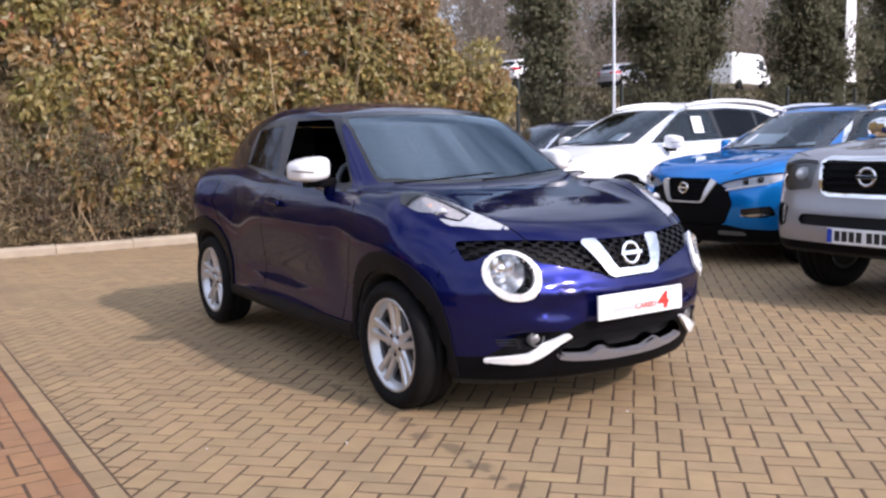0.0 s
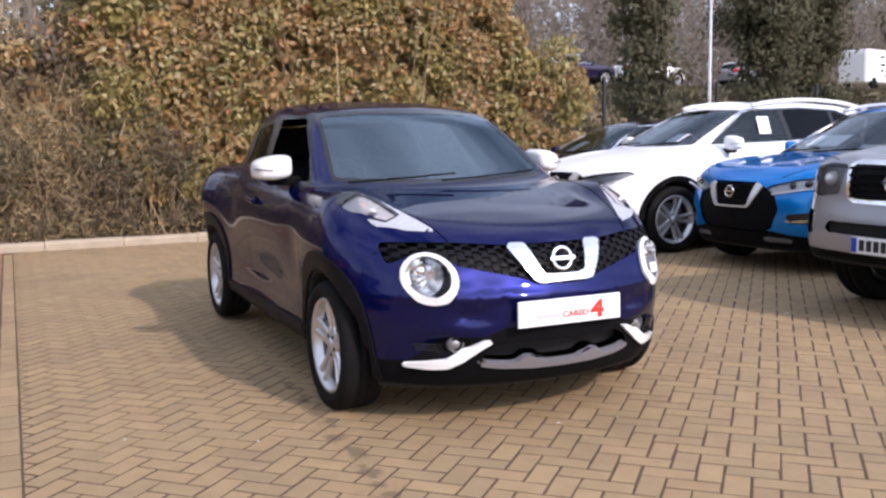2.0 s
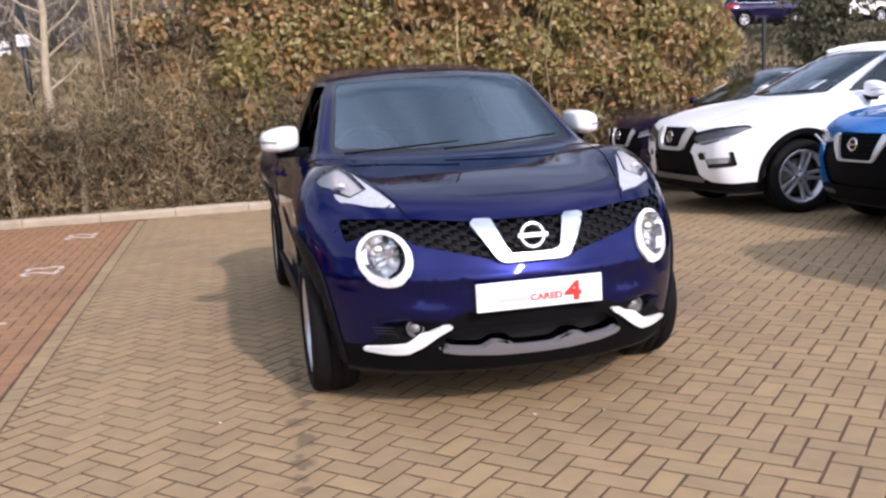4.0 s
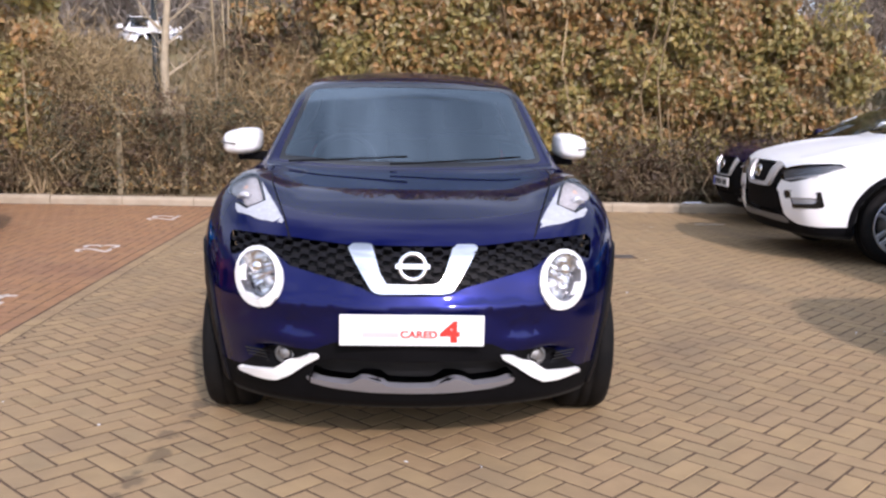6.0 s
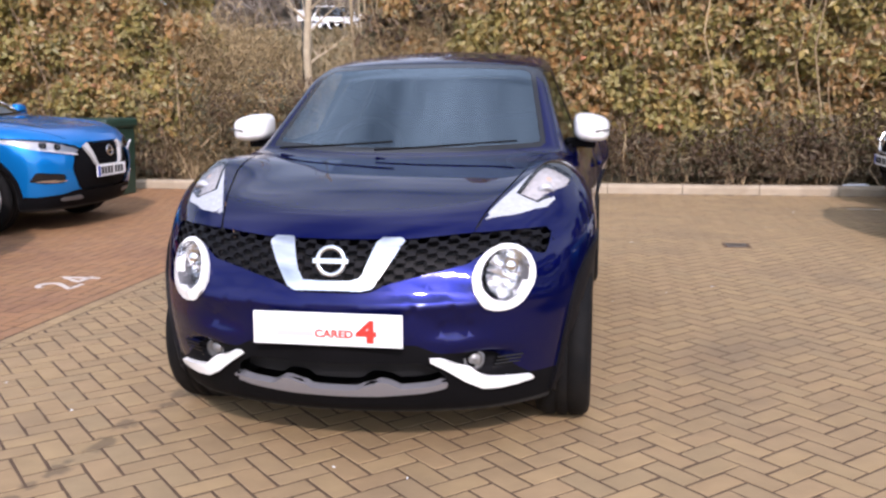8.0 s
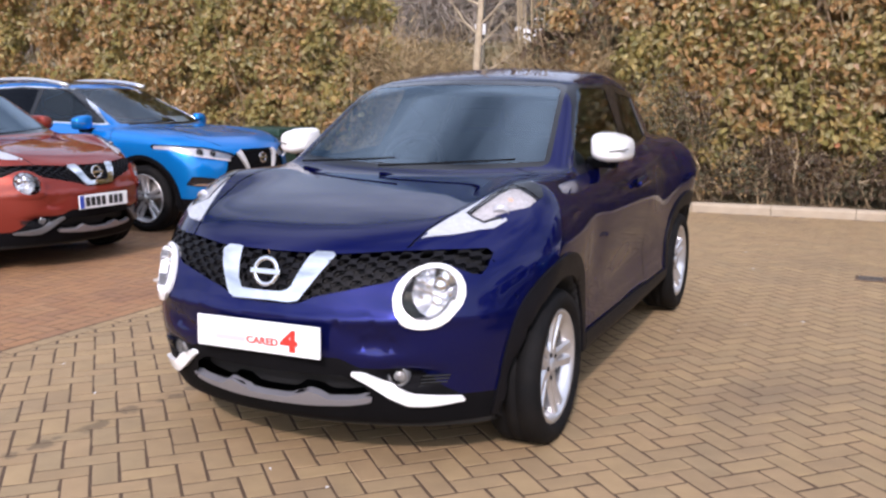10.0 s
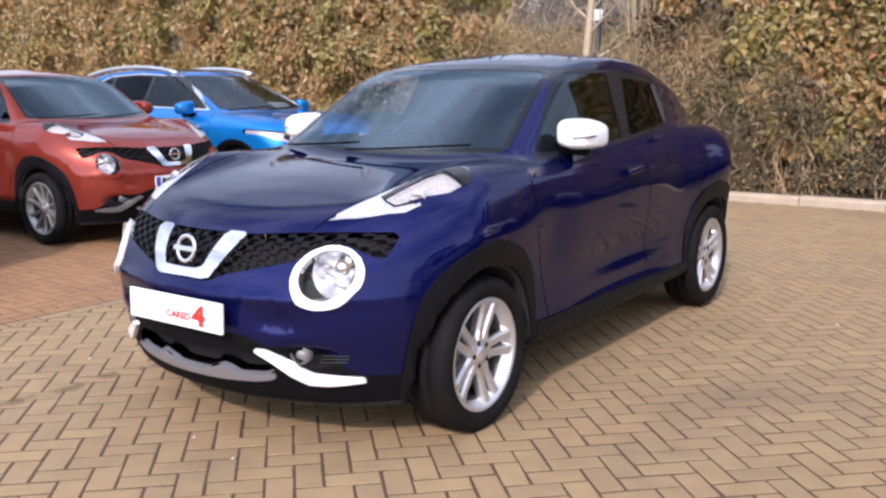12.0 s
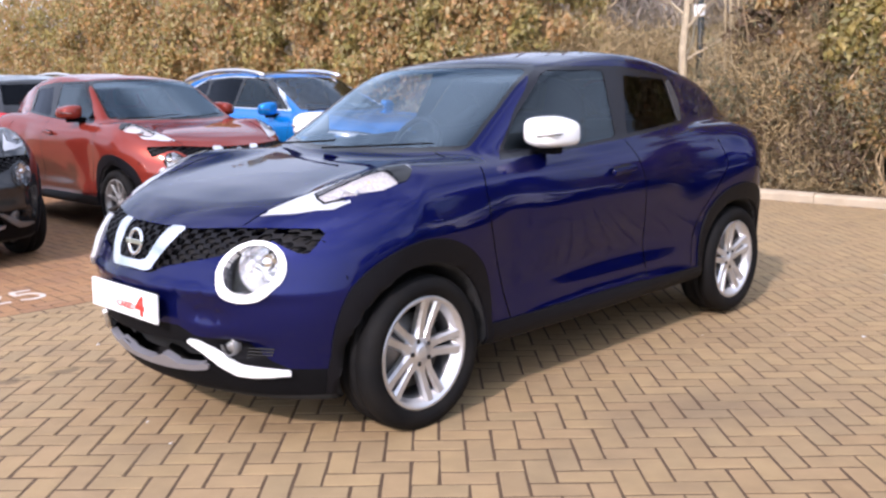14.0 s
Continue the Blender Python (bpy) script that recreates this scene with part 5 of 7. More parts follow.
    S.emit("frit", "screen_edge", M["gloss_black"], car, -0.001)
    S.emit("windscreen", "windscreen", M["glass_clear"], car, -0.002)
    if not tall:
        S.emit("sunroof", "sunroof", M["gloss_black"], car, -0.003, text="dark glass roof panel")
    S.emit("rear_glass", "rear_window", M["glass_dark"], car, -0.002)
    S.emit("under", "underbody", M["under"], car)
    S.emit("sill_rear", "rear_valance", M["plastic"], car)
    S.emit("valance", "lower_bumper", M["plastic"], car)
    S.emit("grille", "grille", M["plastic"], car, -0.02)
    for k in range(5):
        z = (0.668 if tall else 0.665) + 0.035 * k
        w = 0.16 + 0.028 * k
        part("grille_slat", box_bm((-w, -2.162 + 0.010 * k + 0.55 * back_by, z - 0.004), (w, -2.13 + 0.01 * k + 0.55 * back_by, z + 0.004), 0.002), M["plastic"], car)
    S.emit("vee", "grille_bracket", M["bright"], car, 0.014, 0.03, text="bright U-shaped grille bracket")
    badge(car, -2.235 if tall else -2.185, 0.742 if tall else 0.745, 0.058, M["chrome"], -8)
    for x0, x1 in ((-0.10, 0.56), (-0.60, -0.02)):
        pts = [(x0 + (x1 - x0) * k / 6, p["screen"][0] + 0.34 * (x0 + (x1 - x0) * k / 6) ** 2 + 0.002 * k, 1.09 + 0.006 * k) for k in range(7)]
        v, f = tube(pts, 0.008, 6)
        mesh_part("wiper", v, f, M["plastic"], car)
    interior(car, -1, 1.08, 0.64, -0.85)
    wheels(car, p, dict(tyre=M["tyre"], rim=c["rim"]), spokes=5, double=True)
    return car


def repaint(car, swaps):
    """Give a copied car other materials; its meshes become its own."""
    for o in car.children_recursive:
        if o.type == "MESH" and any(s.material in swaps for s in o.material_slots):
            o.data = o.data.copy()
            for i, mt in enumerate(o.data.materials):
                o.data.materials[i] = swaps.get(mt, mt)
    return car


PICKUP = dict(
    front=[(0.10, -2.40), (0.30, -2.50), (0.42, -2.57), (0.55, -2.60), (0.70, -2.585), (0.80, -2.55), (0.95, -2.535), (1.05, -2.50), (1.12, -2.43), (1.2, -2.25)],
    bow=0.16, corner=0.62, corner_bow=1.6,
    rear=[(0.1, 2.5), (0.5, 2.6), (1.2, 2.6)],
    side=[(0.10, 0.80), (0.3, 0.86), (0.5, 0.895), (0.75, 0.905), (0.95, 0.90), (1.08, 0.87), (1.2, 0.82)],
    bulges=[(0.03, -1.70, 0.45, 0.70, 0.30), (0.03, 1.45, 0.45, 0.70, 0.30)], taper=-2.0,
    top=[(-2.8, 1.0), (-2.48, 1.09), (-2.3, 1.135), (-2.0, 1.165), (-1.5, 1.20), (-1.1, 1.22), (0, 1.22), (2.6, 1.22)],
    crown=0.05, lifts=[(0.03, 0.55, 0.15, -1.9, 0.6)], low=[(-2.7, 0.38), (-2.3, 0.36), (2.6, 0.40)],
    edge=0.10, shoulder=0.07, blend=0.035,
    screen=(-1.22, 1.20, -0.42, 1.70, 0.22), hatch=(1.15, 1.22, 1.02, 1.72), cabin=(0.80, 1.20, 0.33, 0.03),
    roof=[(-0.6, 1.70), (-0.3, 1.77), (0.1, 1.80), (0.6, 1.80), (1.1, 1.76)], roof_crown=0.10,
    axles=(-1.70, 1.45), hub=0.385, arch=0.43, radius=0.385, tyre=0.25, rim=0.24, track=0.79)


def build_pickup(name, m, label, c):
    """A double-cab pickup: upright chrome-framed grille, tall lamps, deep bumper."""
    car = thing(name, m, label, "pickup truck", "parked cars")
    p = PICKUP
    S = Shell(car_field(p), (-1.05, -2.75, 0.2), (1.05, 2.75, 1.9), 0.04)
    rad = lambda x, y, z: np.minimum(*[np.sqrt((y - a) ** 2 + (z - p["hub"]) ** 2) for a in p["axles"]])
    S.cut("wheelhouse", lambda x, y, z: rad(x, y, z) - p["arch"] - 0.018)
    S.cut("under", lambda x, y, z: z - 0.40)
    screen = [(-0.1, 1.235), (0.66, 1.25), (0.58, 1.68), (-0.1, 1.72)]
    S.cut("frit", lambda x, y, z: np.maximum(sd_poly(x, z, screen), y + 0.2))
    S.cut("windscreen", lambda x, y, z: np.maximum(sd_poly(x, z, screen) + 0.025, y + 0.22), ("frit",))
    fw = [(-0.95, 1.24), (-0.42, 1.66), (0.0, 1.69), (0.02, 1.25)]
    rw = [(0.10, 1.25), (0.08, 1.69), (0.85, 1.67), (0.95, 1.27)]
    S.cut("glass_f", lambda x, y, z: np.maximum(sd_poly(y, z, fw), 0.45 - x))
    S.cut("glass_r", lambda x, y, z: np.maximum(sd_poly(y, z, rw), 0.45 - x))
    lamp = [(0.43, 1.055), (0.62, 1.065), (0.82, 1.03), (0.90, 0.93), (0.84, 0.85), (0.66, 0.83), (0.47, 0.85)]
    S.cut("lamp", lambda x, y, z: np.maximum(sd_poly(x, z, lamp), y + 2.0))
    frame_poly = [(-0.1, 1.075), (0.36, 1.08), (0.41, 1.05), (0.385, 0.84), (0.33, 0.795), (-0.1, 0.79)]
    S.cut("grille_frame", lambda x, y, z: np.maximum(sd_poly(x, z, frame_poly), y + 2.0))
    S.cut("grille", lambda x, y, z: np.maximum(sd_poly(x, z, frame_poly) + 0.03, y + 2.0), ("grille_frame",))
    slot = [(-0.1, 0.665), (0.52, 0.665), (0.56, 0.63), (0.52, 0.585), (-0.1, 0.58)]
    S.cut("slot", lambda x, y, z: np.maximum(sd_poly(x, z, slot), y + 2.0))
    fog = [(0.66, 0.72), (0.80, 0.735), (0.83, 0.60), (0.74, 0.55), (0.68, 0.58)]
    S.cut("fog", lambda x, y, z: np.maximum(sd_poly(x, z, fog), y + 1.9))
    S.cut("chin", lambda x, y, z: np.maximum(z - 0.46, y + 2.0))
    hood = [(-0.1, -2.9), (0.40, -2.50), (0.74, -2.30), (0.80, -1.8), (0.78, -1.15), (-0.1, -1.15)]
    S.cut("hood", lambda x, y, z: np.maximum(np.maximum(sd_poly(x, y, hood), 1.083 - z), y + 1.0))
    S.cut("seam", lambda x, y, z: np.maximum(np.maximum(sd_line(x, y, hood[1:5]) - 0.005, 1.081 - z), y + 1.0), ("body", "hood"))
    fd = [(-1.05, 1.2), (-1.1, 0.9), (-1.0, 0.45), (0.06, 0.45), (0.06, 1.24)]
    S.cut("seam", lambda x, y, z: np.maximum(sd_line(y, z, fd) - 0.005, 0.55 - x), ("body",))
    S.emit("body", "body", c["paint"], car)
    S.emit("hood", "bonnet", c["paint"], car)
    for s in (1, -1):
        S.emit("glass_f", "window_pane", M["glass_side"], car, -0.004, side=s)
        S.emit("glass_r", "window_pane", M["glass_dark"], car, -0.004, side=s)
        hl = S.emit("lamp", "headlamp", M["lens"], car, 0.004, side=s)
        S.emit("lamp", "lamp_backing", M["dull_silver"], hl, -0.04, side=s)
        v, f = lathe([(-0.03, 0.001), (-0.025, 0.03), (0.0, 0.05), (0.05, 0.055)], 24, "y")
        b = mesh_part("projector", v, f, M["reflector"], hl)
        b.matrix_basis = pose(s * 0.60, -2.45, 0.95, 0, 0, s * 12)
        S.emit("fog", "fog_pocket", M["gloss_black"], car, -0.02, side=s)
        for e in (1, -1):
            S.emit("wheelhouse", "wheel_well", M["under"], car, side=s, end=e)
        door_mirror(car, s, 1.02, -0.72, 1.28, M["chrome"], 0.26, 0.20, 0.16)
    S.emit_pieces("seam", "panel_gap", M["seam"], car, -0.008)
    S.emit("frit", "screen_edge", M["gloss_black"], car, -0.001)
    S.emit("windscreen", "windscreen", M["glass_clear"], car, -0.002)
    S.emit("under", "underbody", M["under"], car)
    S.emit("chin", "lower_bumper", M["plastic"], car)
    S.emit("slot", "lower_intake", M["seam"], car, -0.03)
    S.emit("grille_frame", "grille_frame", M["chrome"], car, 0.014, 0.03, text="chrome grille frame")
    S.emit("grille", "grille_backing", M["seam"], car, -0.03)
    for k in range(5):
        z = 0.845 + 0.048 * k
        part("grille_slat", box_bm((-0.36, -2.545, z - 0.012), (0.36, -2.50, z + 0.006), 0.004), M["plastic"], car)
    badge(car, -2.56, 0.945, 0.072, M["chrome"], -4)
    plate_bars(car, -2.612, 0.525, 9)
    interior(car, -1, 1.2, 0.66, -1.0)
    wheels(car, p, dict(tyre=M["tyre"], rim=c["rim"]), spokes=6, double=False)
    return car


# ---- ground: one sheet to the horizon, paving, kerb, planting bed ----
KERB_Y = 6.68
BLOCK_L, BLOCK_W, GAP = 0.2, 0.1, 0.0086
bm = bmesh.new()
bmesh.ops.create_grid(bm, x_segments=24, y_segments=24, size=900)
for v in bm.verts:
    v.co.z = -0.075
tagged(part("ground", bm, M["earth"]), "rough earth and dry grass beyond the paving", "ground", kind="structure")
paving = tagged(part("paving_bed", box_bm((-14, -15.4, -0.07), (22, KERB_Y + 0.02, -0.0014)), M["joint"]), "sandy joints under block paving", "pavement", kind="structure")


def herringbone(x0, x1, y0, y1, turn, start=(0.0, 0.0)):
    """Middle points and directions of the blocks that lie in a rectangle, in herringbone, turned by degrees."""
    out = []
    c, s = math.cos(radians(turn)), math.sin(radians(turn))
    n = int(max(x1 - x0, y1 - y0) / BLOCK_W) + 10
    cx, cy = (x0 + x1) / 2 + start[0], (y0 + y1) / 2 + start[1]
    for a in range(-3 * n, 3 * n):
        for b in range(-n, n + 1):
            if abs(a * 2 + b * 4) > 3 * n:
                continue
            px, py = a + 4 * b, a
            for mx, my, ang in ((px + 1, py + 0.5, 0), (px + 2.5, py, 90)):
                X, Y = mx * BLOCK_W, my * BLOCK_W
                wx, wy = cx + X * c - Y * s, cy + X * s + Y * c
                if x0 - 0.02 <= wx <= x1 + 0.02 and y0 - 0.02 <= wy <= y1 + 0.02:
                    out.append((wx, wy, ang + turn))
    return out


def block_shape(l, w, gap=GAP):
    """A paving block: chamfered top, low sides."""
    hl, hw, ch = l / 2 - gap / 2, w / 2 - gap / 2, 0.0030
    v = [(sx * (hl - i), sy * (hw - i), z) for i, z in ((0, -0.02), (0, -0.0025), (ch, 0.0)) for sx, sy in ((-1, -1), (1, -1), (1, 1), (-1, 1))]
    f = [(8, 9, 10, 11)] + [(r * 4 + k, r * 4 + (k + 1) % 4, (r + 1) * 4 + (k + 1) % 4, (r + 1) * 4 + k) for r in (0, 1) for k in range(4)]
    return np.array(v), np.array(f)


def lay(name, blocks, mat, label, parent, size=(BLOCK_L, BLOCK_W), seed=1, clip=None):
    """Many blocks as one mesh, each a touch uneven; clip: a range of x to which their corners are held."""
    bv, bf = block_shape(*size)
    rng = np.random.default_rng(seed)
    n = len(blocks)
    B = np.array(blocks)
    ang = np.radians(B[:, 2] + rng.normal(0, 0.35, n))
    c, s = np.cos(ang), np.sin(ang)
    V = np.empty((n, len(bv), 3))
    V[:, :, 0] = B[:, None, 0] + bv[None, :, 0] * c[:, None] - bv[None, :, 1] * s[:, None]
    V[:, :, 1] = B[:, None, 1] + bv[None, :, 0] * s[:, None] + bv[None, :, 1] * c[:, None]
    tx, ty = rng.normal(0, 0.002, (2, n))
    V[:, :, 2] = bv[None, :, 2] + rng.uniform(-0.0004, 0.0008, n)[:, None] + bv[None, :, 0] * tx[:, None] + bv[None, :, 1] * ty[:, None]
    wob = rng.normal(0, 0.0013, (n, 4, 2))
    V[:, :, :2] += np.concatenate([wob, wob, wob + rng.normal(0, 0.0007, (n, 4, 2))], 1)
    if clip:
        # blocks that cross the border are cut along it
        out = (V[:, :, 0].min(1) < clip[0]) | (V[:, :, 0].max(1) > clip[1])
        cv, cf = [], []
        for q in V[out]:
            poly = [tuple(p) for p in q[8:12]]
            for lim, sign in ((clip[0], 1), (clip[1], -1)):
                res = []
                for a, b in zip(poly, poly[1:] + poly[:1]):
                    da, db = sign * (a[0] - lim), sign * (b[0] - lim)
                    if da >= 0:
                        res.append(a)
                    if (da >= 0) != (db >= 0):
                        k = da / (da - db)
                        res.append(tuple(a[i] + k * (b[i] - a[i]) for i in range(3)))
                poly = res
            if len(poly) > 2:
                o = len(cv)
                cv += poly + [(p[0], p[1], -0.02) for p in poly]
                m = len(poly)
                cf += [tuple(range(o, o + m))] + [(o + m + i, o + m + (i + 1) % m, o + (i + 1) % m, o + i) for i in range(m)]
        if cv:
            tagged(mesh_part("cut_blocks", cv, cf, mat, parent, smooth=False), label, kind="stuff")
        V = V[~out]
        n = len(V)
    F = (bf[None] + (np.arange(n) * len(bv))[:, None, None]).reshape(-1, 4)
    me = bpy.data.meshes.new(name)
    me.vertices.add(n * len(bv))
    me.vertices.foreach_set("co", V.ravel())
    me.loops.add(F.size)
    me.loops.foreach_set("vertex_index", F.ravel().astype(np.int32))
    me.polygons.add(len(F))
    me.polygons.foreach_set("loop_start", np.arange(0, F.size, 4, dtype=np.int32))
    me.polygons.foreach_set("use_smooth", [False] * len(F))
    me.materials.append(mat)
    me.update(calc_edges=True)
    ob = new(name, me)
    if parent is not None:
        ob.parent = parent
    return tagged(ob, label, kind="stuff")


STRIP = (-2.29, -2.185)
field_blocks = herringbone(STRIP[1] - 0.13, 13.5, -15.0, KERB_Y - 0.04, 45, (-0.0877, 0.0208))
single = [b for b in field_blocks if -1.45 < b[0] < 1.55 and -3.85 < b[1] < -1.95][:300]
single_set = set(single)
lay("buff_blocks", [b for b in field_blocks if b not in single_set], M["block_tan"], "buff concrete paving blocks in herringbone", paving, seed=3, clip=(STRIP[1] + 0.003, 60))
red_blocks = herringbone(-13.5, -2.29, -15.0, KERB_Y - 0.04, 0)
lay("red_blocks", red_blocks, M["block_red"], "red concrete paving blocks in the parking bays", paving, seed=4, clip=(-60, -2.398))
rows = [(x, -15.0 + 0.2 * i + off, 90) for x, off in (((STRIP[0] + STRIP[1]) / 2, 0.0),) for i in range(108)]
lay("buff_border", rows, M["block_tan"], "border course of buff blocks beside the bays", paving, seed=5)
lay("red_border", [(-2.345, -14.9 + 0.2 * i, 90) for i in range(108)], M["block_red"], "border course of red blocks", paving, seed=6)


def kerb_stone(x0, x1):
    bm = bmesh.new()
    prof = [(0.0, -0.06), (0.0, 0.075), (0.012, 0.098), (0.035, 0.108), (0.125, 0.11), (0.125, -0.06)]
    a = [bm.verts.new((x0, y, z)) for y, z in prof]
    b = [bm.verts.new((x1, y, z)) for y, z in prof]
    for i in range(len(prof)):
        j = (i + 1) % len(prof)
        bm.faces.new((a[i], a[j], b[j], b[i]))
    bm.faces.new(a[::-1])
    bm.faces.new(b)
    bmesh.ops.recalc_face_normals(bm, faces=bm.faces)
    return bm


kerb = tagged(new("kerb"), "pale weathered concrete kerb at the edge of the paving", "kerb", kind="structure")
kerb.matrix_basis = pose(0, KERB_Y, 0)
rnd = random.Random(5)
for i in range(-15, 24):
    k = part("kerb_stone", kerb_stone(i * 0.915 + 0.004, (i + 1) * 0.915 - 0.004), M["kerb"], kerb)
    k.matrix_basis = pose(0, rnd.uniform(-0.004, 0.004), rnd.uniform(-0.006, 0.004))


def bank_height(x, y):
    """The planted strip behind the kerb and the rough bank that climbs behind it."""
    d = np.maximum(y - KERB_Y - 0.1, 0)
    left = 1 / (1 + np.exp((x - 6.5) / 1.2))
    rise_l = 0.06 + 2.6 * np.clip((d - 1.2) / 9.0, 0, 1) ** 1.1
    rise_r = 0.04 + 2.9 * np.clip((d - 4.5) / 11.0, 0, 1) ** 1.15 + 1.15 * np.clip((d - 15.0) / 15.0, 0, 1)
    return left * rise_l + (1 - left) * rise_r


nx, ny = 110, 60
gx = np.linspace(-45, 75, nx)
gy = np.concatenate([np.linspace(KERB_Y + 0.11, KERB_Y + 14, 40), np.linspace(KERB_Y + 15, KERB_Y + 70, ny - 40)])
GX, GY = np.meshgrid(gx, gy, indexing="ij")
rng = np.random.default_rng(2)
GZ = bank_height(GX, GY) + rng.normal(0, 0.02, GX.shape)
verts = np.stack([GX, GY, GZ], -1).reshape(-1, 3)
faces = [(i * ny + j, (i + 1) * ny + j, (i + 1) * ny + j + 1, i * ny + j + 1) for i in range(nx - 1) for j in range(ny - 1)]
tagged(mesh_part("bank", verts, faces, M["earth"]), "rough grassy bank behind the kerb", "ground", kind="structure")


# ---- hedge and thicket ----
def leaf_cloud(points, sizes, seed, droop=0.5, face=None, slim=0.34):
    """Folded leaves at the points: four triangles each."""
    rng = np.random.default_rng(seed)
    n = len(points)
    P = np.asarray(points, float)
    a = rng.normal(0, 1, (n, 3))
    a[:, 2] -= droop
    if face is not None:
        a[:, 1] *= 0.6
    a /= np.linalg.norm(a, axis=1, keepdims=True)
    nrm = rng.normal(0, 0.7, (n, 3)) + (np.array(face) if face is not None else 0)
    nrm[:, 2] += 0.55
    b = np.cross(a, nrm)
    b /= np.maximum(np.linalg.norm(b, axis=1, keepdims=True), 1e-6)
    nn = np.cross(b, a)
    s = np.asarray(sizes)[:, None]
    L, W = s, s * slim
    V = np.stack([P, P + a * L * 0.45 + b * W + nn * W * 0.35, P + a * L - nn * L * 0.12, P + a * L * 0.45 - b * W + nn * W * 0.35], 1)
    V = V.reshape(-1, 3)
    o = np.arange(n)[:, None] * 4
    F = np.concatenate([o + np.array([[0, 1, 2]]), o + np.array([[0, 2, 3]])])
    return V, F


def fast_mesh(name, V, F, mat, parent=None, smooth=False):
    F = np.asarray(F)
    k = F.shape[1]
    me = bpy.data.meshes.new(name)
    me.vertices.add(len(V))
    me.vertices.foreach_set("co", np.asarray(V, np.float32).ravel())
    me.loops.add(F.size)
    me.loops.foreach_set("vertex_index", F.ravel().astype(np.int32))
    me.polygons.add(len(F))
    me.polygons.foreach_set("loop_start", np.arange(0, F.size, k, dtype=np.int32))
    me.polygons.foreach_set("use_smooth", [smooth] * len(F))
    me.materials.append(mat)
    me.update(calc_edges=True)
    ob = new(name, me)
    if parent is not None:
        ob.parent = parent
    return ob


def twigs(n, x0, x1, y0, y1, h0, h1, seed, spread=0.25, r=0.006, base=0.0):
    """Thin bent three-sided stems rising from the ground."""
    rng = np.random.default_rng(seed)
    pieces = []
    for _ in range(n):
        x, y = rng.uniform(x0, x1), rng.uniform(y0, y1)
        h = rng.uniform(h0, h1)
        dx, dy = rng.normal(0, spread, 2) * h
        kx, ky = rng.normal(0, 0.10, 2) * h
        rr = r * rng.uniform(0.5, 1.6)
        z0 = float(bank_height(x, y)) - 0.03 + base * rng.uniform(0, 1)
        pts = [(x, y, z0), (x + dx * 0.3 + kx, y + dy * 0.3 + ky, z0 + h * 0.4), (x + dx * 0.7 - kx * 0.5, y + dy * 0.7, z0 + h * 0.75), (x + dx, y + dy, z0 + h)]
        pieces.append(tube(pts, [rr, rr * 0.8, rr * 0.55, rr * 0.2], 3, cap=False))
    return join(pieces)


def clumps(n, x0, x1, y0, y1, z0, z1, seed, r=(0.2, 0.45)):
    rng = np.random.default_rng(seed)
    return np.stack([rng.uniform(x0, x1, n), rng.uniform(y0, y1, n), rng.uniform(z0, z1, n), rng.uniform(*r, n)], 1)


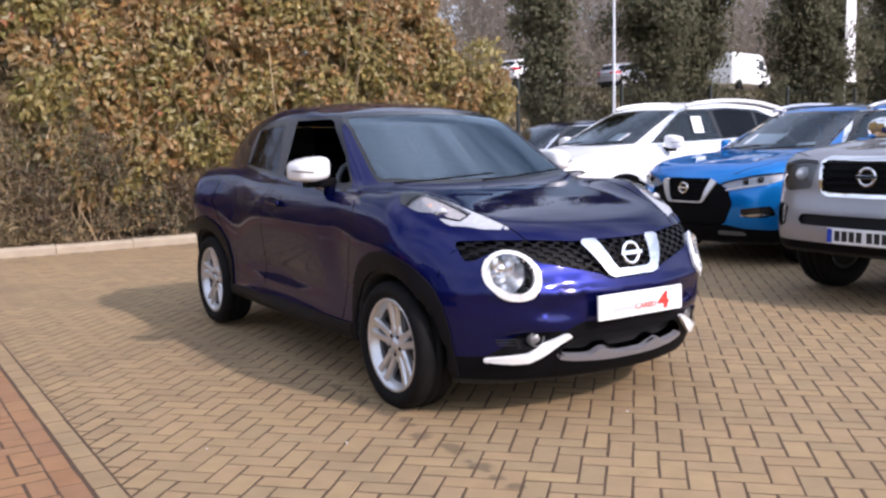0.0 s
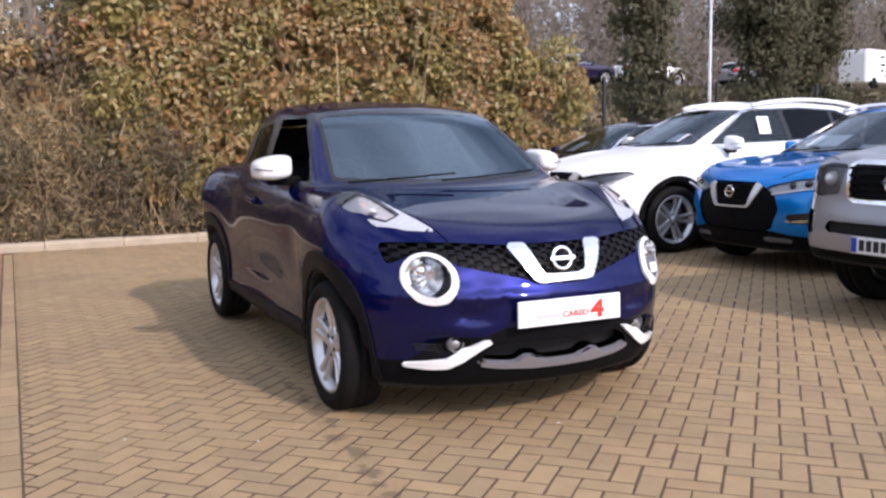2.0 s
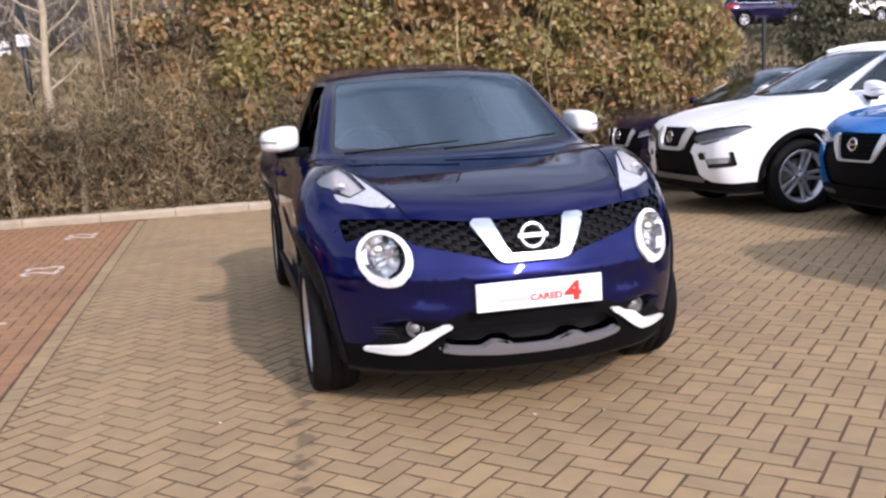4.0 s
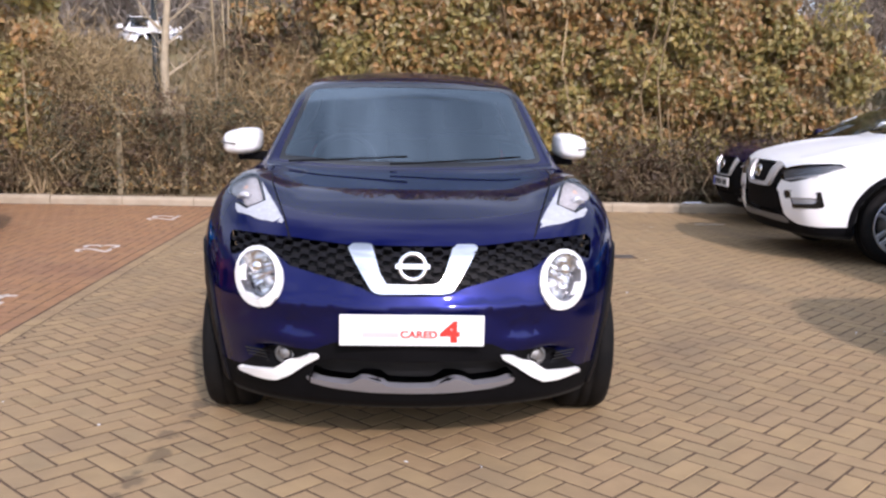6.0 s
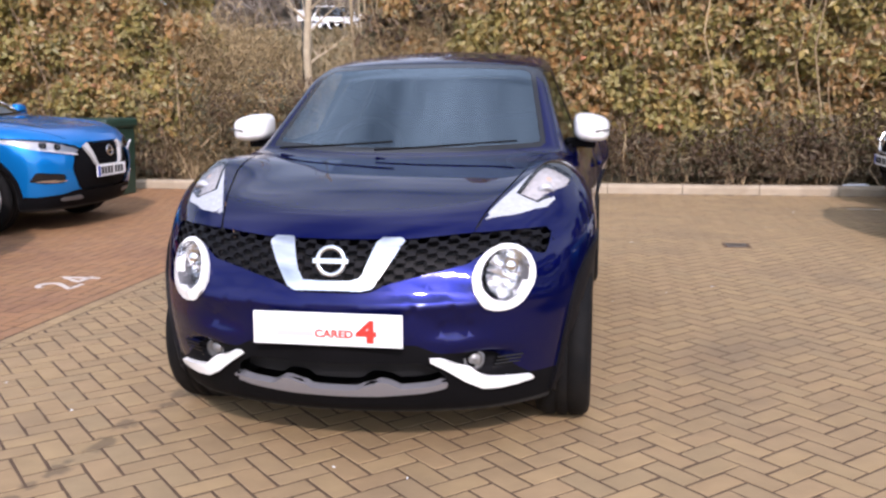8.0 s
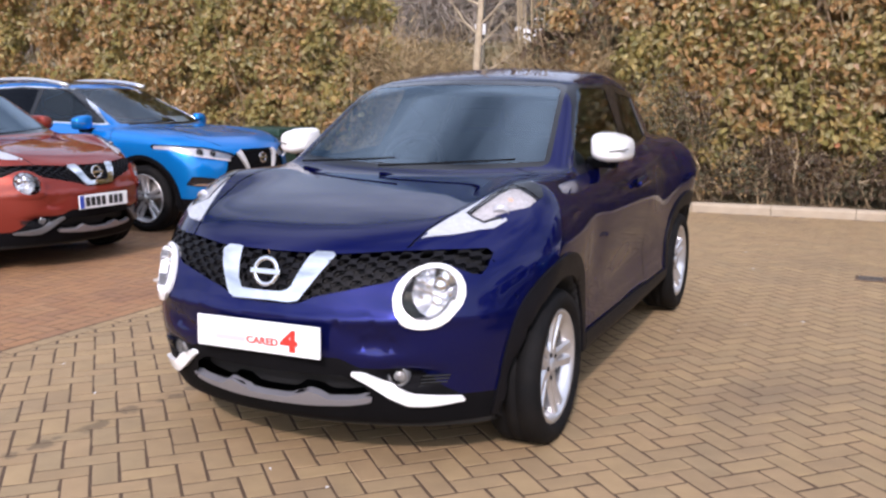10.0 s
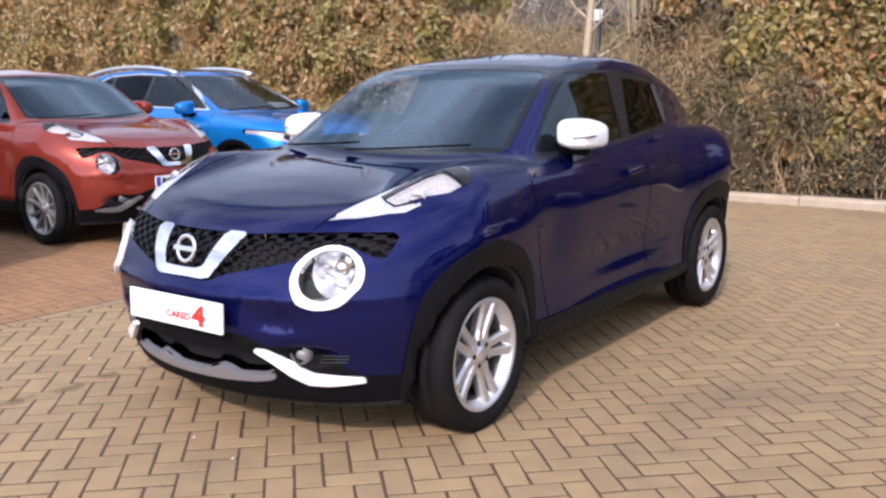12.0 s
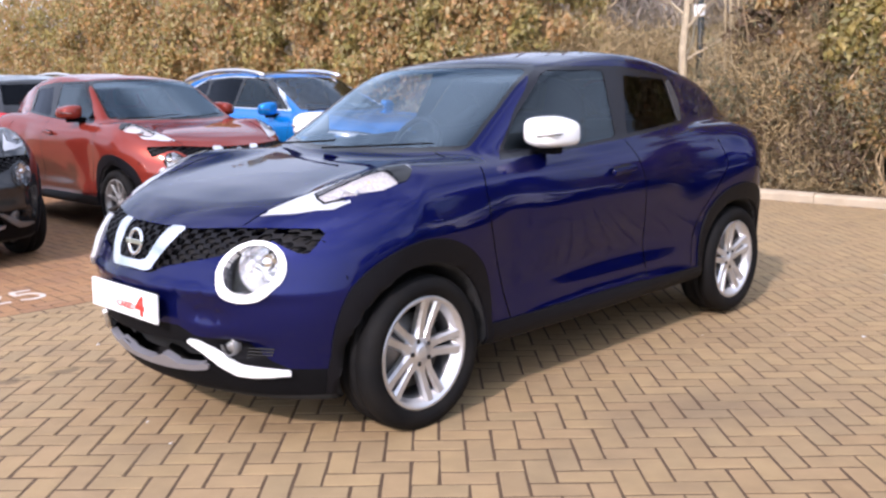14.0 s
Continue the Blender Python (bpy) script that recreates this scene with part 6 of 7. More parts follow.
def shrub(name, label, x0, x1, y_front, depth, height, n, mats, seed, z_low=0.55, size=(0.075, 0.135), ragged=0.5, stems=60, group="hedge shrubs", n_clump=None):
    """A section of hedge: stems, and leaves in clumps with gaps, in one to three leaf colours."""
    ob = thing(name, pose((x0 + x1) / 2, y_front + depth / 2, float(bank_height((x0 + x1) / 2, y_front + depth / 2))), label, "hedge", group)
    inv = ob.matrix_basis.inverted()
    rng = np.random.default_rng(seed)
    vol = (x1 - x0) * depth * height
    C = clumps(n_clump or int(vol * 8.5) + 4, x0 - 0.1, x1 + 0.1, y_front + 0.12, y_front + depth, z_low, height, seed)
    C[:, 1] = y_front + 0.12 + (depth - 0.12) * ((C[:, 1] - y_front - 0.12) / (depth - 0.12)) ** 1.9
    top = height - ragged * (0.5 + 0.5 * np.sin(C[:, 0] * 2.3 + seed) * np.cos(C[:, 0] * 0.9 + 1.7 * seed))
    C = C[C[:, 2] < top]
    lean = 0.22 * np.maximum(0, 1.3 - C[:, 2])
    C[:, 1] += lean
    pick = rng.integers(0, len(C), n)
    d = rng.normal(0, 1, (n, 3))
    d /= np.linalg.norm(d, axis=1, keepdims=True)
    rad = C[pick, 3] * rng.uniform(0.45, 1.0, n) ** 0.5
    P = C[pick, :3] + d * rad[:, None] * np.array([1.0, 0.8, 0.9])
    P[:, 1] = np.maximum(P[:, 1], y_front - 0.10 + 0.16 * np.maximum(0, 1.2 - P[:, 2]) + rng.uniform(0, 0.12, n))
    P[:, 2] = np.maximum(P[:, 2], 0.2)
    which = np.array([hash((int(i) * 7919 + seed * 31) % 1000003) % 97 / 97 for i in range(len(C))])
    base = np.array(tuple(ob.matrix_basis.translation))
    cut = np.cumsum([w for _, _, w in mats])
    cut = cut / cut[-1]
    kind = np.searchsorted(cut, np.clip(which[pick] * 0.75 + rng.uniform(0, 0.25, n), 0, 0.999))
    for i, (mt, nm, _) in enumerate(mats):
        q = P[kind == i]
        if len(q):
            V, F = leaf_cloud(q - base, rng.uniform(*size, len(q)), seed + i, face=(0.55, -0.85, 0.5))
            tagged(fast_mesh(nm, V, F, M[mt], ob), kind="stuff")
    if stems:
        q = P[::3] + rng.normal(0, 0.10, (len(P[::3]), 3))
        V, F = leaf_cloud(q - base, rng.uniform(0.07, 0.20, len(q)), seed + 7, droop=-0.8, slim=0.016, face=(0.5, -0.8, 0.2))
        tagged(fast_mesh("twig_haze", V, F, M["cane"], ob), kind="stuff")
        v, f = twigs(stems, x0, x1, y_front + 0.25, y_front + depth, height * 0.6, height * 0.98, seed + 9, 0.12, 0.010)
        V = np.array([tuple(q) for q in v]) - base
        tagged(fast_mesh("stem_tangle", V, np.array(f), M["twig"], ob), kind="stuff")
    return ob


MIX = [("leaf_mixed", "brown_leaves", 0.55), ("leaf_green", "green_leaves", 0.38), ("leaf_rust", "rust_leaves", 0.07)]
MIX_G = [("leaf_mixed", "brown_leaves", 0.45), ("leaf_green", "green_leaves", 0.48), ("leaf_rust", "rust_leaves", 0.07)]
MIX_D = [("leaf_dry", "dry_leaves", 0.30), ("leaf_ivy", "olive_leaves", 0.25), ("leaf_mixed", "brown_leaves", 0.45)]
HY = KERB_Y + 0.55
xs = [-1.1, 0.6, 2.2, 3.7, 5.0]
for i, (a, b) in enumerate(zip(xs, xs[1:])):
    shrub("hedge", "tall hedge with browning, yellow-green and rust leaves", a, b, HY, 1.6, (5.4, 5.4, 5.1, 4.4)[i], 29000, MIX_G if i in (0, 1) else MIX, 20 + i, z_low=0.62, stems=40)
shrub("hedge", "low end of the hedge with pale twigs and golden leaves", 5.0, 6.4, HY, 1.4, 3.1, 11000, MIX_G, 29, z_low=0.5, stems=120)
shrub("hedge", "thin hedge with dry brown leaves among bare twigs", -2.1, -1.1, HY + 0.3, 1.2, 3.4, 4500, MIX_D, 31, stems=90)
for i, (a, b) in enumerate(((-7.8, -6.2), (-6.2, -4.9))):
    shrub("hedge", "hedge of olive and yellow-brown leaves behind the bays", a, b, HY - 0.1, 1.5, 3.8 - 0.4 * i, 15000, MIX_G, 41 + i, z_low=0.5, stems=40)
for i, (a, b) in enumerate(((-34.0, -28.0), (-28.0, -22.0), (-22.0, -18.0), (-18.0, -14.0), (-14.0, -11.9), (-11.9, -9.8), (-9.8, -7.8))):
    shrub("hedge", "hedge of olive and yellow-brown leaves behind the bays", a, b, HY - 0.1, 1.5, 4.3, 15000, MIX, 51 + i, stems=30)
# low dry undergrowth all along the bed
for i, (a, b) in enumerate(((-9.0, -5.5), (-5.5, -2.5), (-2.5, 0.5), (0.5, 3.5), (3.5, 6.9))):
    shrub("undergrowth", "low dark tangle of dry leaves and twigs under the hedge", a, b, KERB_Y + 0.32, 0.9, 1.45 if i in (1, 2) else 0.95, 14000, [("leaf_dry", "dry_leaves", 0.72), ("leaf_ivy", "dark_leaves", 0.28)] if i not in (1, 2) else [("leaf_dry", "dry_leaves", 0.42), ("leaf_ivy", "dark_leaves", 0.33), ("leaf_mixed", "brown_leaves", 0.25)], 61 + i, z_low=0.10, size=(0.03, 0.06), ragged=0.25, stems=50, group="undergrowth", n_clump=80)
# fallen leaves and bark chips at the kerb
rng = np.random.default_rng(8)
P = np.stack([rng.uniform(-9, 7, 3500), KERB_Y + 0.13 + rng.gamma(1.6, 0.16, 3500), np.zeros(3500)], 1)
P[:, 2] = bank_height(P[:, 0], P[:, 1]) + 0.012
V, F = leaf_cloud(P, rng.uniform(0.02, 0.05, len(P)), 81, droop=0.0)
tagged(fast_mesh("leaf_litter", V, F, M["leaf_dry"]), "fallen dry leaves on the planting bed", "leaf litter", kind="stuff")
# bare thicket and rough grass on the bank
v, f = twigs(620, -4.9, -1.2, KERB_Y + 0.6, KERB_Y + 3.4, 0.7, 2.2, 71, 0.3, 0.0045)
tagged(fast_mesh("thicket", np.array([tuple(q) for q in v]), np.array(f), M["twig_grey"]), "tangle of bare brown twigs on the bank", "bush", kind="stuff")
for k, (a, b, n, mt) in enumerate(((-5.0, -1.0, 9000, "leaf_dry"), (-5.0, -1.0, 9000, "leaf_ivy"))):
    C = clumps(120, a, b, KERB_Y + 0.9, KERB_Y + 3.8, 0.3, 1.7, 72 + k, (0.25, 0.55))
    pick = rng.integers(0, len(C), n)
    d = rng.normal(0, 0.6, (n, 3))
    P = C[pick, :3] + d * C[pick, 3:4]
    P[:, 2] = np.maximum(P[:, 2], bank_height(P[:, 0], P[:, 1]) + 0.05)
    P = P[(np.abs(P[:, 0] + 3.45) > 0.55) | (P[:, 2] < 1.35)]
    V, F = leaf_cloud(P, rng.uniform(0.025, 0.06, len(P)), 74 + k)
    tagged(fast_mesh("bramble", V, F, M[mt]), "dry brown bramble leaves on the bank", "bush", kind="stuff")
C = clumps(170, -5.2, -0.9, KERB_Y + 0.6, KERB_Y + 3.6, 0.2, 2.0, 77, (0.3, 0.6))
pick = rng.integers(0, len(C), 80000)
P = C[pick, :3] + rng.normal(0, 0.6, (80000, 3)) * C[pick, 3:4]
P[:, 1] = np.maximum(P[:, 1], KERB_Y + 0.35 + 0.3 * rng.uniform(0, 1, 80000))
P[:, 2] = np.maximum(P[:, 2], bank_height(P[:, 0], P[:, 1]) + 0.05)
P = P[(np.abs(P[:, 0] + 3.45) > 0.55) | (P[:, 2] < 1.35)]       # a gap round the trunk and the post
V, F = leaf_cloud(P, rng.uniform(0.08, 0.24, len(P)), 78, droop=-0.6, slim=0.014)
tagged(fast_mesh("twig_haze", V, F, M["twig_grey"]), "haze of fine bare twigs on the bank", "bush", kind="stuff")
P = np.stack([rng.uniform(-40, 60, 60000), KERB_Y + 1.5 + 16 * rng.uniform(0, 1, 60000) ** 1.3, np.zeros(60000)], 1)
P[:, 2] = bank_height(P[:, 0], P[:, 1]) - 0.01
V, F = leaf_cloud(P, rng.uniform(0.10, 0.26, len(P)), 83, droop=-3.0)
tagged(fast_mesh("rough_grass", V, F, M["leaf_grass"]), "rough dry grass on the bank", "grass", kind="stuff")


def branchy(trunk_pts, radii, seed, levels, n_limb, limb_len, up=0.5):
    """Limbs and twigs that leave a trunk, as tubes."""
    rng = np.random.default_rng(seed)
    pieces = []
    def grow(p, d, length, r, level):
        pts, rr = [p], [r]
        q, dd = p.copy(), d.copy()
        for k in range(4):
            dd = dd + rng.normal(0, 0.16, 3)
            dd[2] += 0.06 * up
            dd /= np.linalg.norm(dd)
            q = q + dd * length / 4
            pts.append(q.copy())
            rr.append(r * (1 - 0.22 * (k + 1)))
        pieces.append(tube([tuple(a) for a in pts], rr, 4 if level < 2 else 3, cap=False))
        if level < levels:
            for _ in range(int(rng.integers(3, 6))):
                k = int(rng.integers(1, 5))
                nd = dd + rng.normal(0, 0.55, 3)
                nd[2] += 0.25 * up
                nd /= np.linalg.norm(nd)
                grow(np.array(pts[k]), nd, length * rng.uniform(0.4, 0.7), rr[k] * 0.6, level + 1)
    T = [np.array(t) for t in trunk_pts]
    for i in range(n_limb):
        u = rng.uniform(0.3, 1.0) * (len(T) - 1)
        k = min(int(u), len(T) - 2)
        p = T[k] + (T[k + 1] - T[k]) * (u - k)
        a = rng.uniform(0, 2 * math.pi)
        d = np.array([math.cos(a), math.sin(a), up + rng.uniform(-0.1, 0.5)])
        grow(p, d / np.linalg.norm(d), limb_len * rng.uniform(0.6, 1.15), radii[k] * 0.42, 1)
    return join(pieces)


def bare_tree(x, y, h, r, seed, bark="bark", label="leafless tree with a pale trunk on the bank", limbs=12, levels=3, limb=None, lean=0.0):
    rng = np.random.default_rng(seed)
    z0 = float(bank_height(x, y))
    tree = thing("tree", pose(x, y, z0 - 0.05), label, "tree", "bare trees")
    pts = [(lean * k / 6 + rng.normal(0, 0.03), rng.normal(0, 0.03), h * k / 6) for k in range(7)]
    rad = [r * (1 - 0.13 * k) for k in range(7)]
    v, f = tube(pts, rad, 10)
    mesh_part("trunk", v, f, M[bark], tree)
    v, f = branchy(pts, rad, seed + 1, levels, limbs, limb or h * 0.32)
    tagged(fast_mesh("bare_crown", np.array([tuple(q) for q in v]), np.array(f), M[bark], tree), kind="stuff")
    return tree


def ivy_tree(x, y, h, w, seed):
    rng = np.random.default_rng(seed)
    z0 = float(bank_height(x, y))
    tree = thing("tree", pose(x, y, z0 - 0.05), "tall dark tree clad in ivy on the bank", "tree", "ivy-clad trees")
    pts = [(rng.normal(0, 0.08), rng.normal(0, 0.08), h * k / 7) for k in range(8)]
    v, f = tube(pts, [0.16 - 0.016 * k for k in range(8)], 10)
    mesh_part("trunk", v, f, M["bark_dark"], tree)
    n = int(13000 * w * h / 6)
    C = np.stack([rng.normal(0, w * 0.40, 110), rng.normal(0, w * 0.40, 110), rng.uniform(0.9, h, 110), rng.uniform(0.25, 0.55, 110)], 1)
    pick = rng.integers(0, 110, n)
    d = rng.normal(0, 0.62, (n, 3))
    P = C[pick, :3] + d * C[pick, 3:4]
    P = P[P[:, 2] > 0.25]
    V, F = leaf_cloud(P, rng.uniform(0.11, 0.20, len(P)), seed + 3, face=(1.1, -1.6, 1.0))
    tagged(fast_mesh("ivy_crown", V, F, M["leaf_ivy"], tree), kind="stuff")
    v, f = branchy(pts, [0.12] * 8, seed + 1, 2, 7, h * 0.22)
    tagged(fast_mesh("bare_crown", np.array([tuple(q) for q in v]), np.array(f), M["bark_dark"], tree), kind="stuff")
    return tree


bare_tree(-3.4, 8.0, 5.5, 0.075, 101, limbs=16, limb=1.5)
bare_tree(5.7, 8.6, 5.2, 0.05, 103, limbs=20, limb=1.3, label="slim leafless tree behind the end of the hedge")
bare_tree(13.9, 14.6, 7.0, 0.10, 104, "bark_dark", "leafless tree with a grey trunk on the bank", limbs=12)
bare_tree(-0.4, 10.2, 5.5, 0.06, 105, limbs=14, limb=1.4)
bare_tree(-9.5, 9.6, 5.5, 0.06, 106, limbs=14, limb=1.6)
bare_tree(3.4, 11.5, 7.0, 0.09, 107, "bark_dark", "leafless tree with a grey trunk on the bank", limbs=14)
# many-stemmed pale shrub
cane = thing("coppice", pose(-2.5, 8.0, float(bank_height(-2.5, 8.0))), "many-stemmed leafless shrub with pale upright canes", "shrub")
rngc = np.random.default_rng(111)
for i in range(18):
    a, s0 = rngc.uniform(0, 2 * math.pi), rngc.uniform(0.05, 0.32)
    h, le = rngc.uniform(2.4, 4.2), rngc.uniform(0.15, 0.8)
    pts = [(math.cos(a) * (s0 + le * k / 4), math.sin(a) * (s0 + le * k / 4) * 0.6, h * k / 4) for k in range(5)]
    v, f = tube(pts, [0.028, 0.023, 0.018, 0.013, 0.006], 5)
    mesh_part("cane", v, f, M["cane"], cane)
    v, f = branchy(pts, [0.016] * 5, 120 + i, 2, 4, 0.7)
    tagged(fast_mesh("twig_spray", np.array([tuple(q) for q in v]), np.array(f), M["cane"], cane), kind="stuff")
for i, (x, y, h, w) in enumerate(((13.4, 15.0, 8.5, 0.75), (18.2, 15.5, 8.5, 1.0), (20.6, 16.0, 8.5, 1.15), (25.2, 15.0, 9.0, 1.25), (28.2, 15.8, 8.5, 1.3), (31.4, 15.5, 8.5, 1.4))):
    ivy_tree(x, y, h, w, 140 + i)
# far winter woods: one mass of trunks and fine crowns
rng = np.random.default_rng(150)
n = 210000
cx, cy = rng.uniform(-75, 110, 460), rng.uniform(26, 46, 460)
cy = cy + 22 * np.clip((cx - 4) / 8, 0, 1)
pick = rng.integers(0, 460, n)
lift = 2.0 * np.clip((cx - 4) / 8, 0, 1)
P = np.stack([cx[pick] + rng.normal(0, 1.5, n), cy[pick] + rng.normal(0, 1.5, n), 2.0 + lift[pick] + (6.5 + 3.6 * lift[pick]) * rng.beta(1.3, 1.8, n)], 1)
V, F = leaf_cloud(P, rng.uniform(0.5, 1.3, n), 151, droop=-0.9, face=(0.6, -1, 0.4), slim=0.045)
pieces = [tube([(x, y, 1.5), (x + rng.normal(0, 0.3), y, 6), (x + rng.normal(0, 0.6), y, 12)], [0.16, 0.12, 0.04], 5, cap=False) for x, y in zip(cx[::2], cy[::2])]
v, f = join(pieces)
tagged(fast_mesh("far_woods", V, F, M["leaf_woods"]), "brown winter woods in the distance", "woods", kind="stuff")
tagged(fast_mesh("far_trunks", np.array([tuple(q) for q in v]), np.array(f), M["bark_dark"]), "dark trunks of the far woods", "woods", kind="stuff")


# ---- the cars in their places ----
hero = build_juke("car", pose(0, 0, -0.02, 0.5), "deep blue metallic crossover with white mirrors and lamp rings",
                  dict(paint=M["paint_purple"], accent_lip=M["white_trim"], lip_text="gloss white bumper accent", ring=M["white_trim"], ring_text="gloss white lamp ring",
                       mirror=M["white_trim"], rim=M["silver"], spokes=dict(spokes=5, double=True)))
red = repaint(copy_thing(hero, pose(-5.85, 1.0, -0.02, 0, 0, 90)), {})
tagged(red, "burnt red metallic crossover with silver wheels parked in a red bay")
repaint(red, {M["paint_purple"]: M["paint_red"]})
for o in red.children_recursive:
    base = o.name.split(".")[0]
    if base == "door_mirror":
        o.data = o.data.copy()
        o.data.materials[0] = M["paint_red"]
    elif base == "lamp_ring":
        o.data = o.data.copy()
        o.data.materials[0] = M["paint_red"]
        o["label"] = "body-coloured lamp ring"
    elif base == "bumper_accent":
        o.data = o.data.copy()
        o.data.materials[0] = M["dull_silver"]
        o["label"] = "satin silver bumper accent"
for o in [o for o in red.children if o.name.split(".")[0] == "wheel"]:
    for q in [*o.children_recursive, o]:
        bpy.data.objects.remove(q)
wheels(red, JUKE, dict(tyre=M["tyre"], rim=M["rim_grey"]), spokes=10, double=False)
for o in [q for q in hero.children_recursive if q.name.startswith("window_pane") and q.parent.name.startswith("front_door") and sum(v.co.x for v in q.data.vertices) < 0]:
    bpy.data.objects.remove(o)          # the driver's window is down
grey_small = repaint(copy_thing(red, pose(-5.76, -1.5, -0.02, 0, 0, 90)), {M["paint_red"]: M["paint_dark"]})
tagged(grey_small, "dark grey crossover parked beside a red one")
blue_r = build_crossover("car", pose(3.95 + 2.175, 1.25, 0, 0, 0, -90), "vivid blue crossover with chrome grille beside a white car",
                         dict(paint=M["paint_blue"], mirror=M["paint_blue"], rim=M["silver"]))
blue_l = copy_thing(blue_r, pose(-3.97 - 2.175, 3.45, 0, 0, 0, 90))
tagged(blue_l, "vivid blue crossover parked in a red bay beside the hedge")
white = build_crossover("car", pose(5.75, 3.42, 0, 0, 0, -90), "white crossover with white roof rails parked between two cars",
                        dict(paint=M["paint_white"], mirror=M["paint_white"], rim=M["silver"], rail=M["white_trim"]), TALL)
white.scale = (1.03, 1.055, 1.06)
navy = repaint(copy_thing(blue_r, pose(3.85 + 2.15, 5.75, 0, 0, 0, -90)), {M["paint_blue"]: M["paint_navy"]})
navy.scale = (0.97, 0.98, 0.96)
for o in [q for q in navy.children_recursive if q.name.startswith("roof_rail")]:
    bpy.data.objects.remove(o)
tagged(navy, "dark purple hatchback parked next to the hedge")
dealer_plate(hero)
plate_bars(red, -2.062, 0.555, 2, tilt=-2)
plate_bars(blue_l, -2.19, 0.555, 3)
plate_bars(navy, -2.19, 0.52, 4)
pickup = build_pickup("pickup", pose(2.94 + 2.6, -1.28, 0, 0, 0, -90), "silver grey pickup with a chrome-framed grille beside a blue car",
                      dict(paint=M["paint_grey"], rim=M["silver"]))
black = repaint(copy_thing(blue_r, pose(-10.7, 1.35, 0, 0, 0, -90)), {M["paint_blue"]: M["paint_dark"]})
tagged(black, "dark crossover with roof rails parked behind the red one")
for x, y, t, mt, lb in ((-8.6, 26.5, 20, "paint_white", "white car on the upper level behind the bank"), (30.8, 37.0, 92, "paint_white", "white car on the upper level beyond the trees"),
                        (25.2, 36.0, 84, "paint_navy", "dark car on the upper level beyond the fence"), (39.0, 37.5, 90, "paint_grey", "silver car on the upper level beyond the trees")):
    far = repaint(copy_thing(blue_r, pose(x, y, float(bank_height(x, y)) - 0.02, 0, 0, t)), {M["paint_blue"]: M[mt]})
    tagged(far, lb, group="far vehicles")
# the far-side mirror of the blue car is folded in
for o in blue_r.children:
    if o.name.startswith("door_mirror") and o.matrix_basis.translation.x < 0:
        o.matrix_basis = o.matrix_basis @ pose(0.06, 0.10, 0, 0, 0, -72)
# price sheets and stickers inside the glass
def sheet(car, name, m, w, h):
    b = part(name, box_bm((-w / 2, -0.001, -h / 2), (w / 2, 0.001, h / 2)), M["paper"], car, "white paper sheet")
    b.matrix_basis = m
sheet(white, "price_sheet", pose(0.30, -0.835, 1.175, -65.5), 0.21, 0.20)
sheet(white, "window_sheet", pose(0.70, 0.02, 1.30, 0, 0, 90) @ pose(0, 0, 0, -20), 0.17, 0.2)
sheet(blue_r, "price_sheet", pose(-0.20, -0.69, 1.195, -65.5), 0.40, 0.26)
sheet(blue_r, "window_sheet", pose(0.36, -0.80, 1.125, -65.5), 0.20, 0.13)
sheet(navy, "price_sheet", pose(-0.1, -0.70, 1.19, -65.5), 0.2, 0.32)
sheet(blue_l, "price_sheet", pose(0.32, -0.80, 1.13, -65.5), 0.26, 0.16)


# ---- fence, lamp post, flag and small things ----
fence = thing("fence", pose(8.7, 10.0, 0), "dark green steel mesh fence at the foot of the bank", "fence")
for i in range(8):
    x = 2.9 * i
    z = float(bank_height(8.7 + x, 10.0))
    part("post", box_bm((x - 0.03, -0.03, z - 0.1), (x + 0.03, 0.03, z + 2.35), 0.006), M["post"], fence)
    if i < 7:
        pieces = []
        for k in range(1, 29):
            pieces.append(tube([(x + 0.1 * k, 0, z + 0.05), (x + 0.1 * k, 0, z + 2.3)], 0.003, 3, cap=False))
        for k in range(7):
            pieces.append(tube([(x, 0.006, z + 0.1 + 0.36 * k), (x + 2.9, 0.006, z + 0.1 + 0.36 * k)], 0.005, 3, cap=False))
        v, f = join(pieces)
        mesh_part("mesh_panel", v, f, M["post"], fence, smooth=False)

lamp = thing("lamp_post", pose(11.66, 10.3, 0), "slim galvanised lamp post behind the parked cars", "lamp post")
v, f = tube([(0, 0, -0.1), (0, 0, 1.2), (0, 0, 1.22), (0, 0, 7.0)], [0.060, 0.060, 0.036, 0.026], 14)
mesh_part("pole", v, f, M["lamp_post"], lamp)
part("lamp_head", box_bm((-0.10, -0.55, 6.95), (0.10, 0.08, 7.06), 0.03), M["lamp_post"], lamp)

flag = thing("feather_flag", pose(26.5, 14.4, float(bank_height(26.5, 14.4))), "tall white feather flag on a pole", "flag")
v, f = tube([(0, 0, -0.1), (0, 0, 3.0), (0.02, 0, 6.2)], [0.035, 0.03, 0.015], 8)
mesh_part("pole", v, f, M["lamp_post"], flag)
fv, ff = [], []
for k in range(13):
    z = 2.2 + 4.0 * k / 12
    w = 0.62 * math.sin(min(1, (13 - k) / 7) * math.pi / 2)
    for j in range(5):
        u = j / 4
        fv.append((0.03 + w * u, 0.05 * math.sin(3 * u + z * 1.3), z))
ff = [(k * 5 + j, k * 5 + j + 1, (k + 1) * 5 + j + 1, (k + 1) * 5 + j) for k in range(12) for j in range(4)]
mesh_part("cloth", fv, ff, M["cloth"], flag)

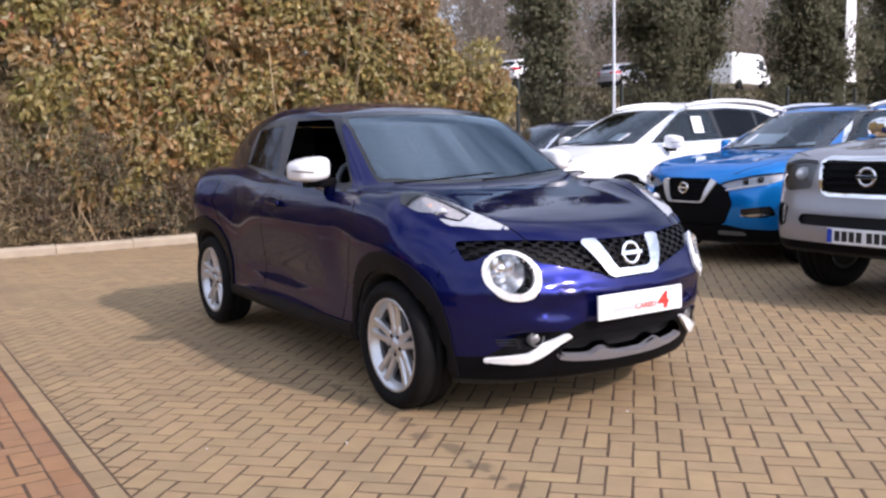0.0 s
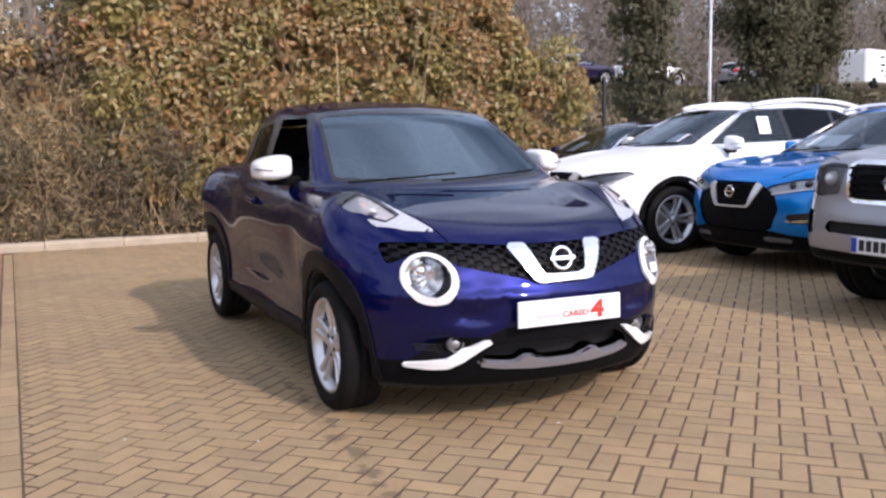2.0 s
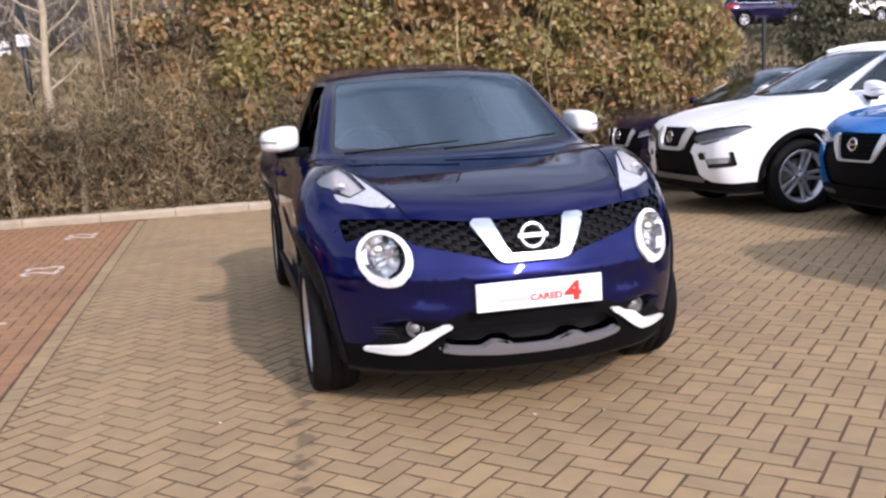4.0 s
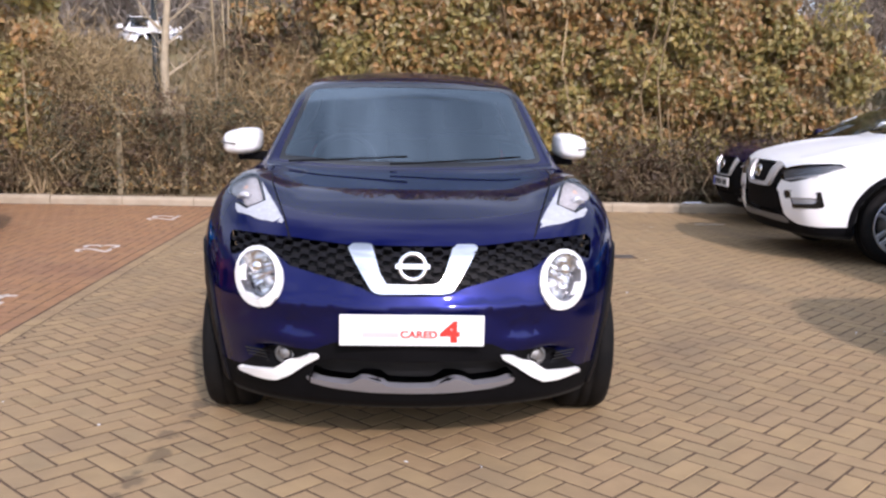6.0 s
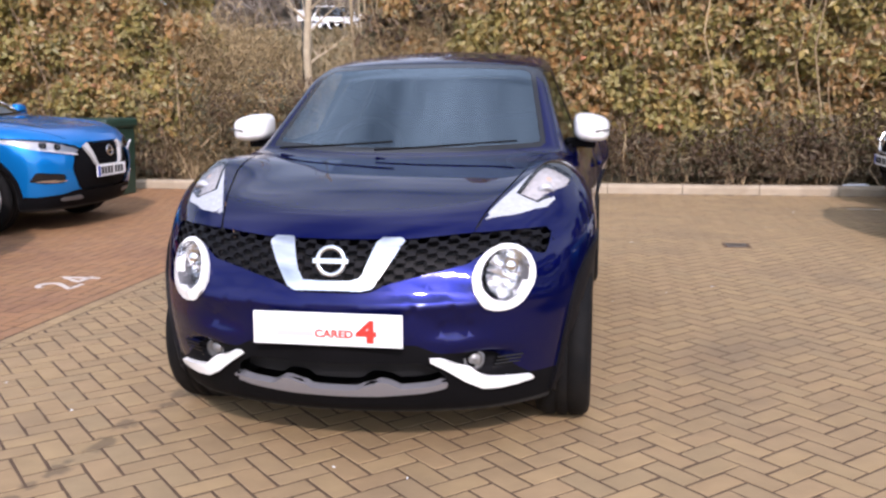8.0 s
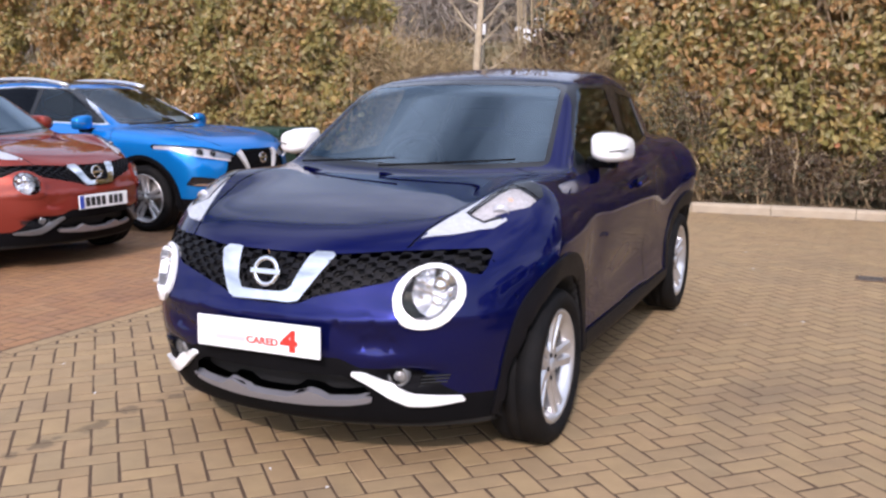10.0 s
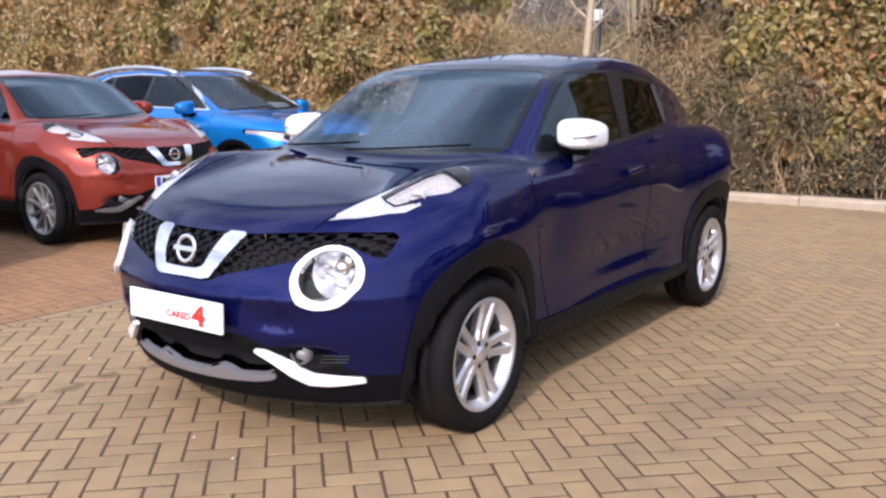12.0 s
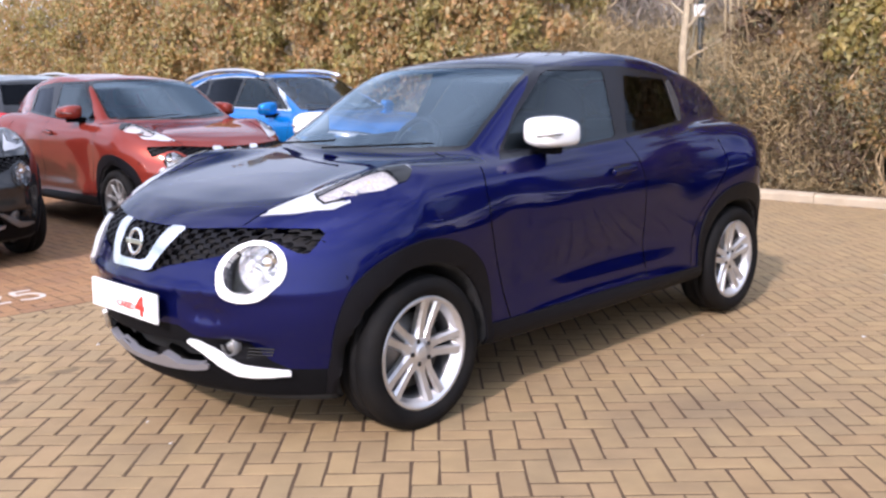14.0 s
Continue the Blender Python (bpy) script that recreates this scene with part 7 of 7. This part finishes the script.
sign_post = thing("sign_post", pose(-3.87, 9.32, float(bank_height(-3.87, 9.32))), "dark post with a small white plate on the bank", "post")
v, f = tube([(0, 0, -0.1), (0, 0, 2.7)], [0.052, 0.048], 10)
mesh_part("pole", v, f, M["post"], sign_post)
part("plate", box_bm((-0.09, -0.064, 2.00), (0.09, -0.052, 2.17), 0.004), M["plate"], sign_post)

stake = thing("tree_stake", pose(-3.42, 7.3, float(bank_height(-3.42, 7.3)) + 0.1), "weathered timber tree stake with a crossbar", "tree stake")
for x in (-0.43, 0.43):
    part("post", box_bm((x - 0.035, -0.035, -0.2), (x + 0.035, 0.035, 1.14), 0.008), M["wood"], stake)
part("crossbar", box_bm((-0.46, -0.055, 0.98), (0.46, -0.036, 1.06), 0.006), M["wood"], stake)

box = thing("grit_bin", pose(-5.6, 5.8, 0), "dark green plastic bin beside the blue car", "grit bin")
bm = box_bm((-0.45, -0.35, 0.0), (0.45, 0.35, 0.86), 0.03)
for v in bm.verts:
    k = 1 - 0.06 * (0.86 - v.co.z)
    v.co.x *= k
    v.co.y *= k
part("bin_body", bm, M["bin"], box)
part("lid", box_bm((-0.48, -0.38, 0.86), (0.48, 0.38, 0.98), 0.035), M["bin"], box)

drain = thing("drain_cover", pose(1.99, 2.92, 0.001), "small brown iron drain cover set in the paving", "drain cover")
part("frame", box_bm((-0.11, -0.11, -0.02), (0.11, 0.11, 0.003), 0.002), M["soil"], drain)
for k in range(6):
    part("grate_bar", box_bm((-0.085, -0.085 + 0.031 * k, 0.0), (0.085, -0.070 + 0.031 * k, 0.005)), M["brake"], drain)

rndp = random.Random(4)
bm = bmesh.new()
bmesh.ops.create_icosphere(bm, subdivisions=2, radius=0.09)
for v in bm.verts:
    v.co = Vector((v.co.x * 1.9, v.co.y * 0.8, max(-0.03, v.co.z * 0.45))) * (1 + rndp.uniform(-0.25, 0.25))
paper = part("crumpled_paper", bm, M["paper"])
paper.matrix_basis = pose(3.9, KERB_Y + 0.24, float(bank_height(3.9, KERB_Y + 0.24)) + 0.03)
tagged(paper, "crumpled white paper lying behind the kerb", "litter")


DIGITS = {
    "-": [(0.0, 0.15), (0.36, 0.15)],
    "2": [(0.02, 0.23), (0.05, 0.28), (0.10, 0.30), (0.15, 0.28), (0.175, 0.23), (0.16, 0.18), (0.02, 0.02), (0.18, 0.02)],
    "3": [(0.02, 0.27), (0.09, 0.30), (0.16, 0.28), (0.17, 0.21), (0.13, 0.165), (0.08, 0.16), (0.14, 0.15), (0.18, 0.10), (0.16, 0.03), (0.09, 0.005), (0.01, 0.03)],
    "4": [(0.145, 0.0), (0.145, 0.30), (0.01, 0.09), (0.19, 0.09)],
    "5": [(0.17, 0.295), (0.045, 0.295), (0.03, 0.175), (0.09, 0.195), (0.15, 0.17), (0.175, 0.10), (0.15, 0.03), (0.08, 0.005), (0.01, 0.03)]}


def bay_number(text, x, y, turn, seed):
    """A worn bay number brushed on the blocks: one ribbon of paint a figure."""
    nb = thing("bay_number", pose(x, y, 0.0, 0, 0, turn), "worn white painted number on the paving", "road marking", "bay numbers")
    rndb = random.Random(seed)
    for i, figure in enumerate(text):
        line = []
        for (ax, ay), (bx, by) in zip(DIGITS[figure], DIGITS[figure][1:]):
            for k in range(4):
                line.append((ax + (bx - ax) * k / 4, ay + (by - ay) * k / 4))
        line.append(DIGITS[figure][-1])
        v, f = [], []
        for k, (px, py) in enumerate(line):
            qx, qy = line[min(k + 1, len(line) - 1)]
            ox, oy = line[max(k - 1, 0)]
            d = Vector((qx - ox, qy - oy)).normalized()
            w = 0.019 * rndb.uniform(0.75, 1.15)
            for sgn in (-1, 1):
                v.append((px - 0.215 + 0.235 * i - sgn * d.y * w, py - 0.15 + sgn * d.x * w, 0.0022))
                v.append((v[-1][0], v[-1][1], -0.004))
            if k:
                o = 4 * k
                f += [(o - 4, o, o + 2, o - 2), (o - 4, o - 3, o + 1, o), (o - 2, o + 2, o + 3, o - 1)]
        mesh_part("figure", v, f, M["mark"], nb, smooth=False)


for text, y in (("22", 5.37), ("23", 3.05), ("24", 0.77), ("25", -1.50)):
    bay_number(text, -2.79, y, 90, int(text))
bay_number("-", 3.68, 5.45, 0, 9)


def far_van(x, y, turn, mat, label):
    z = float(bank_height(x, y))
    van = thing("van", pose(x, y, z, 0, 0, turn), label, "van", "far vehicles")
    bm = bmesh.new()
    prof = [(-2.6, 0.35), (-2.6, 0.95), (-2.3, 1.15), (-1.6, 2.15), (-1.3, 2.35), (2.5, 2.40), (2.6, 2.2), (2.6, 0.35)]
    a = [bm.verts.new((-0.95, p[0], p[1])) for p in prof]
    b = [bm.verts.new((0.95, p[0], p[1])) for p in prof]
    for i in range(len(prof)):
        j = (i + 1) % len(prof)
        bm.faces.new((a[i], b[i], b[j], a[j]))
    bm.faces.new(a)
    bm.faces.new(b[::-1])
    bmesh.ops.recalc_face_normals(bm, faces=bm.faces)
    bmesh.ops.bevel(bm, geom=list(bm.edges), offset=0.08, segments=2, affect="EDGES")
    part("body", bm, mat, van)
    for s in (-1, 1):
        part("cab_window", box_bm((s * 0.94 - 0.02, -1.6, 1.3), (s * 0.94 + 0.02, -0.9, 1.95), 0.03), M["gloss_black"], van)
        for yy in (-1.6, 1.6):
            v, f = lathe([(-0.11, 0.01), (-0.11, 0.30), (-0.08, 0.34), (0.08, 0.34), (0.11, 0.30), (0.11, 0.2), (0.09, 0.19), (0.09, 0.01)], 20)
            w = mesh_part("wheel", v, f, M["tyre"], van)
            w.matrix_basis = pose(s * 0.85, yy, 0.34)
    ws = part("windscreen", box_bm((-0.82, -0.02, -0.5), (0.82, 0.02, 0.5), 0.02), M["gloss_black"], van)
    ws.matrix_basis = pose(0, -1.98, 1.66, -35)
    return van


far_van(48.8, 37.0, 100, M["van_white"], "white van on the upper level beyond the trees")

# pale chips and specks scattered on the paving
rng = np.random.default_rng(31)
P = np.stack([rng.uniform(-2, 5, 60), rng.uniform(-4.5, 6.5, 60), np.full(60, 0.004)], 1)
V, F = leaf_cloud(P, rng.uniform(0.012, 0.03, 60), 33, droop=0.0)
V[:, 2] = 0.003 + 0.15 * np.abs(V[:, 2] - 0.004)
tagged(fast_mesh("paving_specks", V, F, M["paper"]), "pale leaf and paper specks on the paving", "litter", kind="stuff")


# ---- the paving blocks in front of the car, one by one ----
bv, bf = block_shape(BLOCK_L, BLOCK_W)
rngk = np.random.default_rng(14)
block_meshes = []
for _ in range(12):
    wob = rngk.normal(0, 0.0013, (4, 2))
    q = bv.copy()
    q[:, :2] += np.concatenate([wob, wob, wob + rngk.normal(0, 0.0007, (4, 2))])
    me = bpy.data.meshes.new("paving_block")
    me.from_pydata([tuple(v) for v in q.tolist()], [], [tuple(f) for f in bf.tolist()])
    me.materials.append(M["block_tan_one"])
    block_meshes.append(me)
rndk = random.Random(12)
for x, y, a in single:
    ob = new("paving_block", rndk.choice(block_meshes))
    ob.parent = paving
    ob.matrix_basis = pose(x, y, rndk.uniform(-0.0004, 0.0008), rndk.gauss(0, 0.1), rndk.gauss(0, 0.1), a + rndk.gauss(0, 0.35))
